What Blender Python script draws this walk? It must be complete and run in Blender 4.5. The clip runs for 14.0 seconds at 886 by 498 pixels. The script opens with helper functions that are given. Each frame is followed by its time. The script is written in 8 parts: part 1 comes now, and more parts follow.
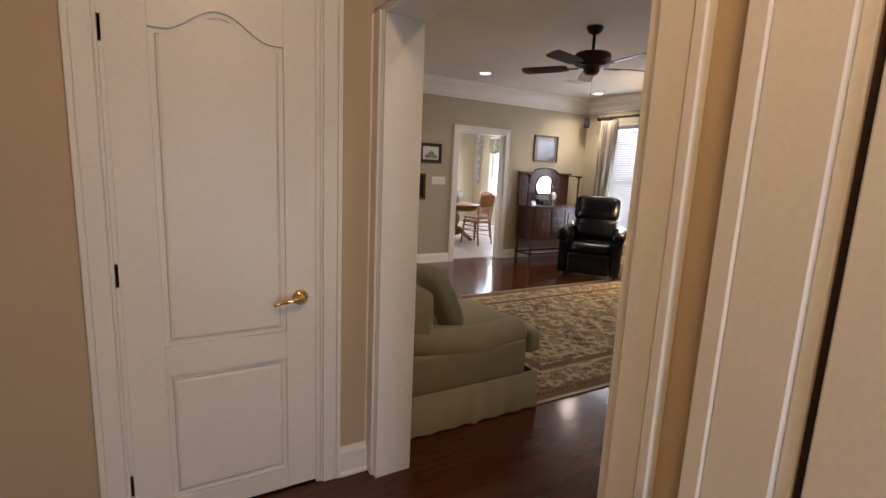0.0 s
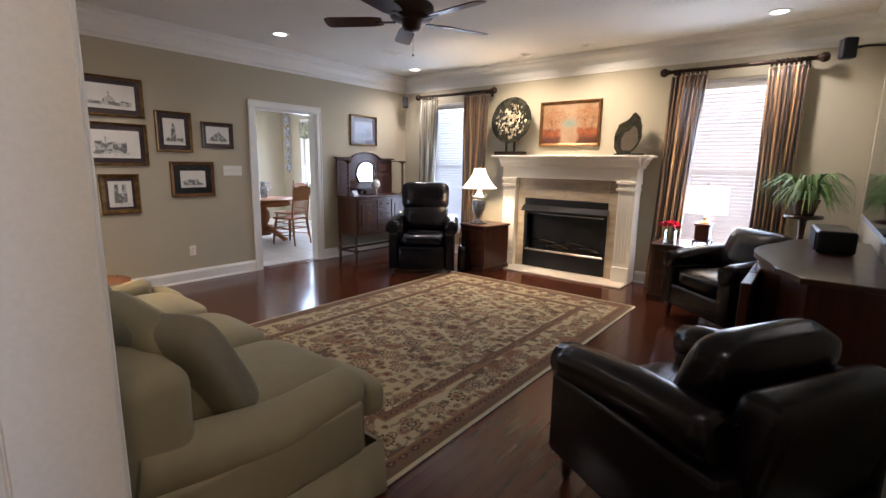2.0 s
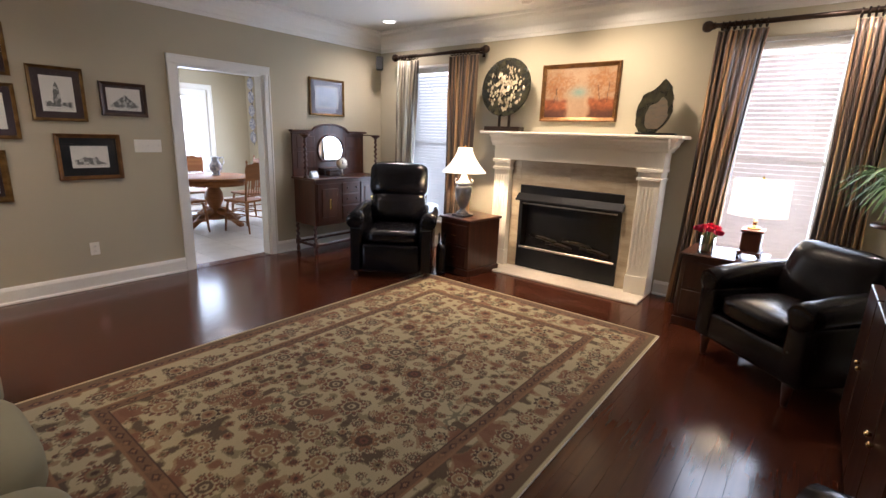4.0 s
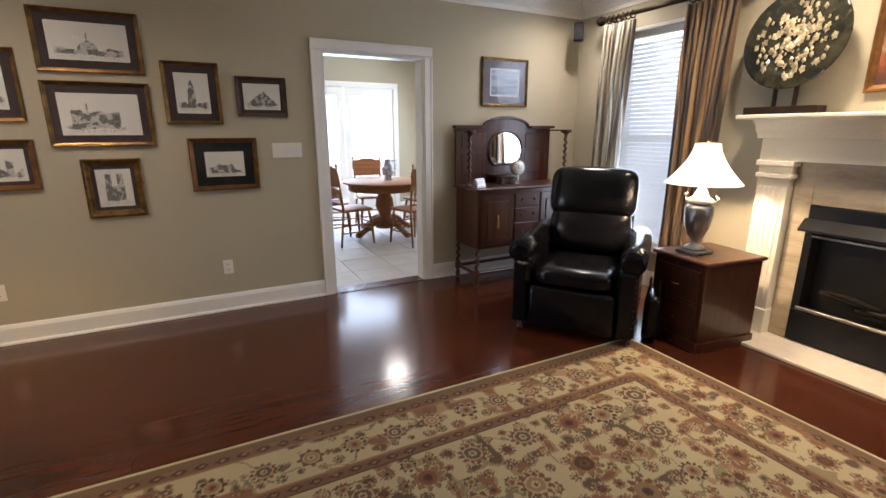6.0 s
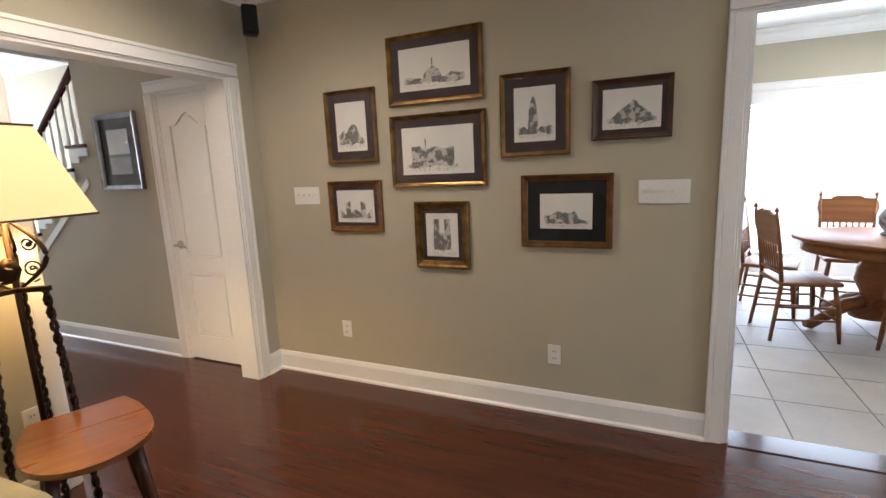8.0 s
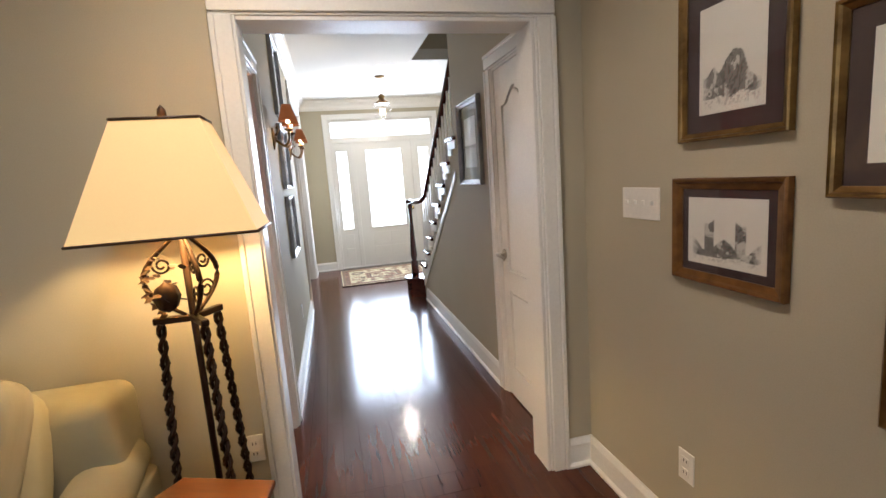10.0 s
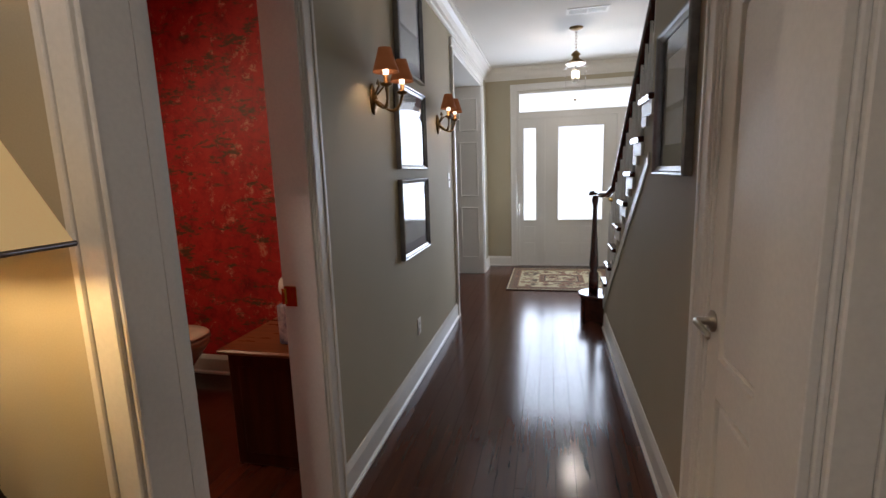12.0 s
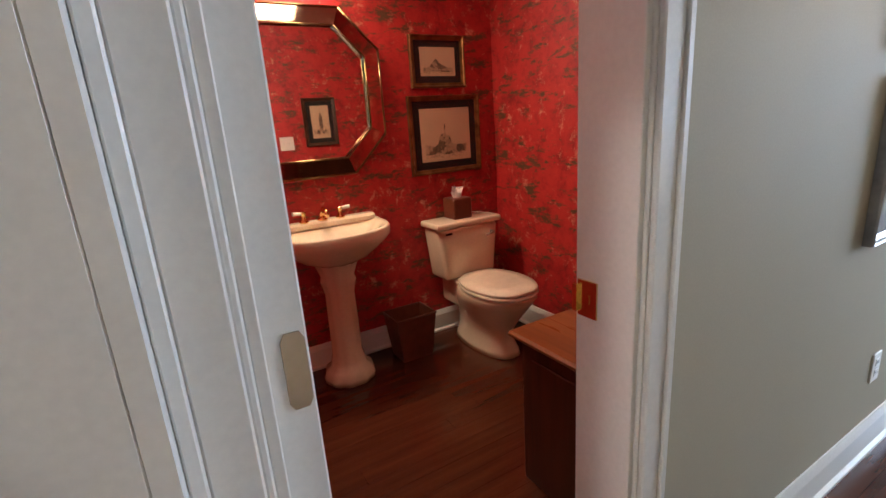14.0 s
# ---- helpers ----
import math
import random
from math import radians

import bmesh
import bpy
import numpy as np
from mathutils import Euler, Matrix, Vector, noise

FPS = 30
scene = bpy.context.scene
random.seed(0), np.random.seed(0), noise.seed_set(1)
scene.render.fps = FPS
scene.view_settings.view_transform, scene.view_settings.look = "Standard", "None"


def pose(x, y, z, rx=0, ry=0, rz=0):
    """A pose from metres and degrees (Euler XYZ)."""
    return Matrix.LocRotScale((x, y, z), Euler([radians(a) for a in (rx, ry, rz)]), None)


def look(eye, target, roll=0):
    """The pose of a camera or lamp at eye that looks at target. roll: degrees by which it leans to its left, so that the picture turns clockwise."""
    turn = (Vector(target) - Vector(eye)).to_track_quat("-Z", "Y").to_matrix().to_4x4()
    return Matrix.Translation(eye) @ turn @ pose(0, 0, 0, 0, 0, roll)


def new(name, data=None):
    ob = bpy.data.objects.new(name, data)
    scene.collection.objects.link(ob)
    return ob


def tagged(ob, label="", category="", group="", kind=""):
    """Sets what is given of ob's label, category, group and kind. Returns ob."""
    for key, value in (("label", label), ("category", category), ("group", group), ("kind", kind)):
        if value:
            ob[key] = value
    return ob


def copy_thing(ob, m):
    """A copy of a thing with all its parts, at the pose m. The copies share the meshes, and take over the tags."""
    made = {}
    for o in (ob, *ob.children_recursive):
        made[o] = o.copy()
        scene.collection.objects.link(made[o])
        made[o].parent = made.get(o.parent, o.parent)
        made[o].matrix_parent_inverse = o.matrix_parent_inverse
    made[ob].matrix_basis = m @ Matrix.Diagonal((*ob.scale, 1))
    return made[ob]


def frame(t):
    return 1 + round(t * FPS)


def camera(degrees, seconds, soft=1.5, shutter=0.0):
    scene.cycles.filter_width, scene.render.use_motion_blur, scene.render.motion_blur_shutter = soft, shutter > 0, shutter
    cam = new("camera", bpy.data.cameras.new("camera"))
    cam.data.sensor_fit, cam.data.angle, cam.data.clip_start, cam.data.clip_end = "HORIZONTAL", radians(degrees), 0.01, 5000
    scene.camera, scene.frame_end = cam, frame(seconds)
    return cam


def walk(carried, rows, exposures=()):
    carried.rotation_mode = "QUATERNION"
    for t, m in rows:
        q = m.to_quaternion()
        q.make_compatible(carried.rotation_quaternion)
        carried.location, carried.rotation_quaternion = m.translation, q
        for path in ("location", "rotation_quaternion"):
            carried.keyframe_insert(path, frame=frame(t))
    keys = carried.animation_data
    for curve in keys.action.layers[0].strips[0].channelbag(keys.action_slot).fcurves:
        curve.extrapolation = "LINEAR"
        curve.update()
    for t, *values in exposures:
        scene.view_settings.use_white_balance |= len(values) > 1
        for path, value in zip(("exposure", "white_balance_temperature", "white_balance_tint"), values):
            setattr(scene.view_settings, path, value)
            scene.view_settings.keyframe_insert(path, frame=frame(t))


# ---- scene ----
cam = camera(87.2, 14.0)
PATH = [
    (0, (0.533, 0.187, 1.44), (1.514, 1.897, 1.105), 2.6),
    (0.5, (0.7, 0.458, 1.462), (1.79, 2.1, 1.121), 3.9),
    (1, (0.853, 0.686, 1.431), (2.056, 2.248, 1.094), 2.1),
    (1.5, (0.95, 0.83, 1.458), (2.348, 2.213, 1.095), 1.5),
    (2, (1.179, 0.942, 1.385), (2.715, 2.173, 1.03), 1.0),
    (4.3, (2.421, 1.613, 1.474), (3.939, 2.82, 0.985), 2.0),
    (4.5, (2.539, 1.69, 1.462), (4.027, 2.934, 0.974), 1.6),
    (5, (2.814, 1.931, 1.451), (4.202, 3.286, 0.964), 1.2),
    (5.5, (3.203, 2.215, 1.43), (4.345, 3.781, 0.936), 0.7),
    (6, (3.383, 2.506, 1.436), (4.269, 4.229, 0.939), -0.0),
    (6.5, (3.647, 2.807, 1.374), (4.113, 4.7, 0.928), -1.2),
    (7, (3.891, 3.12, 1.345), (3.864, 5.079, 0.944), -2.4),
    (7.5, (3.934, 3.628, 1.376), (3.486, 5.543, 1.018), -2.6),
    (8, (3.956, 3.979, 1.445), (3.151, 5.776, 1.093), -2.5),
    (8.5, (3.91, 4.379, 1.45), (2.764, 5.985, 1.12), -2.3),
    (9, (3.843, 4.715, 1.423), (2.352, 6.013, 1.121), -2.8),
    (9.2, (3.76, 4.871, 1.435), (2.13, 5.987, 1.125), -3.4),
    (11.3, (2.562, 5.833, 1.427), (0.591, 5.66, 1.134), -2.2),
    (11.5, (2.435, 5.871, 1.419), (0.471, 5.644, 1.119), -2.1),
    (12, (2.163, 5.91, 1.41), (0.241, 5.468, 1.081), -1.9),
    (12.5, (1.853, 5.901, 1.383), (0.063, 5.084, 1.021), -1.2),
    (13, (1.654, 5.851, 1.387), (0.102, 4.66, 0.972), -1.7),
    (13.5, (1.469, 5.793, 1.371), (0.251, 4.279, 0.898), -2.8),
    (14, (1.29, 5.569, 1.321), (0.321, 3.897, 0.806), -4.0),
]
walk(cam, [(t, look(eye, target, roll)) for t, eye, target, roll in PATH], [(0, 0.2, 6400, 18), (1, 0.12, 6000, 16), (1.5, 0.0, 5700, 18), (2, 0.20, 5550, 16), (5, 0.08, 5850, 17), (6.0, 0.12, 5850, 13), (7, 0.20, 5850, 12), (7.5, 0.35, 5850, 12), (8, 0.40, 5800, 12), (8.5, 0.32, 5800, 12), (9, 0.30, 5800, 12), (10, 0.0, 6000, 13), (11.5, -1.25, 6350, 15), (12.5, -1.1, 5850, 16), (13.0, -1.0, 5600, 13), (13.5, -0.45, 5500, 13), (14, 0.22, 5500, 10)])
scene.view_settings.exposure = 0.0


# ---- light and world ----
world = bpy.data.worlds.new("sky")
scene.world = world
world.use_nodes = True
wn = world.node_tree
sky = wn.nodes.new("ShaderNodeTexSky")
sky.sky_type, sky.sun_disc = "NISHITA", False
sky.sun_elevation, sky.sun_rotation = radians(48), radians(200)
bg = wn.nodes["Background"]
bg.inputs[1].default_value = 0.15
wn.links.new(sky.outputs[0], bg.inputs[0])


def lamp(name, kind, power, color, m, size=None, size_y=None, angle=None, blend=0.5):
    d = bpy.data.lights.new(name, kind)
    d.energy, d.color = power, color
    if kind == "AREA":
        d.size = size
        if size_y:
            d.shape, d.size_y = "RECTANGLE", size_y
    elif kind == "SPOT":
        d.spot_size, d.spot_blend, d.shadow_soft_size = radians(angle), blend, size or 0.04
    elif kind == "SUN":
        d.angle = radians(0.5)
    else:
        d.shadow_soft_size = size or 0.05
    ob = new(name, d)
    ob.matrix_world = m
    return ob


GLOW = (1.0, 0.74, 0.43)
WARM, WARMER, DAY, COOL = (1.0, 0.85, 0.69), (1.0, 0.72, 0.44), (0.80, 0.90, 1.0), (0.74, 0.86, 1.0)
lamp("sun", "SUN", 2.5, (1.0, 0.95, 0.88), look((-8, -6, 12), (0, 0, 0)))
# daylight standing in the window openings
lamp("day_east_far", "AREA", 22, DAY, look((6.93, 5.52, 1.35), (4, 5.3, 1.1)), 0.75, 1.8)
lamp("day_east_near", "AREA", 26, DAY, look((6.93, 1.84, 1.35), (4, 2.2, 1.1)), 0.75, 1.8)
lamp("day_front", "AREA", 130, COOL, look((-4.55, 6.35, 1.5), (0, 6.0, 1.0)), 1.7, 1.6)
lamp("day_kitchen", "AREA", 60, COOL, look((5.6, 10.35, 1.2), (5.2, 7, 1.0)), 1.6, 1.9)
lamp("day_kitchen_side", "AREA", 55, COOL, look((7.3, 9.1, 1.6), (5, 8.6, 0.8)), 1.2, 1.2)
# ceiling spots; the last three are unseen, added to brighten wall and doorway
for x, y, p in ((6.58, 5.87, 17), (6.50, 1.42, 20), (2.3, 5.3, 20), (4.3, 5.4, 2.5), (1.95, 1.30, 4)):
    lamp("recessed_or_fill_spot", "SPOT", p * 4.6, WARM, look((x, y, 2.74), (x, y, 0)), 0.06, angle=150, blend=1.0)
lamp("mantel_spot", "SPOT", 115, (1.0, 0.79, 0.53), look((6.25, 4.05, 2.72), (7.0, 4.2, 1.2)), 0.08, angle=125, blend=1.0)
lamp("mantel_spot", "SPOT", 115, (1.0, 0.79, 0.53), look((6.25, 3.25, 2.72), (7.0, 3.0, 1.2)), 0.08, angle=125, blend=1.0)
# the lamps' bulbs
lamp("bulb_table_lamp", "POINT", 60, GLOW, pose(6.33, 4.47, 1.2), 0.04)
lamp("bulb_drum_lamp", "POINT", 12, GLOW, pose(6.52, 1.82, 1.12), 0.04)
lamp("bulb_floor_lamp", "POINT", 33, (1.0, 0.69, 0.29), pose(1.72, 4.91, 1.46), 0.04)
lamp("bulb_pendant", "POINT", 34, WARM, pose(-3.05, 6.2, 2.15), 0.04)
for x, y in ((-0.265, 5.16), (-0.015, 5.16), (-1.685, 5.16), (-1.435, 5.16)):
    lamp("bulb_sconce", "POINT", 4.0, WARMER, pose(x, y, 1.93), 0.02)
lamp("bath_light", "AREA", 26, WARMER, look((0.68, 3.22, 2.15), (0.62, 4.2, 0.7)), 0.5, 0.12)
# added fill under the powder room ceiling, with no fixture of its own
lamp("bath_fill", "AREA", 6, WARMER, look((0.4, 4.0, 2.70), (0.4, 4.0, 0)), 0.3)
# added cool fill before the closed south wall, for the jamb and door
lamp("fill_side_hall", "AREA", 15, COOL, look((1.02, -1.5, 0.9), (0.92, 1.98, 0.8)), 0.35, 1.2)
lamp("side_hall_light", "AREA", 13, (1.0, 0.66, 0.33), look((0.75, 0.1, 2.72), (0.8, 0.9, 0.5)), 0.3)
lamp("kitchen_light", "AREA", 20, (1, 0.9, 0.75), look((5.95, 9.2, 2.58), (5.95, 9.2, 0)), 0.3)


# ---- materials ----
def nodes_of(name):
    m = bpy.data.materials.new(name)
    m.use_nodes = True
    nt = m.node_tree
    return m, nt, nt.nodes["Principled BSDF"], nt.links


def noise_node(nt, scale, detail=4, vec=None, rough=0.55):
    n = nt.nodes.new("ShaderNodeTexNoise")
    n.inputs["Scale"].default_value, n.inputs["Detail"].default_value = scale, detail
    n.inputs["Roughness"].default_value = rough
    if vec:
        nt.links.new(vec, n.inputs["Vector"])
    return n


def ramp_node(nt, fac, stops):
    r = nt.nodes.new("ShaderNodeValToRGB")
    e = r.color_ramp.elements
    while len(e) > len(stops):
        e.remove(e[-1])
    while len(e) < len(stops):
        e.new(1.0)
    for el, (p, c) in zip(e, stops):
        el.position, el.color = p, (*c, 1)
    nt.links.new(fac, r.inputs[0])
    return r


def coords(nt, scale=(1, 1, 1), kind="Object"):
    tc = nt.nodes.new("ShaderNodeTexCoord")
    mp = nt.nodes.new("ShaderNodeMapping")
    mp.inputs["Scale"].default_value = scale
    nt.links.new(tc.outputs[kind], mp.inputs[0])
    return mp.outputs[0]


def mix_rgb(nt, fac, a, b, kind="MIX"):
    m = nt.nodes.new("ShaderNodeMix")
    m.data_type, m.blend_type = "RGBA", kind
    for k, v in ((0, fac), (6, a), (7, b)):
        if hasattr(v, "is_linked"):
            nt.links.new(v, m.inputs[k])
        else:
            m.inputs[k].default_value = v if k == 0 else (*v, 1)
    return m.outputs[2]


def surface(name, c1, c2=None, rough=0.5, metal=0.0, scale=6.0, fine=60.0, bump=0.05, stretch=(1, 1, 1), coat=0.0,
            random_part=0.0, rough_var=0.1, grain=0.15, emission=None, strength=0.0, transmission=0.0, ior=1.45, dist=0.002):
    """Two colours mixed at two scales, varying gloss, and fine relief."""
    m, nt, b, ln = nodes_of(name)
    c2 = c2 or tuple(v * 0.8 for v in c1)
    vec = coords(nt, stretch)
    big, small = noise_node(nt, scale, 4, vec), noise_node(nt, fine, 3, vec)
    r = ramp_node(nt, big.outputs[0], [(0.35, c1), (0.68, c2)])
    col = mix_rgb(nt, grain, r.outputs[0], ramp_node(nt, small.outputs[0], [(0.3, tuple(v * 0.75 for v in c1)), (0.7, tuple(min(1, v * 1.15) for v in c1))]).outputs[0])
    if random_part:
        oi = nt.nodes.new("ShaderNodeObjectInfo")
        ri = nt.nodes.new("ShaderNodeNewGeometry")
        s = nt.nodes.new("ShaderNodeMath")
        s.operation = "ADD"
        ln.new(oi.outputs["Random"], s.inputs[0])
        ln.new(ri.outputs["Random Per Island"], s.inputs[1])
        fr = nt.nodes.new("ShaderNodeMath")
        fr.operation = "FRACT"
        ln.new(s.outputs[0], fr.inputs[0])
        mr = nt.nodes.new("ShaderNodeMapRange")
        mr.inputs[3].default_value, mr.inputs[4].default_value = 1 - random_part, 1 + random_part
        ln.new(fr.outputs[0], mr.inputs[0])
        hs = nt.nodes.new("ShaderNodeHueSaturation")
        ln.new(mr.outputs[0], hs.inputs["Value"])
        ln.new(col, hs.inputs["Color"])
        col = hs.outputs[0]
    ln.new(col, b.inputs["Base Color"])
    rr = nt.nodes.new("ShaderNodeMapRange")
    rr.inputs[3].default_value, rr.inputs[4].default_value = max(0.02, rough - rough_var * rough), min(1, rough + rough_var * rough)
    ln.new(big.outputs[0], rr.inputs[0])
    ln.new(rr.outputs[0], b.inputs["Roughness"])
    b.inputs["Metallic"].default_value = metal
    b.inputs["Coat Weight"].default_value = coat
    b.inputs["Coat Roughness"].default_value = 0.12
    b.inputs["Transmission Weight"].default_value = transmission
    b.inputs["IOR"].default_value = ior
    if bump:
        bp = nt.nodes.new("ShaderNodeBump")
        bp.inputs["Strength"].default_value, bp.inputs["Distance"].default_value = bump, dist
        ln.new(small.outputs[0], bp.inputs["Height"])
        ln.new(bp.outputs[0], b.inputs["Normal"])
    if strength:
        b.inputs["Emission Color"].default_value = (*(emission or c1), 1)
        b.inputs["Emission Strength"].default_value = strength
    return m


def painted(name, rough=0.6, bump=0.1, fine=500.0):
    """A surface that takes its colours from the mesh's own colour layer."""
    m, nt, b, ln = nodes_of(name)
    at = nt.nodes.new("ShaderNodeVertexColor")
    at.layer_name = "Col"
    n = noise_node(nt, fine, 3, coords(nt))
    r = ramp_node(nt, n.outputs[0], [(0.3, (0.72, 0.72, 0.72)), (0.7, (1, 1, 1))])
    ln.new(mix_rgb(nt, 1.0, at.outputs[0], r.outputs[0], "MULTIPLY"), b.inputs["Base Color"])
    b.inputs["Roughness"].default_value = rough
    bp = nt.nodes.new("ShaderNodeBump")
    bp.inputs["Strength"].default_value, bp.inputs["Distance"].default_value = bump, 0.002
    ln.new(n.outputs[0], bp.inputs["Height"])
    ln.new(bp.outputs[0], b.inputs["Normal"])
    return m


def glass(name, color=(1, 1, 1), rough=0.0):
    m, nt, b, ln = nodes_of(name)
    b.inputs["Base Color"].default_value = (*color, 1)
    b.inputs["Transmission Weight"].default_value, b.inputs["Roughness"].default_value = 1.0, rough
    return m


def glaze(name, tint=(1, 1, 1), gloss=0.10):
    """Thin flat glazing: clear, with a mirror film that grows at grazing angles."""
    m = bpy.data.materials.new(name)
    m.use_nodes = True
    nt = m.node_tree
    nt.nodes.clear()
    out, tr, gl, mx, fr = (nt.nodes.new("ShaderNode" + k) for k in ("OutputMaterial", "BsdfTransparent", "BsdfGlossy", "MixShader", "LayerWeight"))
    tr.inputs[0].default_value = (*tint, 1)
    gl.inputs["Roughness"].default_value = 0.02
    fr.inputs[0].default_value = 0.5
    pw, mr = nt.nodes.new("ShaderNodeMath"), nt.nodes.new("ShaderNodeMapRange")
    pw.operation = "POWER"
    pw.inputs[1].default_value = 3.5
    mr.inputs[3].default_value, mr.inputs[4].default_value = gloss * 0.4, 0.5
    for a, c in ((fr.outputs[1], pw.inputs[0]), (pw.outputs[0], mr.inputs[0]), (mr.outputs[0], mx.inputs[0]), (tr.outputs[0], mx.inputs[1]), (gl.outputs[0], mx.inputs[2]), (mx.outputs[0], out.inputs[0])):
        nt.links.new(a, c)
    return m


def shade_cloth(name, color, glow, power):
    """A lit lampshade: cloth that lets light through and shines by its bulb."""
    return surface(name, color, tuple(v * 0.93 for v in color), 0.8, scale=4, fine=300, bump=0.1, emission=glow, strength=power)


def sky_panel(name, color, power):
    m = bpy.data.materials.new(name)
    m.use_nodes = True
    nt = m.node_tree
    nt.nodes.clear()
    o, e = nt.nodes.new("ShaderNodeOutputMaterial"), nt.nodes.new("ShaderNodeEmission")
    g = noise_node(nt, 1.3, 3, coords(nt))
    r = ramp_node(nt, g.outputs[0], [(0.35, tuple(v * 0.75 for v in color)), (0.6, color)])
    nt.links.new(r.outputs[0], e.inputs[0])
    e.inputs[1].default_value = power
    nt.links.new(e.outputs[0], o.inputs[0])
    return m


def wallpaper_mat():
    m, nt, b, ln = nodes_of("toile_wallpaper")
    vec = coords(nt, (1, 1, 1))
    warp = noise_node(nt, 5, 3, vec)
    v2 = nt.nodes.new("ShaderNodeVectorMath")
    v2.operation = "MULTIPLY_ADD"
    v2.inputs[1].default_value = (0.12, 0.12, 0.12)
    ln.new(warp.outputs[1], v2.inputs[0])
    ln.new(vec, v2.inputs[2])
    a = noise_node(nt, 9, 6, v2.outputs[0], 0.75)
    red = ramp_node(nt, a.outputs[0], [(0.30, (0.16, 0.005, 0.006)), (0.50, (0.42, 0.016, 0.014)), (0.75, (0.52, 0.03, 0.02))])
    g = noise_node(nt, 9.5, 7, v2.outputs[0], 0.8)
    gm = ramp_node(nt, g.outputs[0], [(0.565, (0, 0, 0)), (0.64, (0.8, 0.8, 0.8))])
    c = mix_rgb(nt, gm.outputs[0], red.outputs[0], (0.58, 0.27, 0.15))
    sq = coords(nt, (1, 1, 3.2))
    d = noise_node(nt, 5.5, 7, sq, 0.78)
    dm = ramp_node(nt, d.outputs[0], [(0.53, (0, 0, 0)), (0.60, (0.9, 0.9, 0.9))])
    c = mix_rgb(nt, dm.outputs[0], c, (0.06, 0.05, 0.018))
    ln.new(c, b.inputs["Base Color"])
    b.inputs["Roughness"].default_value = 0.55
    return m


def marble_mat(name, c1, c2, c3, rough=0.25, scale=3.0):
    m, nt, b, ln = nodes_of(name)
    vec = coords(nt, (1, 0.6, 3.5))
    a = noise_node(nt, scale, 7, vec, 0.65)
    f = noise_node(nt, scale * 18, 3, vec)
    r = ramp_node(nt, a.outputs[0], [(0.3, c1), (0.5, c2), (0.7, c3)])
    ln.new(mix_rgb(nt, 0.12, r.outputs[0], f.outputs[0]), b.inputs["Base Color"])
    b.inputs["Roughness"].default_value = rough
    return m


def wood(name, c1, c2, rough=0.35, coat=0.3, along=0, rand=0.0, scale=1.0, bump=0.12):
    s = [14 * scale] * 3
    s[along] = 1.1 * scale
    return surface(name, c1, c2, rough, scale=1.6, fine=9, bump=bump, stretch=tuple(s), coat=coat, random_part=rand, dist=0.0006)


def slat_mat(name, color, through_part):
    """Thin slats: white, letting a part of the daylight behind them through."""
    m, nt, b, ln = nodes_of(name)
    b.inputs["Base Color"].default_value = (*color, 1)
    b.inputs["Roughness"].default_value = 0.45
    t, mx = nt.nodes.new("ShaderNodeBsdfTranslucent"), nt.nodes.new("ShaderNodeMixShader")
    t.inputs[0].default_value = (*color, 1)
    mx.inputs[0].default_value = through_part
    ln.new(b.outputs[0], mx.inputs[1])
    ln.new(t.outputs[0], mx.inputs[2])
    ln.new(mx.outputs[0], nt.nodes["Material Output"].inputs[0])
    return m


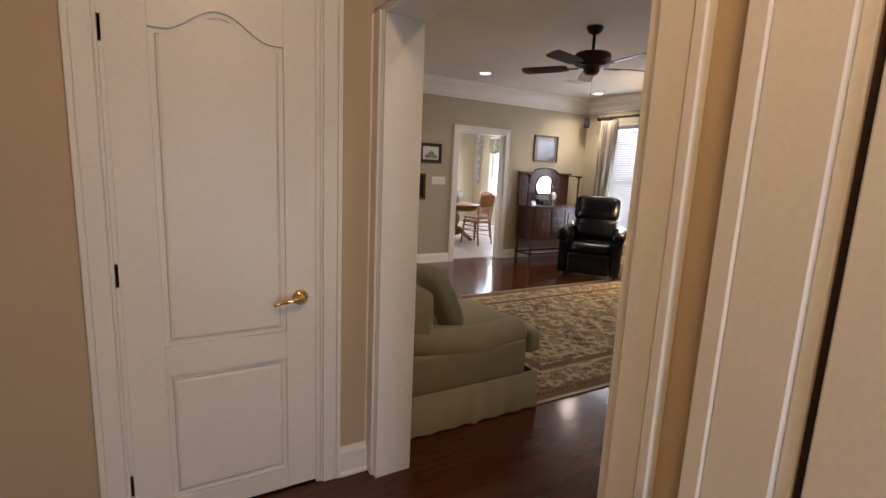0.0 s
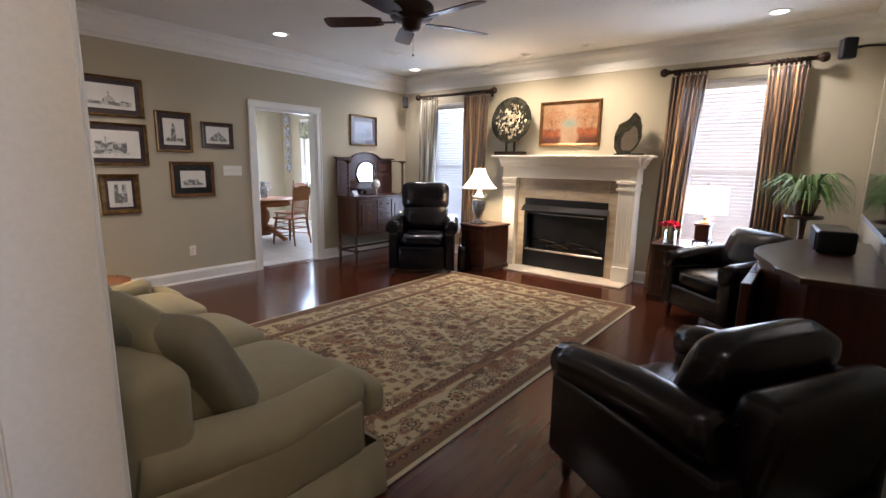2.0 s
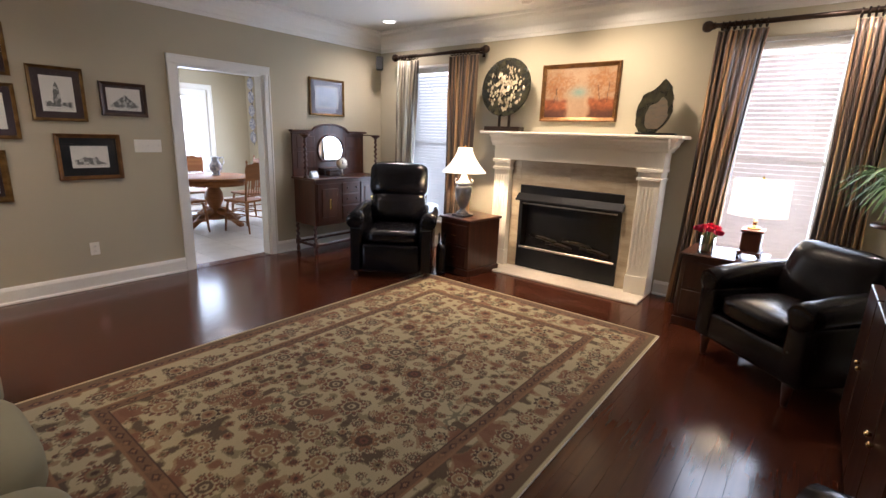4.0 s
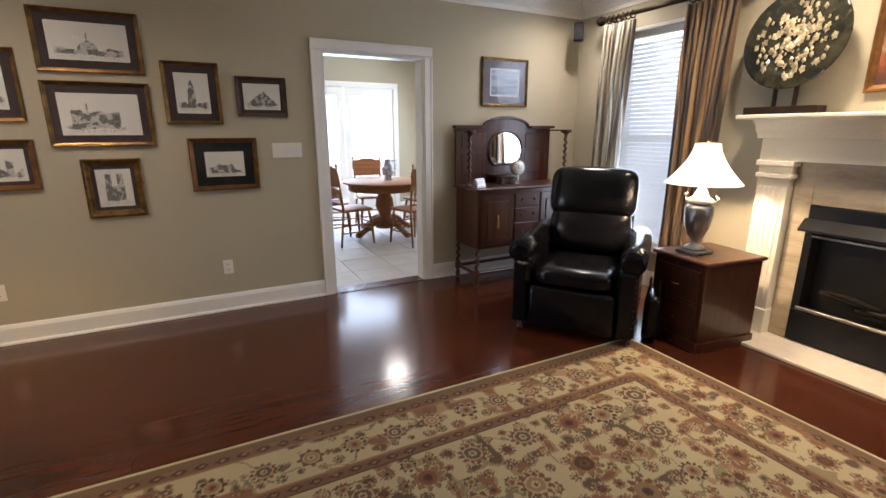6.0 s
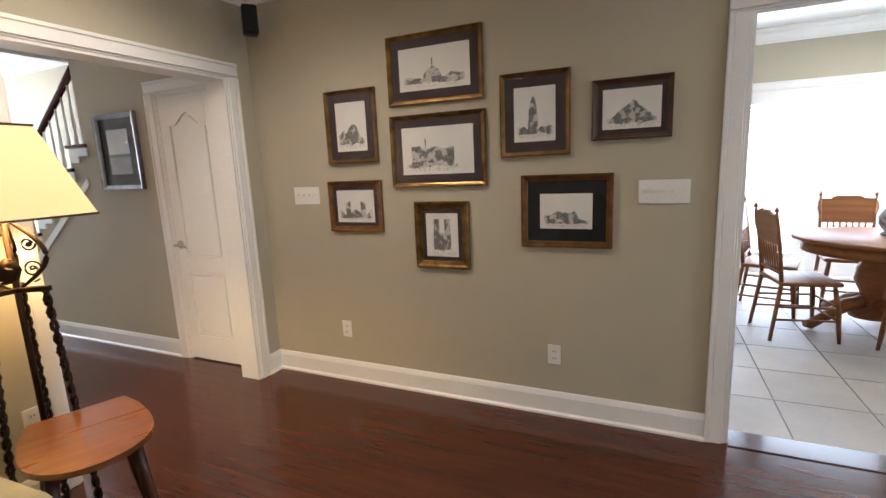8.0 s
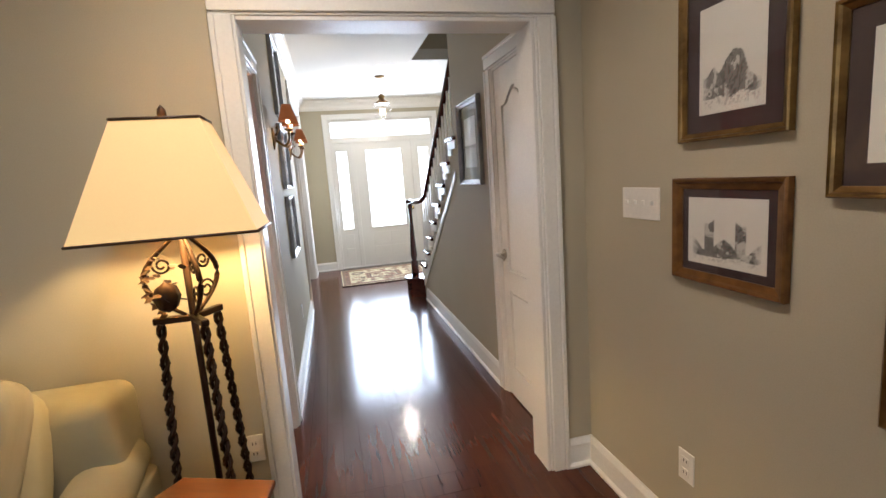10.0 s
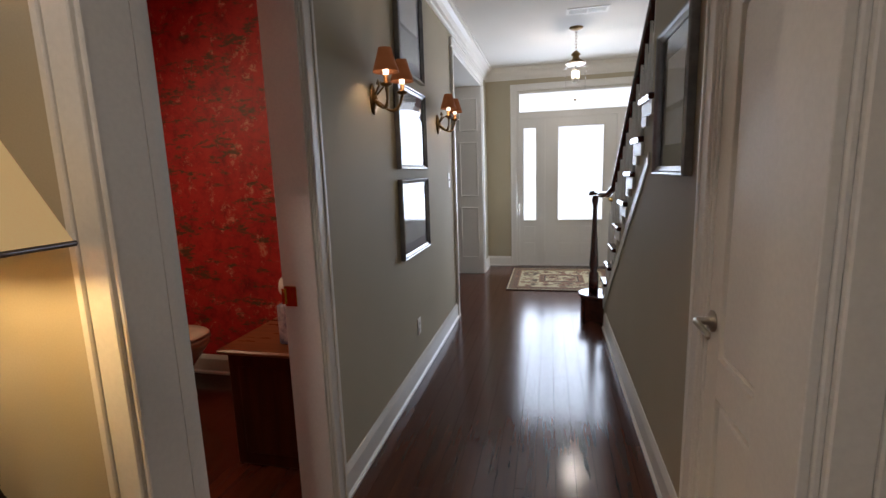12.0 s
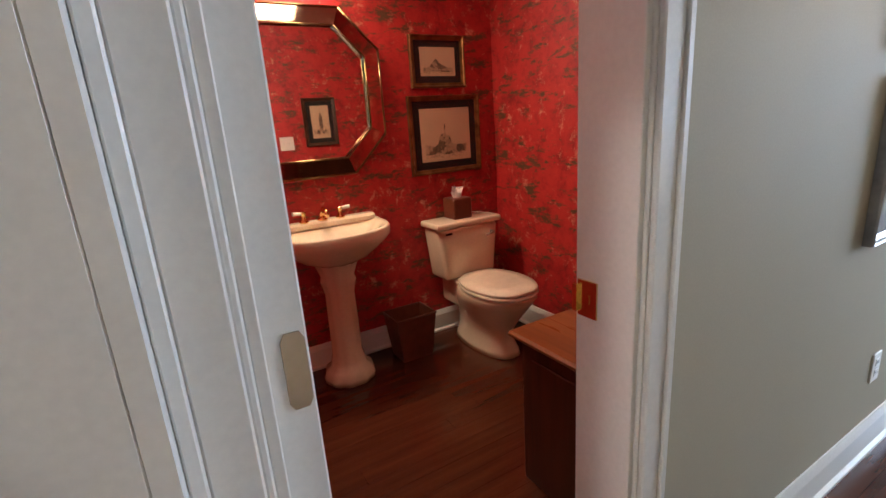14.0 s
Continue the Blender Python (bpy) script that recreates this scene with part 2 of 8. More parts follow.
M = dict(
    sage=surface("sage_wall_paint", (0.460, 0.41, 0.298), (0.440, 0.39, 0.281), 0.75, scale=1.2, fine=220, bump=0.06),
    tan=surface("tan_wall_paint", (0.50, 0.40, 0.27), (0.47, 0.37, 0.25), 0.7, scale=1.2, fine=220, bump=0.06),
    trim=surface("white_trim_paint", (0.80, 0.78, 0.73), (0.76, 0.74, 0.69), 0.35, scale=2, fine=90, bump=0.04),
    ceiling=surface("ceiling_paint", (0.74, 0.72, 0.67), (0.71, 0.69, 0.64), 0.9, scale=1.5, fine=260, bump=0.15),
    floor=wood("cherry_floorboards", (0.078, 0.0205, 0.0085), (0.046, 0.0120, 0.0058), 0.17, 0.10, 0, 0.05, bump=0.02),
    gap=surface("dark_joint", (0.025, 0.009, 0.006), None, 0.7, bump=0),
    tile=surface("cream_tile", (0.50, 0.45, 0.40), (0.44, 0.39, 0.345), 0.42, scale=4, fine=50, bump=0.08, random_part=0.08),
    grout=surface("grout", (0.40, 0.36, 0.315), None, 0.9, fine=200),
    paper=wallpaper_mat(),
    mantel=surface("cream_mantel_paint", (0.80, 0.74, 0.62), (0.76, 0.70, 0.58), 0.4, scale=2, fine=80, bump=0.05),
    marble=marble_mat("travertine", (0.26, 0.19, 0.11), (0.42, 0.33, 0.21), (0.52, 0.43, 0.29)),
    hearth=marble_mat("pale_hearth_marble", (0.62, 0.50, 0.36), (0.74, 0.63, 0.48), (0.80, 0.70, 0.55), 0.2),
    black=surface("black_enamel", (0.010, 0.010, 0.011), (0.014, 0.013, 0.013), 0.32, scale=8, bump=0.05, ior=1.3),
    soot=surface("sooty_glass", (0.018, 0.015, 0.012), (0.03, 0.022, 0.016), 0.08, scale=3, bump=0),
    mirror=surface("mirror_silver", (0.9, 0.9, 0.9), (0.9, 0.9, 0.9), 0.02, 1.0, bump=0, rough_var=0),
    mahog=wood("dark_mahogany", (0.072, 0.022, 0.010), (0.032, 0.010, 0.005), 0.30, 0.25, 2),
    oak=wood("golden_oak", (0.30, 0.12, 0.036), (0.20, 0.07, 0.018), 0.5, 0.05, 0),
    cherry=wood("orange_cherry", (0.22, 0.074, 0.020), (0.13, 0.040, 0.011), 0.28, 0.3, 1),
    leather=surface("black_leather", (0.004, 0.004, 0.0055), (0.007, 0.006, 0.008), 0.20, scale=9, fine=60, bump=0.35, ior=1.33, rough_var=0.35, dist=0.003),
    brown=surface("dark_brown_leather", (0.009, 0.006, 0.006), (0.005, 0.004, 0.004), 0.24, scale=7, fine=60, bump=0.35, ior=1.33, rough_var=0.35, dist=0.003),
    sofa=surface("olive_twill", (0.295, 0.262, 0.165), (0.255, 0.225, 0.142), 0.9, scale=5, fine=420, bump=0.35),
    pillow=surface("striped_taupe_cloth", (0.22, 0.20, 0.145), (0.17, 0.155, 0.11), 0.85, scale=3, fine=260, bump=0.3, stretch=(1, 1, 6)),
    gold=surface("aged_gilt", (0.26, 0.155, 0.052), (0.075, 0.038, 0.014), 0.36, 0.85, scale=14, fine=90, bump=0.25),
    dframe=surface("dark_wood_frame", (0.07, 0.032, 0.015), (0.035, 0.016, 0.008), 0.35, scale=10, fine=70, bump=0.2),
    gilt_brown=surface("brown_gilt", (0.24, 0.115, 0.035), (0.10, 0.045, 0.018), 0.32, 0.6, scale=16, fine=90, bump=0.2),
    mat_d=surface("dark_mat_board", (0.055, 0.034, 0.032), (0.045, 0.028, 0.027), 0.8, bump=0.05),
    mat_k=surface("black_mat_board", (0.012, 0.011, 0.011), None, 0.8, bump=0.05),
    mat_b=surface("blue_grey_mat_board", (0.13, 0.13, 0.17), None, 0.8, bump=0.05),
    art=painted("printed_art", 0.6),
    oil=painted("oil_paint", 0.35, 0.5, 120),
    rug=painted("wool_pile", 0.95, 0.6, 700),
    bronze=surface("dark_bronze", (0.045, 0.026, 0.016), (0.025, 0.014, 0.009), 0.42, 0.7, scale=9, fine=70, bump=0.3),
    brass=surface("polished_brass", (0.80, 0.58, 0.25), (0.72, 0.50, 0.20), 0.14, 1.0, scale=9, bump=0.02),
    nickel=surface("satin_nickel", (0.50, 0.46, 0.38), (0.42, 0.38, 0.32), 0.3, 1.0, scale=9, bump=0.03),
    hinge=surface("aged_hinge_metal", (0.30, 0.24, 0.16), (0.22, 0.17, 0.11), 0.5, 0.4, scale=30, bump=0.05),
    plate=surface("white_plastic", (0.80, 0.77, 0.70), (0.77, 0.74, 0.67), 0.4, bump=0.01),
    slat=slat_mat("white_blind_slat", (0.82, 0.84, 0.86), 0.50),
    slat2=slat_mat("warm_white_blind_slat", (0.84, 0.79, 0.77), 0.28),
    curtain=None,
    porcelain=surface("bone_porcelain", (0.74, 0.62, 0.44), (0.72, 0.60, 0.42), 0.12, scale=2, bump=0.0, coat=0.5),
    seat=surface("bone_seat", (0.76, 0.66, 0.50), None, 0.2, bump=0.0),
    silver=surface("silver_frame", (0.35, 0.35, 0.35), (0.2, 0.2, 0.21), 0.3, 0.9, scale=12, fine=60, bump=0.2),
    ceramic=surface("grey_ceramic", (0.34, 0.30, 0.27), (0.22, 0.19, 0.17), 0.25, scale=6, bump=0.1, coat=0.4),
    white=surface("white_glaze", (0.80, 0.76, 0.68), (0.75, 0.70, 0.6), 0.2, scale=5, bump=0.05),
    blue=surface("blue_white_china", (0.70, 0.72, 0.76), (0.05, 0.08, 0.22), 0.15, scale=26, fine=60, bump=0.02),
    leaf=surface("spider_plant_leaf", (0.10, 0.20, 0.045), (0.26, 0.34, 0.13), 0.45, scale=14, fine=60, bump=0.1),
    petal=surface("pink_petal", (0.75, 0.035, 0.12), (0.55, 0.02, 0.07), 0.6, scale=12, bump=0.1),
    clay=surface("brown_clay", (0.12, 0.06, 0.035), None, 0.6, bump=0.2),
    glass=glass("clear_glass"),
    pane=glaze("window_glazing"),
    glaze=glaze("picture_glazing", gloss=0.035),
    soap=surface("amber_soap", (0.75, 0.55, 0.22), None, 0.1, bump=0, transmission=0.6),
    agate=surface("dark_agate", (0.010, 0.010, 0.008), (0.05, 0.045, 0.026), 0.08, scale=11, fine=30, bump=0.15, coat=0.6),
    pearl=surface("pearl_shell", (0.50, 0.43, 0.30), (0.17, 0.125, 0.070), 0.22, 0.3, scale=18, fine=70, bump=0.4, coat=0.4),
    shade1=shade_cloth("cream_shade_lit", (0.85, 0.76, 0.58), (1.0, 0.88, 0.68), 1.3),
    shade2=shade_cloth("white_drum_lit", (0.85, 0.80, 0.70), (1.0, 0.88, 0.70), 1.6),
    shade3=shade_cloth("parchment_shade_lit", (0.72, 0.53, 0.27), (1.0, 0.64, 0.24), 0.5),
    shade4=shade_cloth("amber_shade_lit", (0.20, 0.075, 0.030), (1.0, 0.30, 0.09), 0.16),
    bulb=surface("lit_bulb", (1, 0.9, 0.7), None, 0.4, bump=0, emission=(1, 0.82, 0.55), strength=9),
    canlens=surface("lit_can_lens", (1, 0.95, 0.85), None, 0.4, bump=0, emission=(1, 0.9, 0.76), strength=5),
    domelit=surface("lit_dome_glass", (0.95, 0.9, 0.8), None, 0.3, bump=0, emission=(1, 0.93, 0.8), strength=1.4),
    out=sky_panel("bright_outdoors", (0.92, 0.97, 1.0), 4.0),
    out2=sky_panel("pale_outdoors", (0.95, 0.97, 1.0), 3.0),
    out3=sky_panel("glaring_patio", (0.93, 0.98, 1.0), 9.0),
    foot=surface("off_white_tissue", (0.85, 0.8, 0.74), None, 0.9, bump=0.2),
    wicker=surface("brown_leather_box", (0.15, 0.045, 0.022), (0.10, 0.03, 0.015), 0.4, scale=20, fine=120, bump=0.3),
    screen=surface("tv_screen", (0.006, 0.006, 0.007), None, 0.06, bump=0),
    stair=wood("dark_stair_wood", (0.075, 0.018, 0.012), (0.04, 0.010, 0.008), 0.22, 0.6, 0),
    mattan=surface("entry_mat_field", (0.11, 0.075, 0.04), (0.05, 0.03, 0.02), 0.95, scale=16, fine=90, bump=0.5),
    matred=surface("entry_mat_border", (0.05, 0.025, 0.018), None, 0.95, scale=16, fine=90, bump=0.5),
)


def curtain_mat(name, stops):
    m, nt, b, ln = nodes_of(name)
    tc = nt.nodes.new("ShaderNodeTexCoord")
    w = nt.nodes.new("ShaderNodeTexNoise")
    mp = nt.nodes.new("ShaderNodeMapping")
    mp.inputs["Scale"].default_value = (0.9, 0.25, 1)
    ln.new(tc.outputs["UV"], mp.inputs[0])
    w.inputs["Scale"].default_value, w.inputs["Detail"].default_value = 1.0, 0
    sep = nt.nodes.new("ShaderNodeSeparateXYZ")
    ln.new(tc.outputs["UV"], sep.inputs[0])
    k = nt.nodes.new("ShaderNodeMath")
    k.operation = "FRACT"
    wob, amt = nt.nodes.new("ShaderNodeMath"), nt.nodes.new("ShaderNodeMath")
    amt.operation = "MULTIPLY"
    amt.inputs[1].default_value = 2.1
    ln.new(w.outputs[0], amt.inputs[0])
    ln.new(amt.outputs[0], wob.inputs[0])
    ln.new(sep.outputs[0], wob.inputs[1])
    ln.new(wob.outputs[0], k.inputs[0])
    r = ramp_node(nt, k.outputs[0], stops)
    r.color_ramp.interpolation = "EASE"
    n = noise_node(nt, 240, 3, coords(nt, (1, 1, 0.15)))
    ln.new(mix_rgb(nt, 0.07, r.outputs[0], n.outputs[0]), b.inputs["Base Color"])
    b.inputs["Roughness"].default_value = 0.42
    b.inputs["Sheen Weight"].default_value = 0.05
    bp = nt.nodes.new("ShaderNodeBump")
    bp.inputs["Strength"].default_value, bp.inputs["Distance"].default_value = 0.2, 0.001
    ln.new(n.outputs[0], bp.inputs["Height"])
    ln.new(bp.outputs[0], b.inputs["Normal"])
    return m


M["curtain"] = curtain_mat("striped_gold_silk", [(0.0, (0.38, 0.20, 0.07)), (0.14, (0.42, 0.24, 0.09)), (0.24, (0.18, 0.085, 0.032)), (0.36, (0.03, 0.015, 0.009)), (0.54, (0.025, 0.013, 0.008)), (0.62, (0.20, 0.11, 0.045)), (0.72, (0.11, 0.056, 0.024)), (0.86, (0.05, 0.028, 0.016)), (0.94, (0.24, 0.14, 0.06))])
M["curtain_grey"] = curtain_mat("striped_silver_silk", [(0.0, (0.34, 0.32, 0.24)), (0.22, (0.42, 0.40, 0.32)), (0.32, (0.20, 0.17, 0.11)), (0.42, (0.08, 0.055, 0.035)), (0.50, (0.07, 0.05, 0.03)), (0.60, (0.30, 0.27, 0.19)), (0.68, (0.17, 0.12, 0.065)), (0.80, (0.05, 0.032, 0.02)), (0.91, (0.28, 0.23, 0.14))])


# ---- mesh helpers ----
def box(bm, x0, x1, y0, y1, z0, z1, bevel=0.0, m=None, seg=1):
    before = set(bm.verts)
    g = bmesh.ops.create_cube(bm, size=1)["verts"]
    for v in g:
        v.co = Vector(((x0 + x1) / 2 + v.co.x * (x1 - x0), (y0 + y1) / 2 + v.co.y * (y1 - y0), (z0 + z1) / 2 + v.co.z * (z1 - z0)))
    if bevel:
        es = list({e for v in g for e in v.link_edges})
        bmesh.ops.bevel(bm, geom=es, offset=bevel, segments=seg, profile=0.5, affect="EDGES")
        g = [v for v in bm.verts if v not in before]
    if m is not None:
        bmesh.ops.transform(bm, matrix=m, verts=g)
    return g


def lathe(bm, profile, n=24, at=(0, 0, 0), m=None, ribs=0, rib=0.0):
    rings = []
    for r, z in profile:
        ring = []
        for i in range(n):
            a = 2 * math.pi * i / n
            q = r * (1 + rib * math.cos(ribs * a)) if ribs else r
            p = Vector((at[0] + q * math.cos(a), at[1] + q * math.sin(a), at[2] + z))
            ring.append(bm.verts.new(m @ p if m is not None else p))
        rings.append(ring)
    for a, b in zip(rings, rings[1:]):
        for i in range(n):
            f = bm.faces.new((a[i], a[(i + 1) % n], b[(i + 1) % n], b[i]))
            f.smooth = True
    if profile[0][0] > 0.0005:
        bm.faces.new(rings[0][::-1])
    if profile[-1][0] > 0.0005:
        bm.faces.new(rings[-1])
    return rings


def tube(bm, pts, r, n=8, twist=None):
    """A round bar along points; r is a radius or one for each point."""
    pts = [Vector(p) for p in pts]
    rr = r if isinstance(r, (list, tuple)) else [r] * len(pts)
    rings = []
    for i, p in enumerate(pts):
        d = (pts[min(i + 1, len(pts) - 1)] - pts[max(i - 1, 0)]).normalized()
        q = d.to_track_quat("Z", "Y")
        rings.append([bm.verts.new(p + q @ Vector((math.cos(2 * math.pi * k / n) * rr[i], math.sin(2 * math.pi * k / n) * rr[i], 0))) for k in range(n)])
    for a, b in zip(rings, rings[1:]):
        for k in range(n):
            f = bm.faces.new((a[k], a[(k + 1) % n], b[(k + 1) % n], b[k]))
            f.smooth = True
    bm.faces.new(rings[0][::-1])
    bm.faces.new(rings[-1])


def prism(bm, outline, z0, z1, m=None, bevel=0.0):
    """An outline in x and y, drawn up from z0 to z1."""
    before = set(bm.verts)
    lo = [bm.verts.new((x, y, z0)) for x, y in outline]
    hi = [bm.verts.new((x, y, z1)) for x, y in outline]
    fs = [bm.faces.new(lo[::-1]), bm.faces.new(hi)]
    for i in range(len(lo)):
        j = (i + 1) % len(lo)
        fs.append(bm.faces.new((lo[i], lo[j], hi[j], hi[i])))
    vs = lo + hi
    if bevel:
        bmesh.ops.bevel(bm, geom=[e for e in set(fs[0].edges) | set(fs[1].edges)], offset=bevel, segments=2, profile=0.5, affect="EDGES")
        vs = [v for v in bm.verts if v not in before]
    if m is not None:
        bmesh.ops.transform(bm, matrix=m, verts=vs)
    return vs


def sweep(bm, profile, a, b, out):
    """A moulding: profile of (away from the wall, up), drawn from point a to point b; out points off the wall."""
    a, b, out = Vector(a), Vector(b), Vector(out)
    rows = [[bm.verts.new(p + out * o + Vector((0, 0, u))) for o, u in profile] for p in (a, b)]
    k = len(profile)
    for i in range(k):
        j = (i + 1) % k
        bm.faces.new((rows[0][i], rows[0][j], rows[1][j], rows[1][i]))
    bm.faces.new(rows[0][::-1])
    bm.faces.new(rows[1])


def cushion(bm, sx, sy, sz, m=None, puff=0.35, n=10, seed=0):
    """A stuffed cushion of that size, centred, with softly rounded edges and a few dents."""
    before = set(bm.verts)
    g = bmesh.ops.create_cube(bm, size=2)["verts"]
    es = list({e for v in g for e in v.link_edges})
    bmesh.ops.subdivide_edges(bm, edges=es, cuts=n, use_grid_fill=True)
    vs = [v for v in bm.verts if v not in before]
    for v in vs:
        x, y, z = v.co
        e = 5.0
        k = (abs(x) ** e + abs(y) ** e + abs(z) ** e) ** (1 / e)
        q = v.co / k
        f = (1 - (q.x ** 2) ** 2) * (1 - (q.y ** 2) ** 2)
        w = noise.noise(Vector((q.x * 1.7 + seed, q.y * 1.7, q.z + seed * 3))) * 0.03
        q = Vector((q.x * sx / 2, q.y * sy / 2, q.z * sz / 2 * (1 - puff + puff * f + w)))
        v.co = q
    for v in vs:
        for f in v.link_faces:
            f.smooth = True
    if m is not None:
        bmesh.ops.transform(bm, matrix=m, verts=vs)
    return vs


def rounded(bm, x0, x1, y0, y1, z0, z1, r=0.04, m=None, seed=0):
    """A padded block with broad round edges."""
    g = box(bm, x0, x1, y0, y1, z0, z1, r, None, 4)
    for v in g:
        if v.is_valid:
            for f in v.link_faces:
                f.smooth = True
    if m is not None:
        bmesh.ops.transform(bm, matrix=m, verts=[v for v in g if v.is_valid])
    return g


def mesh_of(name, bm, material):
    me = bpy.data.meshes.new(name)
    bmesh.ops.recalc_face_normals(bm, faces=bm.faces)
    bm.to_mesh(me)
    bm.free()
    me.materials.append(material)
    return me


def part(name, bm, material, parent=None, label="", kind="", at=None):
    ob = new(name, mesh_of(name, bm, material))
    if parent:
        ob.parent = parent
    if at is not None:
        ob.matrix_basis = at
    return tagged(ob, label, kind=kind)


def solid(bm, material, name, label, category, at=None, group="", kind=""):
    ob = new(name, mesh_of(name, bm, material))
    if at is not None:
        ob.matrix_world = at
    return tagged(ob, label, category, group, kind)


def thing(name, m, label, category, group=""):
    ob = new(name)
    ob.matrix_world = m
    return tagged(ob, label, category, group)


def B(*boxes, bevel=0.0):
    bm = bmesh.new()
    for b in boxes:
        box(bm, *b, bevel)
    return bm


def structure(name, bm, material, parent=None, label=""):
    return part(name, bm, material, parent, label, kind="structure")


def picture_sheet(w, h, step, paint):
    """A flat sheet in x and z, facing -y, its colours given by paint(u, v) with arrays from 0 to 1."""
    nx, nz = max(2, int(w / step)), max(2, int(h / step))
    u, v = np.meshgrid(np.linspace(0, 1, nx + 1), np.linspace(0, 1, nz + 1))
    co = np.zeros((u.size, 3))
    co[:, 0], co[:, 2] = (u.ravel() - 0.5) * w, (v.ravel() - 0.5) * h
    i = np.arange(nx * nz)
    a = (i // nx) * (nx + 1) + i % nx
    me = bpy.data.meshes.new("sheet")
    me.from_pydata(co.tolist(), [], np.stack([a, a + 1, a + nx + 2, a + nx + 1], 1).tolist())
    col = me.color_attributes.new("Col", "FLOAT_COLOR", "POINT")
    rgb = np.clip(paint(u, v), 0, 1).reshape(-1, 3)
    col.data.foreach_set("color", np.concatenate([rgb, np.ones((len(rgb), 1))], 1).astype(np.float32).ravel())
    return me


def value_noise(u, v, sx, sy, seed):
    """Smooth random values from 0 to 1 over a grid."""
    rs = np.random.RandomState(seed)
    g = rs.rand(int(sy) + 3, int(sx) + 3)
    x, y = u * sx, v * sy
    i, j = np.floor(x).astype(int), np.floor(y).astype(int)
    fx, fy = x - i, y - j
    fx, fy = fx * fx * (3 - 2 * fx), fy * fy * (3 - 2 * fy)
    return (g[j, i] * (1 - fx) + g[j, i + 1] * fx) * (1 - fy) + (g[j + 1, i] * (1 - fx) + g[j + 1, i + 1] * fx) * fy


def fractal(u, v, s, seed, aspect=1.0):
    return sum(value_noise(u, v, s * aspect * 2 ** k, s * 2 ** k, seed + k) / 2 ** (k + 1) for k in range(4)) / 0.9375


# ---- the large structure ----
CEIL = 2.78
XW, XE, YN, YS = 1.45, 7.05, 6.50, 0.62


def wall(name, axis, p0, p1, a0, a1, z0, z1, material, holes=()):
    """A wall between p0 and p1 across its thickness, from a0 to a1 along it, with holes (a0, a1, z0, z1)."""
    bm = bmesh.new()
    at = a0

    def piece(u0, u1, w0, w1):
        if u1 - u0 > 1e-4 and w1 - w0 > 1e-4:
            box(bm, *((u0, u1, p0, p1) if axis == "x" else (p0, p1, u0, u1)), w0, w1)

    for h0, h1, k0, k1 in sorted(holes):
        piece(at, h0, z0, z1)
        piece(h0, h1, z0, k0)
        piece(h0, h1, k1, z1)
        at = h1
    piece(at, a1, z0, z1)
    return structure(name, bm, material)


OP1, OP2, HEAD = (0.77, 2.045), (5.12, 6.28), 2.06
KD, BD = (4.34, 5.23), (0.565, 1.245)
WIN1, WIN2, WZ = (5.13, 5.93), (1.45, 2.22), (0.36, 2.33)
wall("wall_north", "x", YN, 6.62, 1.3, 7.4, 0, CEIL, M["sage"], [(*KD, 0, 2.045)])
wall("wall_west", "y", 1.3, XW, -1.6, YN, 0, CEIL, M["sage"], [(*OP1, 0, HEAD), (5.04, OP2[1], 0, HEAD)])
structure("wall_opening_stub", B((1.36, XW, 5.04, OP2[0] - 0.016, 0, HEAD)), M["sage"])
structure("trim_opening_corner", B((1.3305, 1.3535, 5.04, OP2[0] + 0.0, 0, HEAD)), M["trim"])
wall("wall_east", "y", XE, 7.2, YS - 0.12, YN, 0, CEIL, M["sage"], [(*WIN1, *WZ), (*WIN2, *WZ)])
wall("wall_south", "x", YS - 0.12, YS, XW, XE, 0, CEIL, M["sage"])
wall("wall_hall_south", "x", 4.92, 5.04, -2.2, 1.36, 0, CEIL, M["sage"], [(*BD, 0, HEAD)])
wall("wall_hall_dining", "x", 4.69, 5.04, -4.8, -2.2, 0, CEIL, M["sage"], [(-4.10, -2.22, 0, 2.50)])
wall("wall_front", "y", -4.8, -4.65, 5.04, 7.6, 0, CEIL, M["sage"], [(5.47, 7.20, 0, 2.47)])
wall("wall_hall_north", "x", 6.40, 6.50, -0.36, 1.3, 0, CEIL, M["sage"], [(0.60, 1.20, 0, 2.05)])
wall("wall_stair_north", "x", 7.45, 7.6, -4.65, 1.3, 0, 4.4, M["sage"])
wall("wall_stair_end", "y", 1.15, 1.3, 6.62, 7.45, 0, 4.4, M["sage"])
wall("wall_stairwell_west", "y", -2.30, -2.15, 6.5, 7.45, CEIL + 0.12, 4.4, M["sage"])
wall("wall_stairwell_south", "x", 6.38, 6.50, -2.3, 1.3, CEIL + 0.12, 4.4, M["sage"])
structure("ceiling_stairwell", B((-2.3, 1.3, 6.38, 7.6, 4.4, 4.5)), M["ceiling"])
# powder room
wall("wall_bath_back", "x", 2.93, 3.05, -0.74, 1.3, 0, CEIL, M["paper"])
wall("wall_bath_west", "y", -0.74, -0.62, 3.05, 4.92, 0, CEIL, M["paper"])
structure("wall_bath_east_lining", B((1.285, 1.30, 3.05, 4.915, 0, CEIL)), M["paper"])
wall("wall_bath_front_lining", "x", 4.905, 4.92, -0.62, 1.285, 0, CEIL, M["paper"], [(BD[0] - 0.01, BD[1] + 0.01, 0, HEAD + 0.01)])
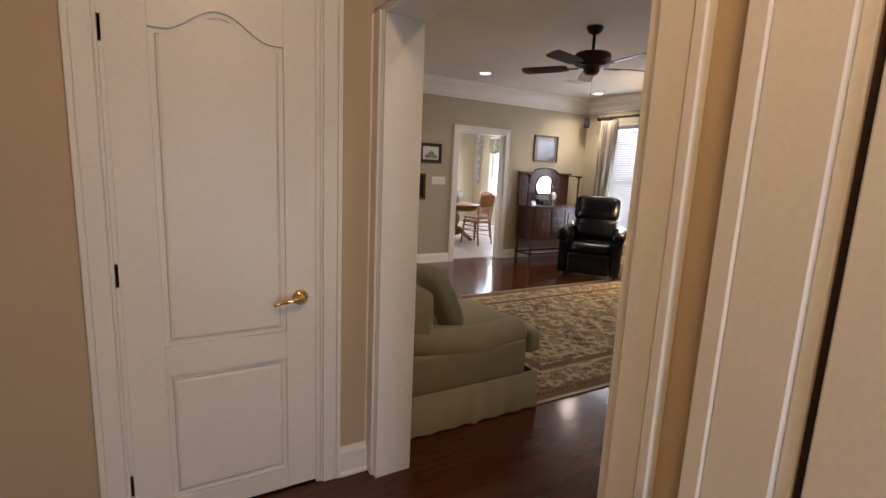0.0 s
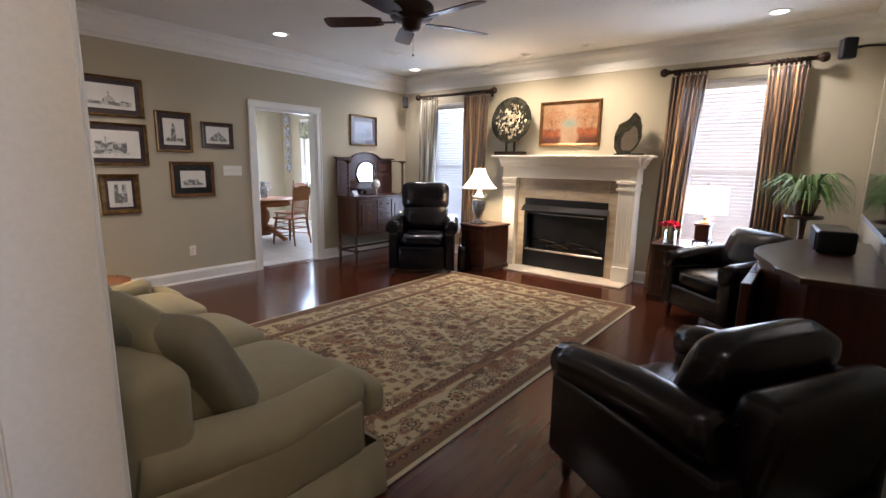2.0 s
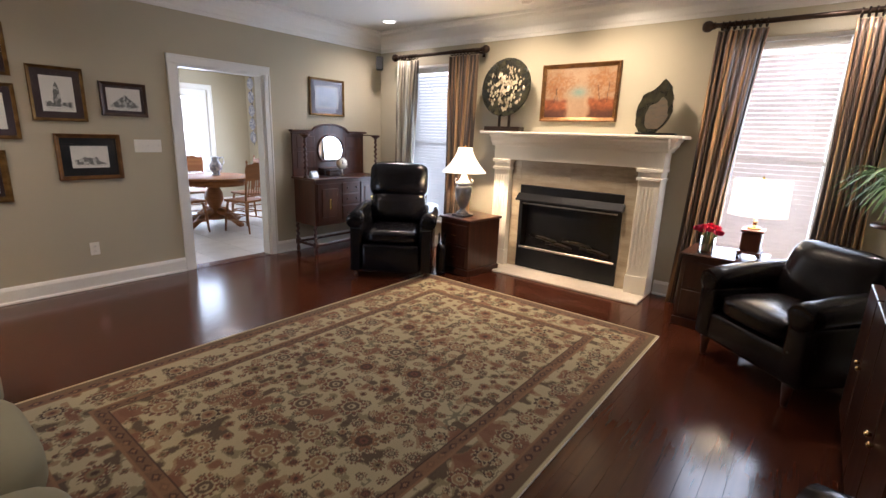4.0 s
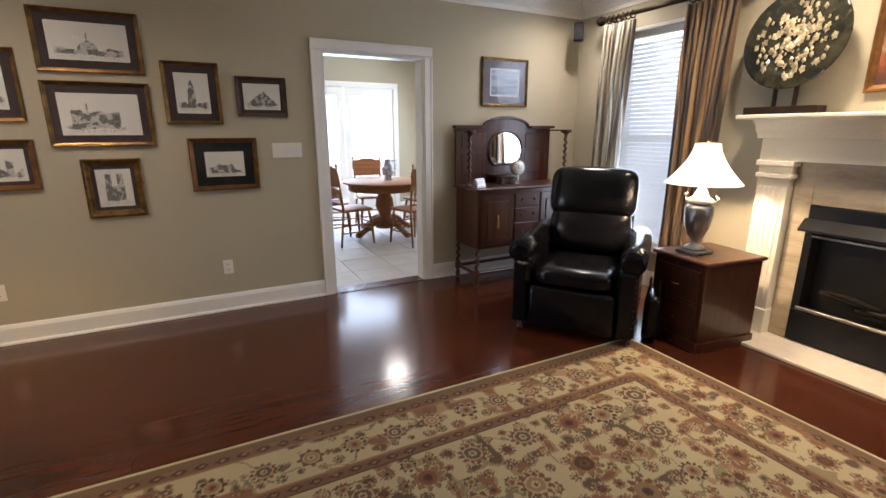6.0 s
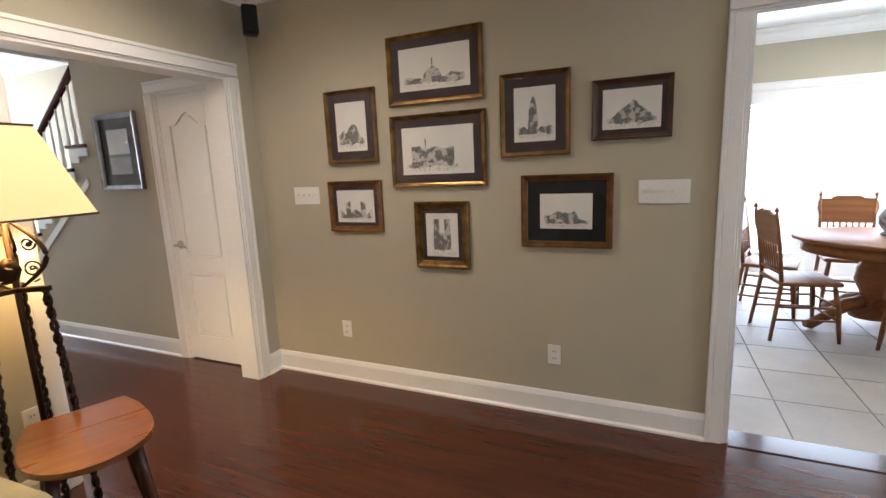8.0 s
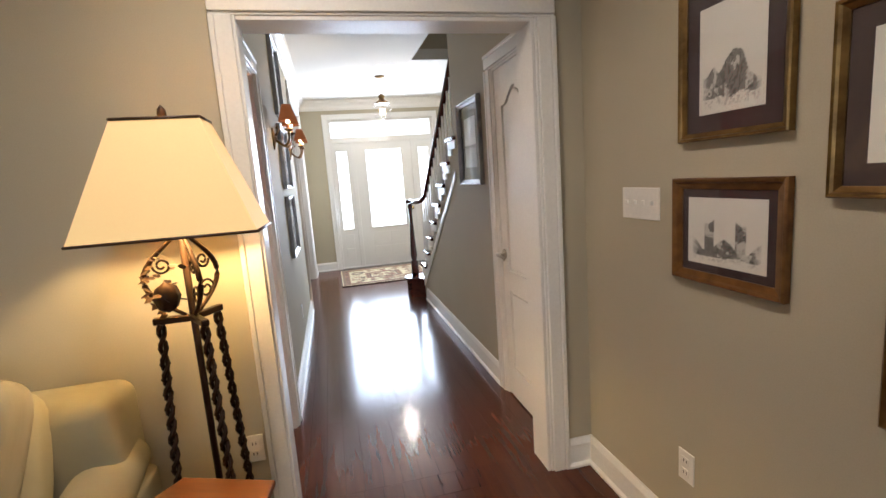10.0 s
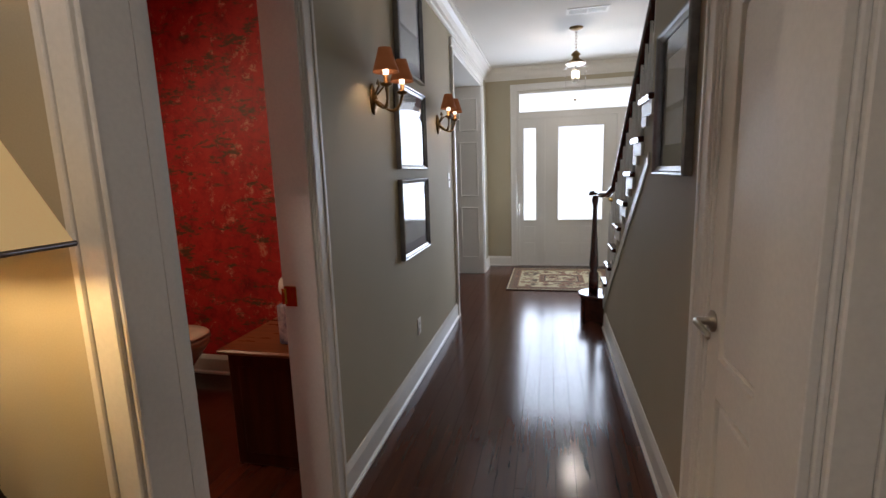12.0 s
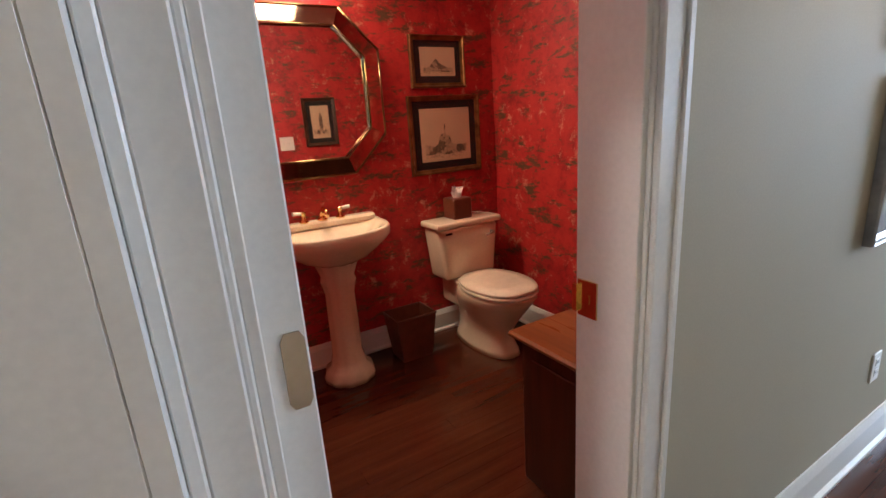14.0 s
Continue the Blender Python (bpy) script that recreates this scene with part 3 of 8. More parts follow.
# side hall
wall("wall_side_hall_north", "x", 2.13, 2.25, -0.42, 1.3, 0, CEIL, M["tan"], [(0.328, 1.044, 0, 2.09)])
structure("wall_side_hall_east_lining", B((1.288, 1.30, -1.6, OP1[0] - 0.001, 0, CEIL), (1.288, 1.30, OP1[1] + 0.001, 2.13, 0, CEIL), (1.288, 1.30, OP1[0] - 0.001, OP1[1] + 0.001, HEAD, CEIL)), M["tan"])
wall("wall_side_hall_west", "y", -0.24, -0.12, -1.6, 2.13, 0, CEIL, M["tan"])
wall("wall_side_hall_south", "x", -1.72, -1.6, -0.24, 1.3, 0, CEIL, M["tan"])
structure("wall_closet_back", B((-0.24, 1.3, 2.75, 2.85, 0, CEIL)), M["tan"])
# dining room seen through the cased opening
wall("wall_dining_south", "x", 2.3, 2.42, -4.8, -0.74, 0, CEIL, M["sage"])
wall("wall_dining_west", "y", -4.8, -4.65, 2.42, 4.69, 0, CEIL, M["sage"])
wall("wall_dining_east", "y", -0.86, -0.74, 2.42, 4.92, 0, CEIL, M["sage"])
# kitchen
wall("wall_kitchen_north", "x", 10.5, 10.62, 3.3, 7.4, 0, CEIL, M["sage"], [(4.75, 6.50, 0, 2.12)])
wall("wall_kitchen_east", "y", 7.27, 7.39, 6.5, 10.62, 0, CEIL, M["sage"], [(8.3, 9.7, 0.85, 2.2)])
wall("wall_kitchen_west", "y", 3.18, 3.3, 6.62, 10.62, 0, CEIL, M["sage"])

structure("ceiling", B((1.3, 7.2, YS - 0.12, 6.5, CEIL, CEIL + 0.12)), M["ceiling"])
structure("ceiling_hall", B((-4.8, 1.3, 4.92, 6.45, CEIL, CEIL + 0.12), (-4.8, -2.15, 6.45, 7.6, CEIL, CEIL + 0.12)), M["ceiling"])
structure("ceiling_bath", B((-0.74, 1.3, 2.93, 4.92, CEIL, CEIL + 0.12)), M["ceiling"])
structure("ceiling_side_hall", B((-0.24, 1.3, -1.72, 2.85, CEIL, CEIL + 0.12)), M["ceiling"])
structure("ceiling_dining", B((-4.8, -0.74, 2.3, 4.92, CEIL, CEIL + 0.12)), M["ceiling"])
structure("ceiling_kitchen", B((3.18, 7.52, 6.5, 10.62, CEIL, CEIL + 0.12)), M["ceiling"])
structure("floor", B((-4.9, 7.3, -1.8, 6.62, -0.12, -0.012), (-4.9, 1.3, 6.62, 7.6, -0.12, -0.012)), M["gap"])
structure("floor_kitchen", B((3.18, 7.6, 6.62, 10.7, -0.12, -0.008)), M["grout"])
structure("ground", B((-60, 60, -60, 60, -0.30, -0.20)), M["grout"])

# mouldings
CROWN = [(0, 0), (0.012, 0), (0.018, 0.03), (0.03, 0.04), (0.035, 0.10), (0.06, 0.15), (0.10, 0.185), (0.105, 0.215), (0.125, 0.22), (0.125, 0.249), (0, 0.249)]
BASE = [(0, 0), (0.028, 0), (0.028, 0.012), (0.016, 0.022), (0.016, 0.112), (0.010, 0.130), (0.005, 0.142), (0, 0.142)]


def run(name, profile, z, *spans, material=None):
    bm = bmesh.new()
    for a, b, out in spans:
        sweep(bm, profile, (*a, z), (*b, z), (*out, 0))
    return structure(name, bm, material or M["trim"])


N_, S_, E_, W_ = (0, 1), (0, -1), (1, 0), (-1, 0)
Z = CEIL - 0.25
run("crown_moulding", CROWN, Z, ((XW, YN), (XE, YN), S_), ((XE, YS), (XE, YN), W_), ((XW, YS), (XE, YS), N_), ((XW, YS), (XW, YN), E_))
HC = [(o * 0.8, 0.25 - (0.25 - u) * 0.62) for o, u in CROWN]
run("crown_moulding_hall", HC, Z, ((-4.65, 5.04), (1.3, 5.04), N_), ((-4.65, 5.04), (-4.65, 7.45), E_), ((-0.36, 6.40), (1.3, 6.40), S_))
run("crown_moulding_kitchen", HC, Z, ((3.3, 10.5), (7.4, 10.5), S_), ((7.27, 6.62), (7.27, 10.5), W_))
CW = 0.09
run("baseboard", BASE, 0, ((XW, YN), (KD[0] - CW, YN), S_), ((KD[1] + CW, YN), (XE, YN), S_),
    ((XE, 4.41), (XE, YN), W_), ((XE, YS), (XE, 2.60), W_), ((XW, YS), (XE, YS), N_),
    ((XW, OP1[1] + CW), (XW, OP2[0] - CW), E_), ((XW, OP2[1] + CW), (XW, YN), E_))
run("baseboard_hall", BASE, 0, ((-2.2, 5.04), (BD[0] - CW, 5.04), N_), ((-1.98, 6.40), (0.60 - CW, 6.40), S_),
    ((-4.65, 5.04), (-4.19, 5.04), N_), ((-4.65, 5.04), (-4.65, 5.38), E_), ((-4.65, 7.30), (-4.65, 7.45), E_))
run("baseboard_bath", BASE, 0, ((-0.62, 3.05), (1.285, 3.05), N_), ((-0.62, 3.05), (-0.62, 4.905), E_))
run("baseboard_side_hall", BASE, 0, ((1.134, 2.13), (1.288, 2.13), S_), ((-0.12, 2.13), (0.238, 2.13), S_), ((-0.12, -1.6), (-0.12, 2.13), E_), ((1.288, -1.6), (1.288, -0.56), W_))
run("baseboard_kitchen", BASE, 0, ((6.60, 10.5), (7.4, 10.5), S_), ((3.3, 10.5), (4.65, 10.5), S_), ((7.27, 6.62), (7.27, 10.5), W_))


def casing(name, axis, face, out, a0, a1, z0, z1, w=0.09, sill=False, jamb=None, material=None, deep=0.022):
    """A door or window casing on one wall face, and the jamb lining; out is +1 or -1."""
    material = material or M["trim"]
    root = new(name)
    tagged(root, kind="structure")

    def strip(u0, u1, w0, w1):
        bm = bmesh.new()
        up = (w1 - w0) > (u1 - u0)
        for k, (f, d) in enumerate(((0.0, deep * 0.55), (0.13, deep), (0.78, deep * 1.25))):
            e = (0.13, 0.78, 1.0)[k]
            n0, n1 = sorted((face, face + out * d))
            if up:
                inner_right = abs(u1 - a0) < 1e-6
                s0, s1 = (u1 - e * w, u1 - f * w) if inner_right else (u0 + f * w, u0 + e * w)
                t0, t1 = w0, w1
            else:
                s0, s1, t0, t1 = u0, u1, w0 + f * w, w0 + e * w
            b = (s0, s1, n0, n1) if axis == "x" else (n0, n1, s0, s1)
            box(bm, *b, t0, t1, 0.003)
        return bm

    part("side_trim", strip(a0 - w, a0, z0, z1), material, root)
    part("side_trim", strip(a1, a1 + w, z0, z1), material, root)
    part("head_trim", strip(a0 - w, a1 + w, z1, z1 + w), material, root)
    if jamb:
        j0, j1 = jamb
        t = 0.016
        for q in ((a0, a0 + t, z0, z1), (a1 - t, a1, z0, z1), (a0 + t, a1 - t, z1 - t, z1)):
            b = (q[0], q[1], j0, j1) if axis == "x" else (j0, j1, q[0], q[1])
            part("jamb", B((*b, q[2], q[3]), bevel=0.002), material, root)
    return root


casing("door_casing_kitchen", "x", YN, -1, *KD, 0, 2.045, jamb=(YN - 0.006, 6.626))
casing("door_casing_kitchen_back", "x", 6.62, 1, *KD, 0, 2.045)
oc = casing("opening_casing_hall", "y", XW, 1, *OP2, 0, HEAD)
for q in ((1.354, XW + 0.006, OP2[0] - 0.016, OP2[0], 0, HEAD), (1.294, XW + 0.006, OP2[1] - 0.016, OP2[1], 0, HEAD), (1.294, XW + 0.006, OP2[0], OP2[1] - 0.016, HEAD - 0.016, HEAD)):
    part("jamb", B(q, bevel=0.002), M["trim"], oc)
casing("opening_casing_side_hall", "y", XW, 1, *OP1, 0, HEAD, jamb=(1.281, XW + 0.006))
casing("opening_casing_side_hall_inner", "y", 1.288, -1, *OP1, 0, HEAD, w=0.105)
casing("door_casing_bath", "x", 5.04, 1, *BD, 0, HEAD, w=0.085, jamb=(4.90, 5.046))
casing("door_casing_side", "x", 2.13, -1, 0.328, 1.044, 0, 2.09, jamb=(2.124, 2.25))
casing("door_casing_closet", "x", 6.40, -1, 0.60, 1.20, 0, 2.05, jamb=(6.394, 6.5))
casing("casing_dining", "x", 5.04, 1, -4.10, -2.22, 0, 2.50, jamb=(4.684, 5.046))
casing("casing_front_door", "y", -4.65, 1, 5.47, 7.20, 0, 2.47)
casing("casing_side_hall_door", "y", 1.288, -1, -0.40, 0.455, 0, 2.04, w=0.15)
structure("side_hall_leaf", B((1.270, 1.287, -0.385, 0.440, 0.01, 2.035), bevel=0.003), M["trim"])
# dark strip painted in for the shade between leaf and casing
structure("side_hall_leaf_gap", B((1.2865, 1.2875, 0.441, 0.454, 0.0, 2.04)), M["gap"])
casing("casing_kitchen_patio", "x", 10.5, -1, 4.75, 6.50, 0, 2.12)
casing("casing_kitchen_window", "y", 7.27, -1, 8.3, 9.7, 0.85, 2.2)

# panelled jamb of the dining opening
panel_jamb = new("panelled_jamb")
tagged(panel_jamb, kind="structure")
for z0, z1 in ((0.22, 0.92), (1.06, 1.78), (1.92, 2.34)):
    bm = bmesh.new()
    for b in ((-4.084, -4.072, 4.74, 4.76, z0, z1), (-4.084, -4.072, 4.97, 4.99, z0, z1), (-4.084, -4.072, 4.76, 4.97, z0, z0 + 0.02), (-4.084, -4.072, 4.76, 4.97, z1 - 0.02, z1)):
        box(bm, *b, 0.003)
    part("panel_moulding", bm, M["trim"], panel_jamb)


def framed_leaf(name, w, h, t, arched, material, label, handle, m, glass_panel=None, hinges=(), parent_kind=True, mirror=False, bands=None, hz0=0.93):
    """A moulded door leaf w wide standing on z = 0, its face to -y: a recessed field with raised panels."""
    d = thing(name, m, label, "door")
    x0, x1 = 0.115 * w / 0.62, w - 0.115 * w / 0.62
    bands = bands or [(0.20, 0.71), (0.83, h - 0.13)]
    bm = bmesh.new()
    # stiles and rails
    box(bm, 0, x0, -t, 0, 0.008, h, 0.002)
    box(bm, x1, w, -t, 0, 0.008, h, 0.002)
    box(bm, x0, x1, -t, 0, 0.008, bands[0][0])
    box(bm, x0, x1, -t, 0, bands[0][1], bands[1][0])
    rise = 0.085 if arched else 0.0
    n = 18
    top = [(x0 + (x1 - x0) * i / n, bands[1][1] - rise + rise * (0.5 - 0.5 * math.cos(2 * math.pi * min(1, max(0, (i / n - 0.12) / 0.76)))) ** 0.8) for i in range(n + 1)]
    ring = [(x1, h), (x0, h)] + top
    prism(bm, ring, 0, t, Matrix(((1, 0, 0, 0), (0, 0, -1, 0), (0, 1, 0, 0), (0, 0, 0, 1))))
    part("leaf_frame", bm, material, d)
    for k, (z0, z1) in enumerate(bands):
        bm = bmesh.new()
        box(bm, x0, x1, -t + 0.015, -0.006, z0 - 0.001, z1 + 0.001)
        g = 0.020
        if arched and k:
            out = [(x1 - g, z0 + g)] + [(x0 + g + (x1 - x0 - 2 * g) * (1 - i / n), top[n - i][1] - g) for i in range(n + 1)] + [(x0 + g, z0 + g)]
        else:
            out = [(x1 - g, z0 + g), (x1 - g, z1 - g), (x0 + g, z1 - g), (x0 + g, z0 + g)]
        prism(bm, out, t - 0.018, t - 0.002, Matrix(((1, 0, 0, 0), (0, 0, -1, 0), (0, 1, 0, 0), (0, 0, 0, 1))), 0.0125)
        part("panel", bm, material, d)
    if handle:
        hx, sgn, hm = handle
        hd = bmesh.new()
        rot = Matrix.Translation((hx, -t, hz0)) @ Matrix.Rotation(radians(90), 4, "X")
        lathe(hd, [(0.033, 0), (0.033, 0.006), (0.022, 0.012), (0.012, 0.016), (0.011, 0.05), (0.009, 0.055)], 20, m=rot)
        tube(hd, [(hx, -t - 0.048, hz0), (hx + sgn * 0.03, -t - 0.055, hz0 + 0.004), (hx + sgn * 0.07, -t - 0.052, hz0 - 0.002), (hx + sgn * 0.10, -t - 0.045, hz0 - 0.008), (hx + sgn * 0.115, -t - 0.05, hz0 - 0.015)], [0.010, 0.011, 0.009, 0.008, 0.006], 10)
        part("handle", hd, hm, d, "polished brass lever handle")
        part("latch_plate", B((w - 0.004 if sgn < 0 else -0.002, w + 0.002 if sgn < 0 else 0.004, -t + 0.006, -0.008, hz0 - 0.05, hz0 + 0.05)), hm, d)
    for hz in hinges:
        part("hinge", B((-0.012, 0.006, -t - 0.008, -t + 0.004, hz - 0.045, hz + 0.045), bevel=0.003), M["hinge"], d)
    return d


framed_leaf("side_hall_door", 0.70, 2.07, 0.038, True, M["trim"], "white two-panel door with an arched top panel and brass lever", (0.628, -1, M["brass"]), pose(0.336, 2.17, 0.003), hinges=(0.20, 1.02, 1.84), bands=[(0.10, 0.615), (0.735, 1.955)], hz0=0.88)
framed_leaf("closet_door", 0.60, 2.03, 0.038, True, M["trim"], "closed white two-panel closet door with an arched top panel", (0.055, 1, M["nickel"]), pose(0.60, 6.44, 0.003))
pocket = thing("bath_pocket_door", pose(1.168, 4.955, 0.003), "white pocket door slid back into the wall of the powder room", "door")
part("leaf", B((0, 0.10, 0, 0.034, 0, 2.03), bevel=0.003), M["trim"], pocket)
bm = bmesh.new()
prism(bm, [(0.004 + 0.016 + 0.016 * sx, 1.02 + 0.055 * sz) for sx, sz in ((-0.6, -1), (0.6, -1), (1, -0.8), (1, 0.8), (0.6, 1), (-0.6, 1), (-1, 0.8), (-1, -0.8))], -0.037, -0.034, Matrix(((1, 0, 0, 0), (0, 0, -1, 0), (0, 1, 0, 0), (0, 0, 0, 1))), 0.0008)
part("edge_pull", bm, M["nickel"], pocket)
strike = solid(B((0, 0.004, 0, 0.05, -0.04, 0.04), (0.004, 0.012, -0.008, 0.004, -0.03, 0.03), (0.004, 0.0055, 0.018, 0.032, -0.010, 0.010)), M["brass"], "strike_plate", "small brass strike plate on the white bath door jamb", "hardware", pose(BD[0] + 0.016, 4.908, 0.95))

# floorboards: the nearest as pieces, the rest joined
rs = random.Random(4)


def board_cells(x0, x1, y0, y1, w=0.088):
    cells = []
    n = max(1, round((y1 - y0) / w))
    w = (y1 - y0) / n
    for i in range(n):
        x = x0 - rs.uniform(0, 0.8)
        while x < x1:
            ln = rs.uniform(0.7, 1.5)
            a, b = max(x, x0), min(x + ln, x1)
            if b - a > 0.03:
                cells.append((a, b, y0 + i * w, y0 + (i + 1) * w))
            x += ln
    return cells


def boards_joined(name, cells, top, material, parent, g=0.0003):
    vs, fs = [], []
    for a, b, c, d in cells:
        k = len(vs)
        dz = rs.uniform(-0.0002, 0.0002)
        for z, q in ((-0.011, 0), (top - 0.0007 + dz, 0), (top + dz, 0.0005)):
            vs += [(a + g + q, c + g + q, z), (b - g - q, c + g + q, z), (b - g - q, d - g - q, z), (a + g + q, d - g - q, z)]
        for r in (0, 4):
            fs += [(k + r + i, k + r + (i + 1) % 4, k + r + 4 + (i + 1) % 4, k + r + 4 + i) for i in range(4)]
        fs.append((k + 8, k + 9, k + 10, k + 11))
    me = bpy.data.meshes.new(name)
    me.from_pydata(vs, [], fs)
    me.materials.append(material)
    ob = new(name, me)
    ob.parent = parent
    return ob


floor_ob = bpy.data.objects["floor"]
living = board_cells(XW, XE, YS, YN)
pad = board_cells(1.30, XW, 5.04, OP2[1]) + board_cells(1.3, XW, *OP1)
hall = board_cells(-4.65, 1.30, 5.04, 6.40) + board_cells(-4.65, 1.15, 6.40, 7.45)
side = board_cells(-0.12, 1.30, -1.6, 2.13)
bath = board_cells(-0.62, 1.285, 3.05, 5.04)
dining = board_cells(-4.65, -0.86, 2.42, 5.04)
near = [c for c in living if 1.4 < (c[0] + c[1]) / 2 < 4.6 and 4.75 < c[2] < 6.5][:170] + [c for c in hall if c[0] > -1.7 and c[3] <= 6.41][:125]
chosen = set(near)
boards_joined("floorboards", [c for c in living + pad + hall + side + bath + dining if c not in chosen], 0.0, M["floor"], floor_ob)["kind"] = "stuff"


def later_boards():
    for a, b, c, d in near:
        ob = boards_joined("floorboard", [(a, b, c, d)], 0.0, M["floor"], floor_ob)
        ob["kind"] = "structure"


def later_tiles():
    root = bpy.data.objects["floor_kitchen"]
    s, x0, y0 = 0.455, 3.3, 6.62
    far = []
    for i in range(9):
        for j in range(9):
            a, c = x0 + i * s, y0 + j * s
            cell = (a + 0.002, min(a + s - 0.002, 7.4), c + 0.002, min(c + s - 0.002, 10.5))
            if cell[1] > cell[0] and cell[3] > cell[2]:
                ob = boards_joined("tile", [cell], 0.0, M["tile"], root, 0.001)
                ob["kind"] = "structure"
    th = structure("threshold", B((KD[0] + 0.016, KD[1] - 0.016, 6.47, 6.63, -0.004, 0.006), bevel=0.003), M["stair"])


# front door unit
front = thing("front_door", pose(-4.70, 0, 0), "white front door with glass panel, sidelights and a transom", "door")
part("unit_frame", B((-0.05, 0.03, 5.47, 5.50, 0, 2.47), (-0.05, 0.03, 7.17, 7.20, 0, 2.47), (-0.05, 0.03, 5.50, 7.17, 2.44, 2.47), (-0.05, 0.03, 5.50, 7.17, 2.10, 2.19),
                  (-0.05, 0.03, 5.79, 5.86, 0.02, 2.10), (-0.05, 0.03, 6.81, 6.88, 0.02, 2.10), (-0.05, 0.03, 5.50, 7.17, 0, 0.02), bevel=0.003), M["trim"], front)


def glazed_leaf(y0, y1, g0, g1, z0, z1, name):
    leaf = part(name, B((-0.03, 0.01, y0, g0, 0.02, 2.10), (-0.03, 0.01, g1, y1, 0.02, 2.10), (-0.03, 0.01, g0, g1, 0.02, z0), (-0.03, 0.01, g0, g1, z1, 2.10)), M["trim"], front)
    part("glass_trim", B((0.01, 0.022, g0 - 0.02, g0, z0 - 0.02, z1 + 0.02), (0.01, 0.022, g1, g1 + 0.02, z0 - 0.02, z1 + 0.02), (0.01, 0.022, g0, g1, z0 - 0.02, z0), (0.01, 0.022, g0, g1, z1, z1 + 0.02), bevel=0.003), M["trim"], leaf)
    p = part("pane", B((-0.014, -0.008, g0, g1, z0, z1)), M["pane"], leaf)
    p.visible_shadow = False
    k = 2 if y1 - y0 > 0.5 else 1
    for i in range(k):
        a = g0 + (g1 - g0) * i / k + 0.01
        b = g0 + (g1 - g0) * (i + 1) / k - 0.01
        for q0, q1 in ((0.15, 0.34), (0.40, 0.58)):
            part("panel", B((0.01, 0.017, a, b, q0, q1), bevel=0.005), M["trim"], leaf)
    return leaf


glazed_leaf(5.86, 6.81, 6.04, 6.64, 0.67, 1.97, "door_leaf")
glazed_leaf(5.50, 5.79, 5.56, 5.73, 0.67, 1.97, "sidelight")
glazed_leaf(6.88, 7.17, 6.94, 7.11, 0.67, 1.97, "sidelight")
p = part("transom_pane", B((-0.014, -0.008, 5.50, 7.17, 2.19, 2.44)), M["pane"], front)
p.visible_shadow = False
bm = bmesh.new()
lathe(bm, [(0.03, 0), (0.03, 0.01), (0.012, 0.015), (0.012, 0.05), (0.03, 0.06), (0.03, 0.085), (0.0, 0.09)], 16, m=Matrix.Translation((0.01, 6.75, 0.95)) @ Matrix.Rotation(radians(90), 4, "Y"))
part("knob", bm, M["brass"], front)
structure("backdrop_front", B((-5.9, -5.85, 3.5, 9.5, -0.2, 4.0)), M["out"])
structure("backdrop_kitchen", B((3.5, 8.0, 11.3, 11.35, -0.2, 3.5)), M["out3"])
structure("backdrop_kitchen_side", B((8.2, 8.25, 7.0, 11.0, -0.2, 3.5)), M["out"])
structure("backdrop_east", B((7.9, 7.95, 0.0, 7.5, -0.2, 3.5)), M["out2"])

# kitchen patio doors
patio = thing("patio_door", pose(0, 10.5, 0), "bright white glazed patio door with closed blinds in the kitchen", "door")
for a, b in ((4.75, 5.62), (5.63, 6.50)):
    leaf = part("door_leaf", B((a, a + 0.11, 0.01, 0.05, 0.01, 2.12), (b - 0.11, b, 0.01, 0.05, 0.01, 2.12), (a + 0.11, b - 0.11, 0.01, 0.05, 0.01, 0.26), (a + 0.11, b - 0.11, 0.01, 0.05, 1.98, 2.12)), M["trim"], patio)
    bm = bmesh.new()
    for i in range(56):
        box(bm, a + 0.115, b - 0.115, 0.016, 0.040, 0.28 + i * 0.030, 0.282 + i * 0.030 + 0.022)
    part("blind_slats", bm, M["slat2"], leaf, kind="stuff")


# ---- living room: fireplace ----
FLIP = Matrix(((1, 0, 0, 0), (0, 0, -1, 0), (0, 1, 0, 0), (0, 0, 0, 1)))  # x, y of an outline to x, z


def facing(x, y, dx, dy, z=0.0):
    """The pose of a thing whose front is -y, turned to look along (dx, dy)."""
    return pose(x, y, z, 0, 0, math.degrees(math.atan2(dx, -dy)))


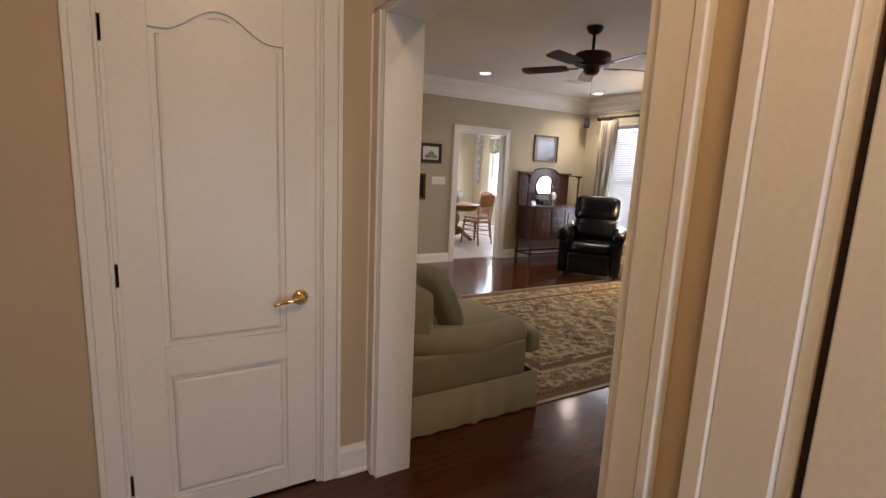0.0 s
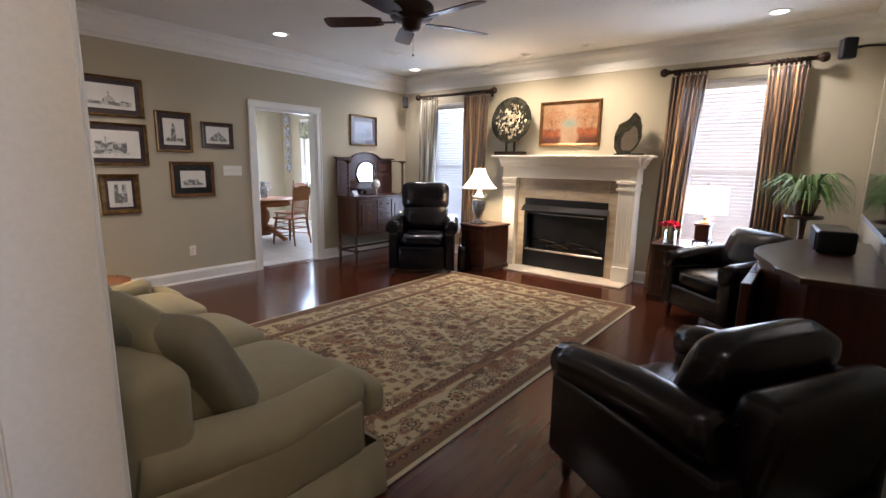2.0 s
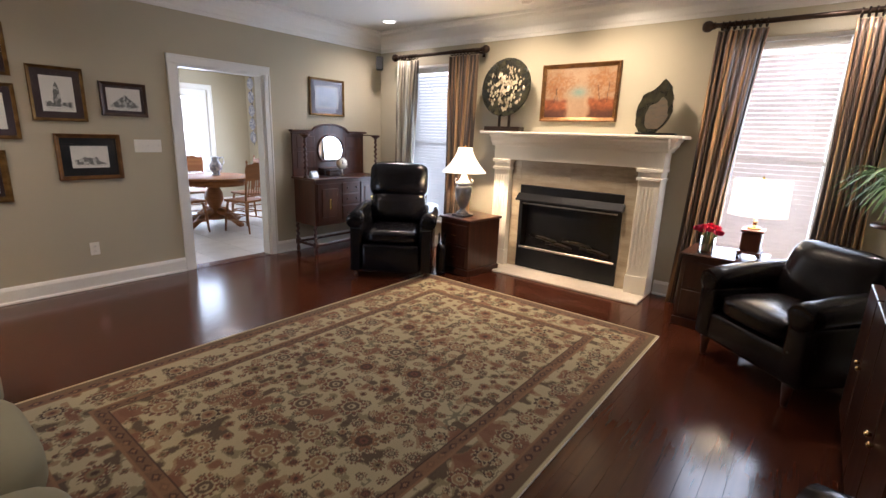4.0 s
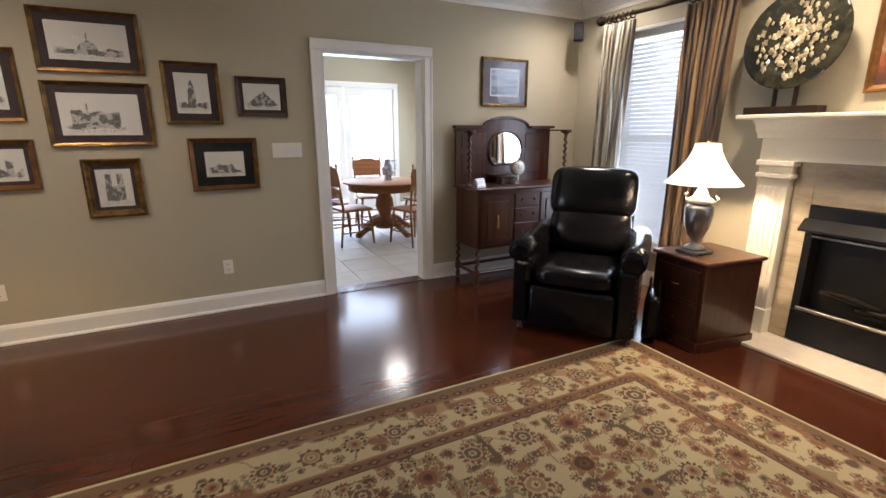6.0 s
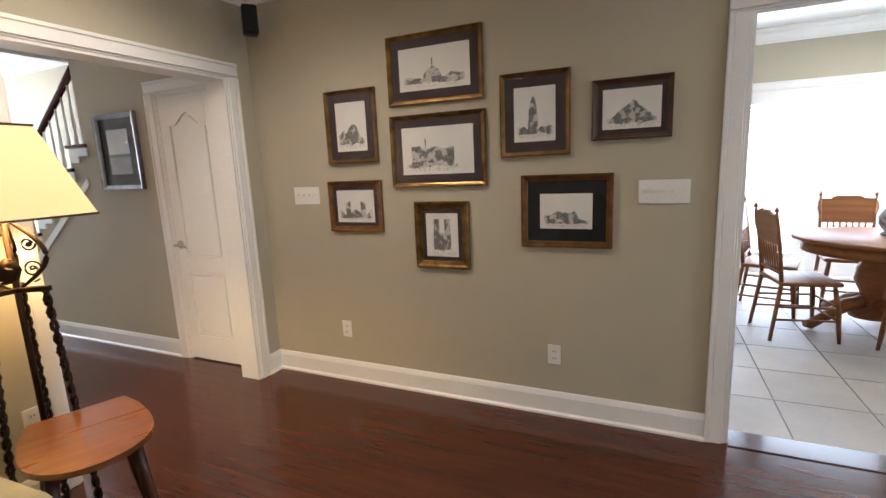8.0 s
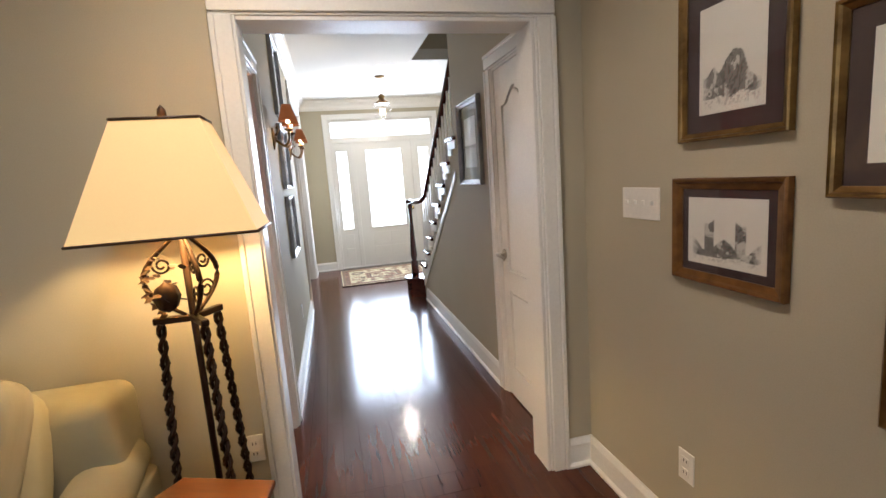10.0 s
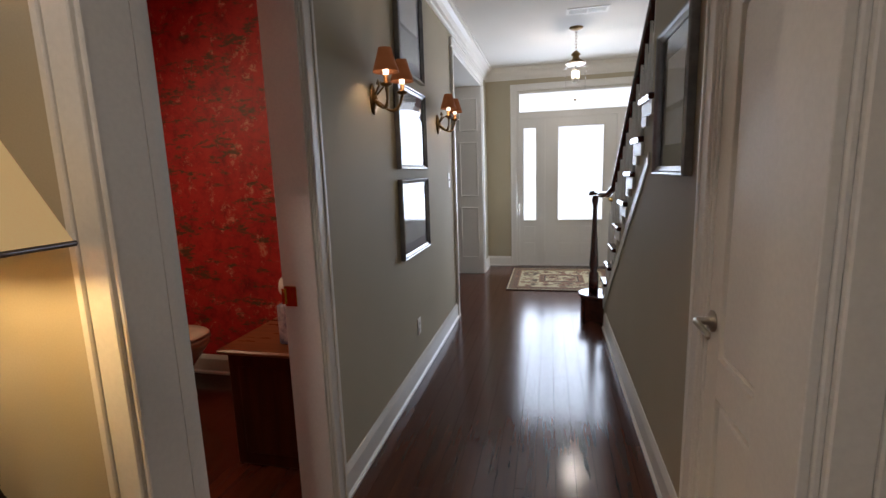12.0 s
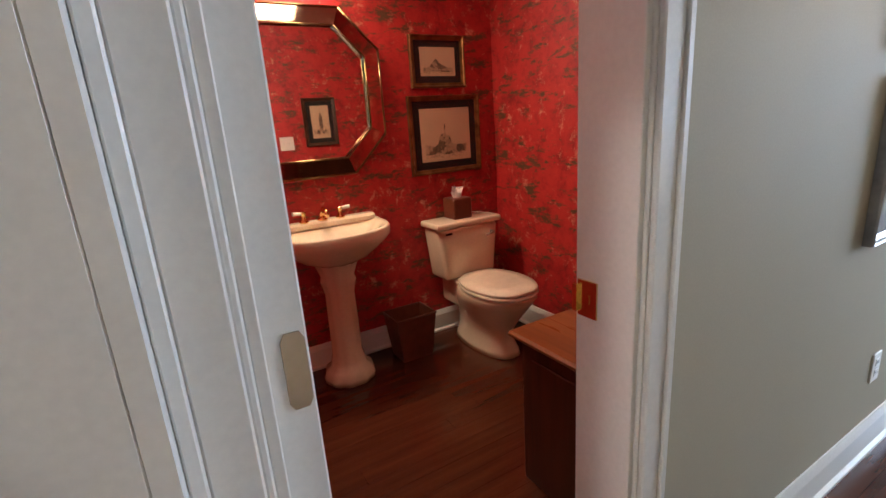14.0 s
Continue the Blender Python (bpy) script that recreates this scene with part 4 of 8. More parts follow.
def fireplace():
    d = thing("fireplace", pose(XE, 3.51, 0), "cream wooden fireplace mantel round travertine and a black gas firebox", "fireplace")
    # local: x towards the wall is +, the room is -x
    part("hearth_slab", B((-0.50, 0, -0.90, 0.90, 0, 0.022), bevel=0.004), M["hearth"], d, "pale marble hearth slab")
    for s in (-1, 1):
        y0, y1 = sorted((s * 0.69, s * 0.895))
        part("pilaster", B((-0.24, 0, y0, y1, 0.022, 0.20), (-0.225, 0, y0 + 0.008 * (s > 0), y1 - 0.008 * (s < 0), 0.20, 1.12), (-0.245, 0, y0 - 0.01, y1 + 0.01, 1.12, 1.15), (-0.23, 0, y0, y1, 1.15, 1.20), (-0.25, 0, y0 - 0.015, y1 + 0.015, 1.20, 1.235), bevel=0.004), M["mantel"], d)
        for k in range(5):
            yy = y0 + 0.035 + k * 0.034
            part("flute", B((-0.232, -0.2245, yy, yy + 0.016, 0.26, 1.06), bevel=0.003), M["mantel"], d)
    bm = bmesh.new()
    box(bm, -0.225, 0, -0.905, 0.905, 1.235, 1.38, 0.003)
    sweep(bm, [(0, 0), (0.02, 0), (0.03, 0.03), (0.055, 0.055), (0.065, 0.09), (0.085, 0.11), (0.085, 0.125), (0, 0.125)], (-0.225, -0.93, 1.38), (-0.225, 0.93, 1.38), (-1, 0, 0))
    for s in (-1, 1):
        sweep(bm, [(0, 0), (0.02, 0), (0.03, 0.03), (0.055, 0.055), (0.065, 0.09), (0.085, 0.11), (0.085, 0.125), (0, 0.125)], (-0.225, s * 0.905, 1.38), (0, s * 0.905, 1.38), (0, s, 0))
    part("frieze", bm, M["mantel"], d)
    part("mantel_shelf", B((-0.335, 0, -1.05, 1.05, 1.505, 1.535), bevel=0.008), M["mantel"], d)
    # surround of stone pieces
    for q in ((-0.16, -0.02, 0.575, 0.69, 0.022, 1.235), (-0.16, -0.02, -0.69, -0.575, 0.022, 1.235), (-0.16, -0.02, -0.574, -0.0, 0.965, 1.235), (-0.16, -0.02, 0.001, 0.574, 0.965, 1.235)):
        part("stone_slab", B(q, bevel=0.002), M["marble"], d)
    fb = part("firebox", B((-0.06, -0.03, -0.53, 0.53, 0.25, 0.78)), M["black"], d, "black steel gas firebox")
    part("lower_panel", B((-0.17, -0.03, -0.574, 0.574, 0.03, 0.25), bevel=0.003), M["black"], fb)
    part("upper_panel", B((-0.165, -0.03, -0.574, 0.574, 0.78, 0.96), bevel=0.003), M["black"], fb)
    for s in (-1, 1):
        y0, y1 = sorted((s * 0.53, s * 0.574))
        part("side_panel", B((-0.165, -0.03, y0, y1, 0.25, 0.78)), M["black"], fb)
    bm = bmesh.new()
    prism(bm, [(-0.165, 0.80), (-0.235, 0.795), (-0.235, 0.81), (-0.165, 0.875)], -0.59, 0.59, Matrix(((1, 0, 0, 0), (0, 0, 1, 0), (0, 1, 0, 0), (0, 0, 0, 1))))
    part("hood", bm, M["black"], fb)
    part("glass_front", B((-0.150, -0.144, -0.53, 0.53, 0.265, 0.775)), M["glaze"], fb)
    part("chrome_bar", B((-0.176, -0.160, -0.545, 0.545, 0.253, 0.275), bevel=0.004), M["nickel"], fb, "bright brushed metal bar")
    part("upper_bar", B((-0.174, -0.160, -0.53, 0.53, 0.755, 0.768), bevel=0.003), M["nickel"], fb)
    rr = random.Random(3)
    for i in range(4):
        bm = bmesh.new()
        y = -0.32 + i * 0.2
        tube(bm, [(-0.12 + 0.03 * (i % 2), y - 0.16, 0.31 + 0.05 * (i % 2)), (-0.10, y, 0.34 + 0.05 * (i % 2)), (-0.09, y + 0.17, 0.33 + 0.06 * (i % 2))], [0.024, 0.028, 0.022], 9)
        part("log", bm, M["soot"], fb, "charred ceramic log")


fireplace()


def plate_on_stand():
    d = thing("shell_plate", pose(6.86, 4.34, 1.535), "round black plate inlaid with pearly flowers on a dark stand", "ornament")
    part("stand", B((-0.06, 0.06, -0.225, 0.225, 0, 0.05), (-0.02, 0.02, -0.07, -0.055, 0.05, 0.23), (-0.02, 0.02, 0.055, 0.07, 0.05, 0.23), bevel=0.004), M["bronze"], d)
    m = pose(0, 0, 0.465, 0, -84, 0)
    bm = bmesh.new()
    lathe(bm, [(0.0, -0.008), (0.20, -0.006), (0.305, 0.004), (0.31, 0.010), (0.30, 0.012), (0.19, 0.002), (0.0, 0.0)], 40, m=m)
    part("plate", bm, M["agate"], d)
    rr = random.Random(11)
    bm = bmesh.new()
    for i in range(170):
        a, r = rr.uniform(0, 2 * math.pi), rr.uniform(0.06, 0.235)
        if rr.random() < 0.15:
            r = rr.uniform(0.03, 0.06)
        s = rr.uniform(0.013, 0.031)
        cen = m @ Vector((r * math.cos(a), r * math.sin(a), 0.006))
        k = rr.choice((4, 5, 6))
        pts = [(cen, Matrix.Rotation(2 * math.pi * j / (2 * k), 4, "Z")) for j in range(2 * k)]
        rot = m.to_3x3()
        ring = [bm.verts.new(cen + rot @ Vector((math.cos(math.pi * j / k + a) * s * (1 if j % 2 else 0.68), math.sin(math.pi * j / k + a) * s * (1 if j % 2 else 0.68) * 0.7, 0.004))) for j in range(2 * k)]
        top = bm.verts.new(cen + rot @ Vector((0, 0, 0.013)))
        for j in range(2 * k):
            bm.faces.new((ring[j], ring[(j + 1) % (2 * k)], top))
    part("pearl_inlay", bm, M["pearl"], d, "pearly shell flowers")


def stone_slice():
    d = thing("agate_slice", pose(6.86, 2.75, 1.535), "jagged dark polished stone slice on a small black stand", "ornament")
    part("stand", B((-0.05, 0.05, -0.20, 0.15, 0, 0.022), bevel=0.004), M["black"], d)
    rr = random.Random(5)
    ol = [(-0.02, 0.022), (0.13, 0.024), (0.17, 0.09), (0.163, 0.15), (0.175, 0.20), (0.165, 0.27), (0.135, 0.31), (0.13, 0.36), (0.09, 0.385), (0.04, 0.395), (0.0, 0.43), (-0.03, 0.485), (-0.055, 0.50), (-0.085, 0.47), (-0.12, 0.43), (-0.118, 0.38), (-0.145, 0.33), (-0.13, 0.28), (-0.15, 0.22), (-0.125, 0.15), (-0.09, 0.09)]
    flat = Matrix(((0, 0, 1, 0), (1, 0, 0, 0), (0, 1, 0, 0), (0, 0, 0, 1)))
    bm = bmesh.new()
    prism(bm, ol, -0.016, 0.016, flat, 0.006)
    part("slice", bm, M["agate"], d)
    bm = bmesh.new()
    prism(bm, [(x * 0.62 - 0.022, 0.055 + (z - 0.02) * 0.60) for x, z in ol], -0.021, -0.0165, flat, 0.002)
    part("amber_face", bm, M["ambr"], d, "amber and green banded face")
    d.scale = (1.0, 0.97, 0.97)


M["ambr"] = marble_mat("banded_agate", (0.008, 0.012, 0.008), (0.085, 0.048, 0.014), (0.020, 0.032, 0.016), 0.06, 14)
plate_on_stand()
stone_slice()


# ---- framed pictures ----
def sketch(seed, shape="mass", sky=0.80, tone=(1.0, 0.96, 0.86)):
    def paint(u, v):
        n = fractal(u, v, 9, seed, 1.3)
        f = value_noise(u, v, 60, 44, seed + 7)
        h = 0.30 + 0.22 * np.exp(-((u - 0.5) / 0.22) ** 2) + 0.18 * (value_noise(u, v * 0, 9, 1, seed + 3) - 0.5)
        if shape == "tower":
            h = 0.2 + 0.55 * np.clip(1 - np.abs(u - 0.47) / 0.12, 0, 1) ** 0.3 * (np.abs(u - 0.47) < 0.13) + 0.1 * (value_noise(u, v * 0, 12, 1, seed + 3))
        if shape == "twin":
            h = 0.45 * (np.abs(u - 0.5) < 0.27) + 0.32 * ((np.abs(u - 0.34) < 0.09) | (np.abs(u - 0.66) < 0.09)) + 0.1
        if shape == "dome":
            h = 0.24 + 0.16 * (value_noise(u, v * 0, 8, 1, seed + 3)) + 0.22 * np.sqrt(np.clip(1 - ((u - 0.48) / 0.13) ** 2, 0, 1)) + 0.2 * (np.abs(u - 0.48) < 0.012)
        if shape == "block":
            h = 0.16 + 0.36 * ((u > 0.14) & (u < 0.74)) + 0.10 * (value_noise(u, v * 0, 16, 1, seed + 3)) * (u < 0.78) + 0.22 * (np.abs(u - 0.34) < 0.006)
        if shape == "barn":
            h = 0.26 + 0.42 * np.clip(1 - np.abs(u - 0.52) / 0.36, 0, 1) ** 0.8 + 0.05 * (np.abs(u - 0.55) < 0.05)
        if shape == "bridge":
            h = 0.30 + 0.42 * ((np.abs(u - 0.3) < 0.07) | (np.abs(u - 0.7) < 0.07)) + 0.10 * np.cos((u - 0.5) * 14)
        low = 0.12 + 0.05 * value_noise(u, v * 0, 6, 1, seed + 9)
        inside = (v < h) & (v > low) & (np.abs(u - 0.5) < 0.43)
        ink = inside * (0.30 + 0.55 * (n > 0.47) + 0.25 * (f > 0.6))
        ink += (v <= low) * (v > 0.06) * (f > 0.62) * 0.35 * (np.abs(u - 0.5) < 0.42)
        ink *= np.clip((0.46 - np.abs(u - 0.5)) * 9, 0, 1)
        g = sky * (1 - 0.86 * np.clip(ink, 0, 1)) * (0.97 + 0.06 * value_noise(u, v, 5, 4, seed + 5))
        return np.stack([g * tone[0], g * tone[1], g * tone[2]], -1)
    return paint


def framed(m, w, h, fw, frame_mat, mats, paint, label, name="framed_picture", depth=0.025, group="", open_u=0.2, step=0.004, sheet=None, slip=None, glazed=True):
    """A hung picture facing -y with its centre at m; the mat board is open_u of its size wide."""
    d = thing(name, m, label, "picture", group)
    prof = [(0, 0), (0.0, depth * 0.8), (fw * 0.12, depth), (fw * 0.35, depth * 0.92), (fw * 0.5, depth * 0.66), (fw * 0.85, depth * 0.5), (fw, depth * 0.42), (fw, 0)]
    bm = bmesh.new()
    rings = []
    for sx, sz in ((-1, -1), (1, -1), (1, 1), (-1, 1)):
        rings.append([bm.verts.new((sx * (w / 2 - a), -b, sz * (h / 2 - a))) for a, b in prof])
    for i in range(4):
        a, b = rings[i], rings[(i + 1) % 4]
        for k in range(len(prof)):
            q = (k + 1) % len(prof)
            bm.faces.new((a[k], b[k], b[q], a[q]))
    part("frame", bm, frame_mat, d)
    iw, ih = w - 2 * fw, h - 2 * fw
    part("mat_board", B((-iw / 2 - 0.002, iw / 2 + 0.002, -0.007, -0.001, -ih / 2 - 0.002, ih / 2 + 0.002)), mats, d)
    b = open_u * min(iw, ih)
    pw, ph = iw - 2 * b, ih - 2 * b
    if slip:
        part("mat_slip", B((-pw / 2 - 0.008, pw / 2 + 0.008, -0.0085, -0.007, -ph / 2 - 0.008, ph / 2 + 0.008)), slip, d)
    me = picture_sheet(pw, ph, step, paint)
    me.materials.append(sheet or M["art"])
    ob = new("print", me)
    ob.parent = d
    ob.location = (0, -0.0095, 0)
    if glazed:
        g = part("glazing", B((-iw / 2, iw / 2, -0.0125, -0.011, -ih / 2, ih / 2)), M["glaze"], d)
        g.visible_shadow = False
    return d


G = "sketches on the wall"
Y = YN - 0.002


def hang(x0, x1, z0, z1):
    return pose((x0 + x1) / 2, Y, (z0 + z1) / 2)


for x0, x1, z0, z1, fw, fm, mm, op, sd, shape, label in (
        (2.055, 2.425, 1.485, 1.93, 0.024, "gold", "mat_d", 0.155, 21, "mass", "small gilt framed ink sketch of a boat"),
        (2.525, 3.115, 1.80, 2.185, 0.026, "gold", "mat_d", 0.15, 22, "dome", "gilt framed ink sketch of a domed capitol with dark mat"),
        (2.520, 3.120, 1.325, 1.745, 0.026, "gold", "mat_d", 0.13, 23, "block", "gilt framed ink sketch of harbour buildings with a dark mat"),
        (3.205, 3.575, 1.475, 1.905, 0.024, "gold", "mat_d", 0.16, 24, "tower", "gilt framed ink sketch of an old building with dark mat"),
        (3.680, 4.045, 1.535, 1.825, 0.026, "dframe", "mat_d", 0.10, 25, "barn", "small dark wood framed ink sketch of a barn"),
        (2.030, 2.430, 1.050, 1.375, 0.034, "gilt_brown", "mat_d", 0.10, 26, "bridge", "small brown gilt framed ink sketch of a tower bridge"),
        (2.655, 3.005, 0.835, 1.240, 0.046, "gold", "mat_d", 0.10, 27, "twin", "broad gilt framed ink sketch of a twin-towered cathedral"),
        (3.315, 3.790, 0.985, 1.375, 0.034, "gilt_brown", "mat_k", 0.21, 28, "mass", "brown gilt framed ink sketch with a wide black mat")):
    framed(hang(x0, x1, z0, z1), x1 - x0, z1 - z0, fw, M[fm], M[mm], sketch(sd, shape), label, group=G, open_u=op)


def sea(u, v):
    s = 0.22 + 0.16 * v + 0.14 * (fractal(u, v, 5, 41, 0.5) - 0.5)
    band = 0.25 * (value_noise(u * 0.4, v, 3, 16, 44) > 0.6)
    r, g, b = s * 0.8 + band * 0.6, s * 0.95 + band * 0.6, s * 1.3 + band * 0.55
    return np.stack([r, g, b], -1)


framed(hang(5.845, 6.375, 1.655, 2.10), 0.53, 0.445, 0.026, M["gold"], M["mat_b"], sea, "gilt framed seascape print with a blue grey mat above the sideboard", open_u=0.2, slip=M["white"])


def autumn(u, v):
    n, k, q = fractal(u, v, 6, 61, 1.5), fractal(u, v, 15, 65, 1.4), fractal(u, v, 30, 69, 1.4)
    one = np.ones_like(u)
    sky = np.stack([0.50 + 0.22 * n, 0.33 + 0.20 * n, 0.20 + 0.14 * n], -1)
    veil = np.clip((np.abs(u - 0.47) - 0.10) * 4, 0, 1) * np.clip((v - 0.35) * 3, 0, 1)
    wood_ = np.stack([0.34 + 0.20 * k, 0.20 + 0.14 * k, 0.08 + 0.08 * k], -1)
    m = (veil * np.clip((n - 0.36) * 4, 0, 1) * 0.8)[..., None]
    c = sky * (1 - m) + wood_ * m
    side = np.clip((np.abs(u - 0.49) - 0.13 + 0.10 * (n - 0.5)) * 14, 0, 1)
    low = np.clip((0.42 + 0.12 * (n - 0.5) - v) * 12, 0, 1) * side
    scrub = np.stack([0.20 + 0.46 * k, 0.055 + 0.17 * k, 0.02 + 0.05 * k], -1) * (0.55 + 0.8 * q)[..., None]
    c = c * (1 - low[..., None]) + scrub * low[..., None]
    dark = (low * np.clip((0.20 - v + 0.10 * (q - 0.5)) * 12, 0, 1) * 0.75)[..., None]
    c = c * (1 - dark) + np.stack([0.07 * one, 0.04 * one, 0.035 * one], -1) * dark
    crown = np.clip((0.34 - np.minimum(np.hypot((u - 0.17) / 1.0, (v - 0.66) / 0.9), np.hypot((u - 0.86) / 0.9, (v - 0.68) / 1.0)) + 0.30 * (k - 0.5) + 0.25 * (q - 0.5)) * 7, 0, 1)
    crown = (crown * np.clip((q - 0.30) * 4, 0.15, 0.8))[..., None]
    c = c * (1 - crown) + np.stack([0.30 + 0.30 * k, 0.12 + 0.16 * k, 0.035 + 0.06 * k], -1) * crown
    lake = (np.exp(-((u - 0.50) / 0.13) ** 2 - ((v - 0.51) / 0.10) ** 2))[..., None]
    c = c * (1 - lake) + np.stack([0.24 + 0.1 * k, 0.44 + 0.05 * k, 0.38 + 0.08 * k], -1) * lake
    for x0, lean, v0, v1 in ((0.14, 0.10, 0.30, 0.62), (0.19, -0.12, 0.34, 0.60), (0.80, -0.14, 0.36, 0.64), (0.90, 0.04, 0.30, 0.70)):
        t = (np.abs(u - x0 - lean * (v - v0)) < 0.005) & (v > v0) & (v < v1)
        c = c * np.where(t, 0.35, 1.0)[..., None]
    return c * np.array((0.62, 0.56, 0.52))


framed(pose(XE - 0.002, 3.575, 1.94, 0, 0, 90), 0.83, 0.575, 0.042, M["gilt_brown"], M["dframe"], autumn, "gilt framed oil painting of an autumn lake above the mantel", name="oil_painting", open_u=0.0, sheet=M["oil"], step=0.008, depth=0.04, glazed=False)
bpy.data.objects["oil_painting"].rotation_euler = (0, 0, radians(-90))


# ---- windows, blinds and curtains ----
def window(name, y0, y1, slat_mat, label):
    w = thing(name, pose(XE, 0, 0), label, "window")
    w["kind"] = "structure"
    z0, z1 = WZ
    part("frame", B((0.0, 0.15, y0 - 0.0, y0 + 0.03, z0, z1), (0.0, 0.15, y1 - 0.03, y1, z0, z1), (0.0, 0.15, y0 + 0.03, y1 - 0.03, z1 - 0.03, z1), (0.0, 0.15, y0 + 0.03, y1 - 0.03, z0, z0 + 0.03)), M["trim"], w)
    part("sill", B((-0.05, 0.0, y0 - 0.05, y1 + 0.05, z0 - 0.03, z0 - 0.005), bevel=0.004), M["trim"], w)
    zm = (z0 + z1) / 2
    part("sash_rail", B((0.09, 0.13, y0 + 0.03, y1 - 0.03, zm - 0.02, zm + 0.02), bevel=0.003), M["trim"], w)
    for a, b in ((z0 + 0.03, zm - 0.02), (zm + 0.02, z1 - 0.03)):
        p = part("pane", B((0.108, 0.112, y0 + 0.03, y1 - 0.03, a, b)), M["pane"], w)
        p.visible_shadow = False
    blind = thing("window_blind", pose(XE, 0, 0), "white faux wood venetian blind with closed slats in the window", "blind")
    part("headrail", B((0.02, 0.07, y0 + 0.035, y1 - 0.035, z1 - 0.09, z1 - 0.035), bevel=0.004), M["trim"], blind)
    bm = B((-0.022, 0.022, y0 + 0.04 - (y0 + y1) / 2, y1 - 0.04 - (y0 + y1) / 2, -0.0015, 0.0015))
    me = mesh_of("slat", bm, slat_mat)
    n = int((z1 - z0 - 0.14) / 0.0385)
    for i in range(n):
        ob = new("slat", me)
        ob.parent = blind
        ob.matrix_basis = pose(0.045, (y0 + y1) / 2, z0 + 0.055 + i * 0.0385, 0, -50, 0)
    part("bottom_rail", B((0.02, 0.07, y0 + 0.04, y1 - 0.04, z0 + 0.033, z0 + 0.05), bevel=0.004), M["trim"], blind)
    for q in (0.18, 0.82):
        part("cord", B((0.018, 0.020, y0 + (y1 - y0) * q - 0.001, y0 + (y1 - y0) * q + 0.001, z0 + 0.05, z1 - 0.09)), M["plate"], blind)


window("window_1", *WIN1, M["slat"], "tall white framed sash window beside the corner")
window("window_2", *WIN2, M["slat2"], "tall white framed sash window behind the lamp")


def curtain(y_top, y_bot, z0, z1, folds, seed, label):
    """A pleated panel between y_top (a, b) at its head and y_bot at its hem."""
    n, rows = folds * 14, 26
    rr = random.Random(seed)
    ph = [rr.uniform(-0.5, 0.5) for _ in range(folds + 2)]
    me = bpy.data.meshes.new("curtain_panel")
    vs, fs, uv = [], [], []
    for j in range(rows + 1):
        t = j / rows
        z = z1 + (z0 - z1) * t
        k = t ** 0.8
        waist = 1 - 0.10 * math.sin(math.pi * t)
        a, b = (y_top[q] * (1 - k) + y_bot[q] * k for q in (0, 1))
        mid = (a + b) / 2
        amp = 0.020 + 0.026 * min(1, t * 5)
        for i in range(n + 1):
            s = i / n
            f = s * folds
            wob = ph[int(f)] * 0.35 * t
            x = -amp * math.cos(2 * math.pi * (f + wob * math.sin(math.pi * (f % 1)))) + 0.012 * math.sin(3 * f + 4 * t)
            y = mid + (s - 0.5) * (b - a) * waist + 0.010 * math.sin(4 * math.pi * f + t * 2)
            vs.append((x, y, z + (0.008 * math.sin(6 * f) if j == rows else 0)))
            uv.append((s * folds * 1.37 + 0.05 * math.sin(9 * s + seed), z))
    w = n + 1
    for j in range(rows):
        for i in range(n):
            q = j * w + i
            fs.append((q, q + 1, q + 1 + w, q + w))
    me.from_pydata(vs, [], fs)
    lay = me.uv_layers.new(name="UVMap")
    for lp in me.loops:
        lay.data[lp.index].uv = uv[lp.vertex_index]
    for p in me.polygons:
        p.use_smooth = True
    me.materials.append(M["curtain_grey" if seed == 1 else "curtain"])
    ob = new("curtain", me)
    ob.location = (6.90, 0, 0)
    md = ob.modifiers.new("thickness", "SOLIDIFY")
    md.thickness = 0.004
    return tagged(ob, label, "curtain", "curtains")


ROD = 2.425
curtain((5.68, 6.00), (5.73, 6.06), 0.03, ROD - 0.05, 6, 1, "striped grey and tan silk curtain drawn back beside the corner window")
curtain((4.76, 5.16), (4.80, 5.16), 0.03, ROD - 0.05, 8, 2, "striped gold and brown silk curtain panel hanging beside the fireplace")
curtain((2.00, 2.35), (2.12, 2.42), 0.005, ROD - 0.05, 8, 3, "striped gold and brown silk curtain panel hanging beside the mantel")
curtain((1.17, 1.48), (1.14, 1.47), 0.03, ROD - 0.05, 8, 4, "striped gold and brown silk curtain panel hanging beside the plant")


def rod(y0, y1, label):
    d = thing("curtain_rod", pose(6.90, 0, ROD), label, "curtain rod", "curtain rods")
    bm = bmesh.new()
    tube(bm, [(0, y0, 0), (0, y1, 0)], 0.020, 12)
    part("pole", bm, M["bronze"], d)
    for y, s in ((y0, -1), (y1, 1)):
        bm = bmesh.new()
        lathe(bm, [(0.022, 0), (0.030, 0.006), (0.022, 0.016), (0.036, 0.03), (0.046, 0.05), (0.044, 0.075), (0.03, 0.095), (0.0, 0.102)], 16, m=Matrix.Translation((0, y, 0)) @ Matrix.Rotation(radians(-90 * s), 4, "X"))
        part("finial", bm, M["bronze"], d)
        bm = B((-0.01, 0.148, y - s * 0.06 - 0.012, y - s * 0.06 + 0.012, -0.03, -0.012), (0.138, 0.148, y - s * 0.06 - 0.02, y - s * 0.06 + 0.02, -0.06, 0.05), bevel=0.003)
        part("bracket", bm, M["bronze"], d)
    return d


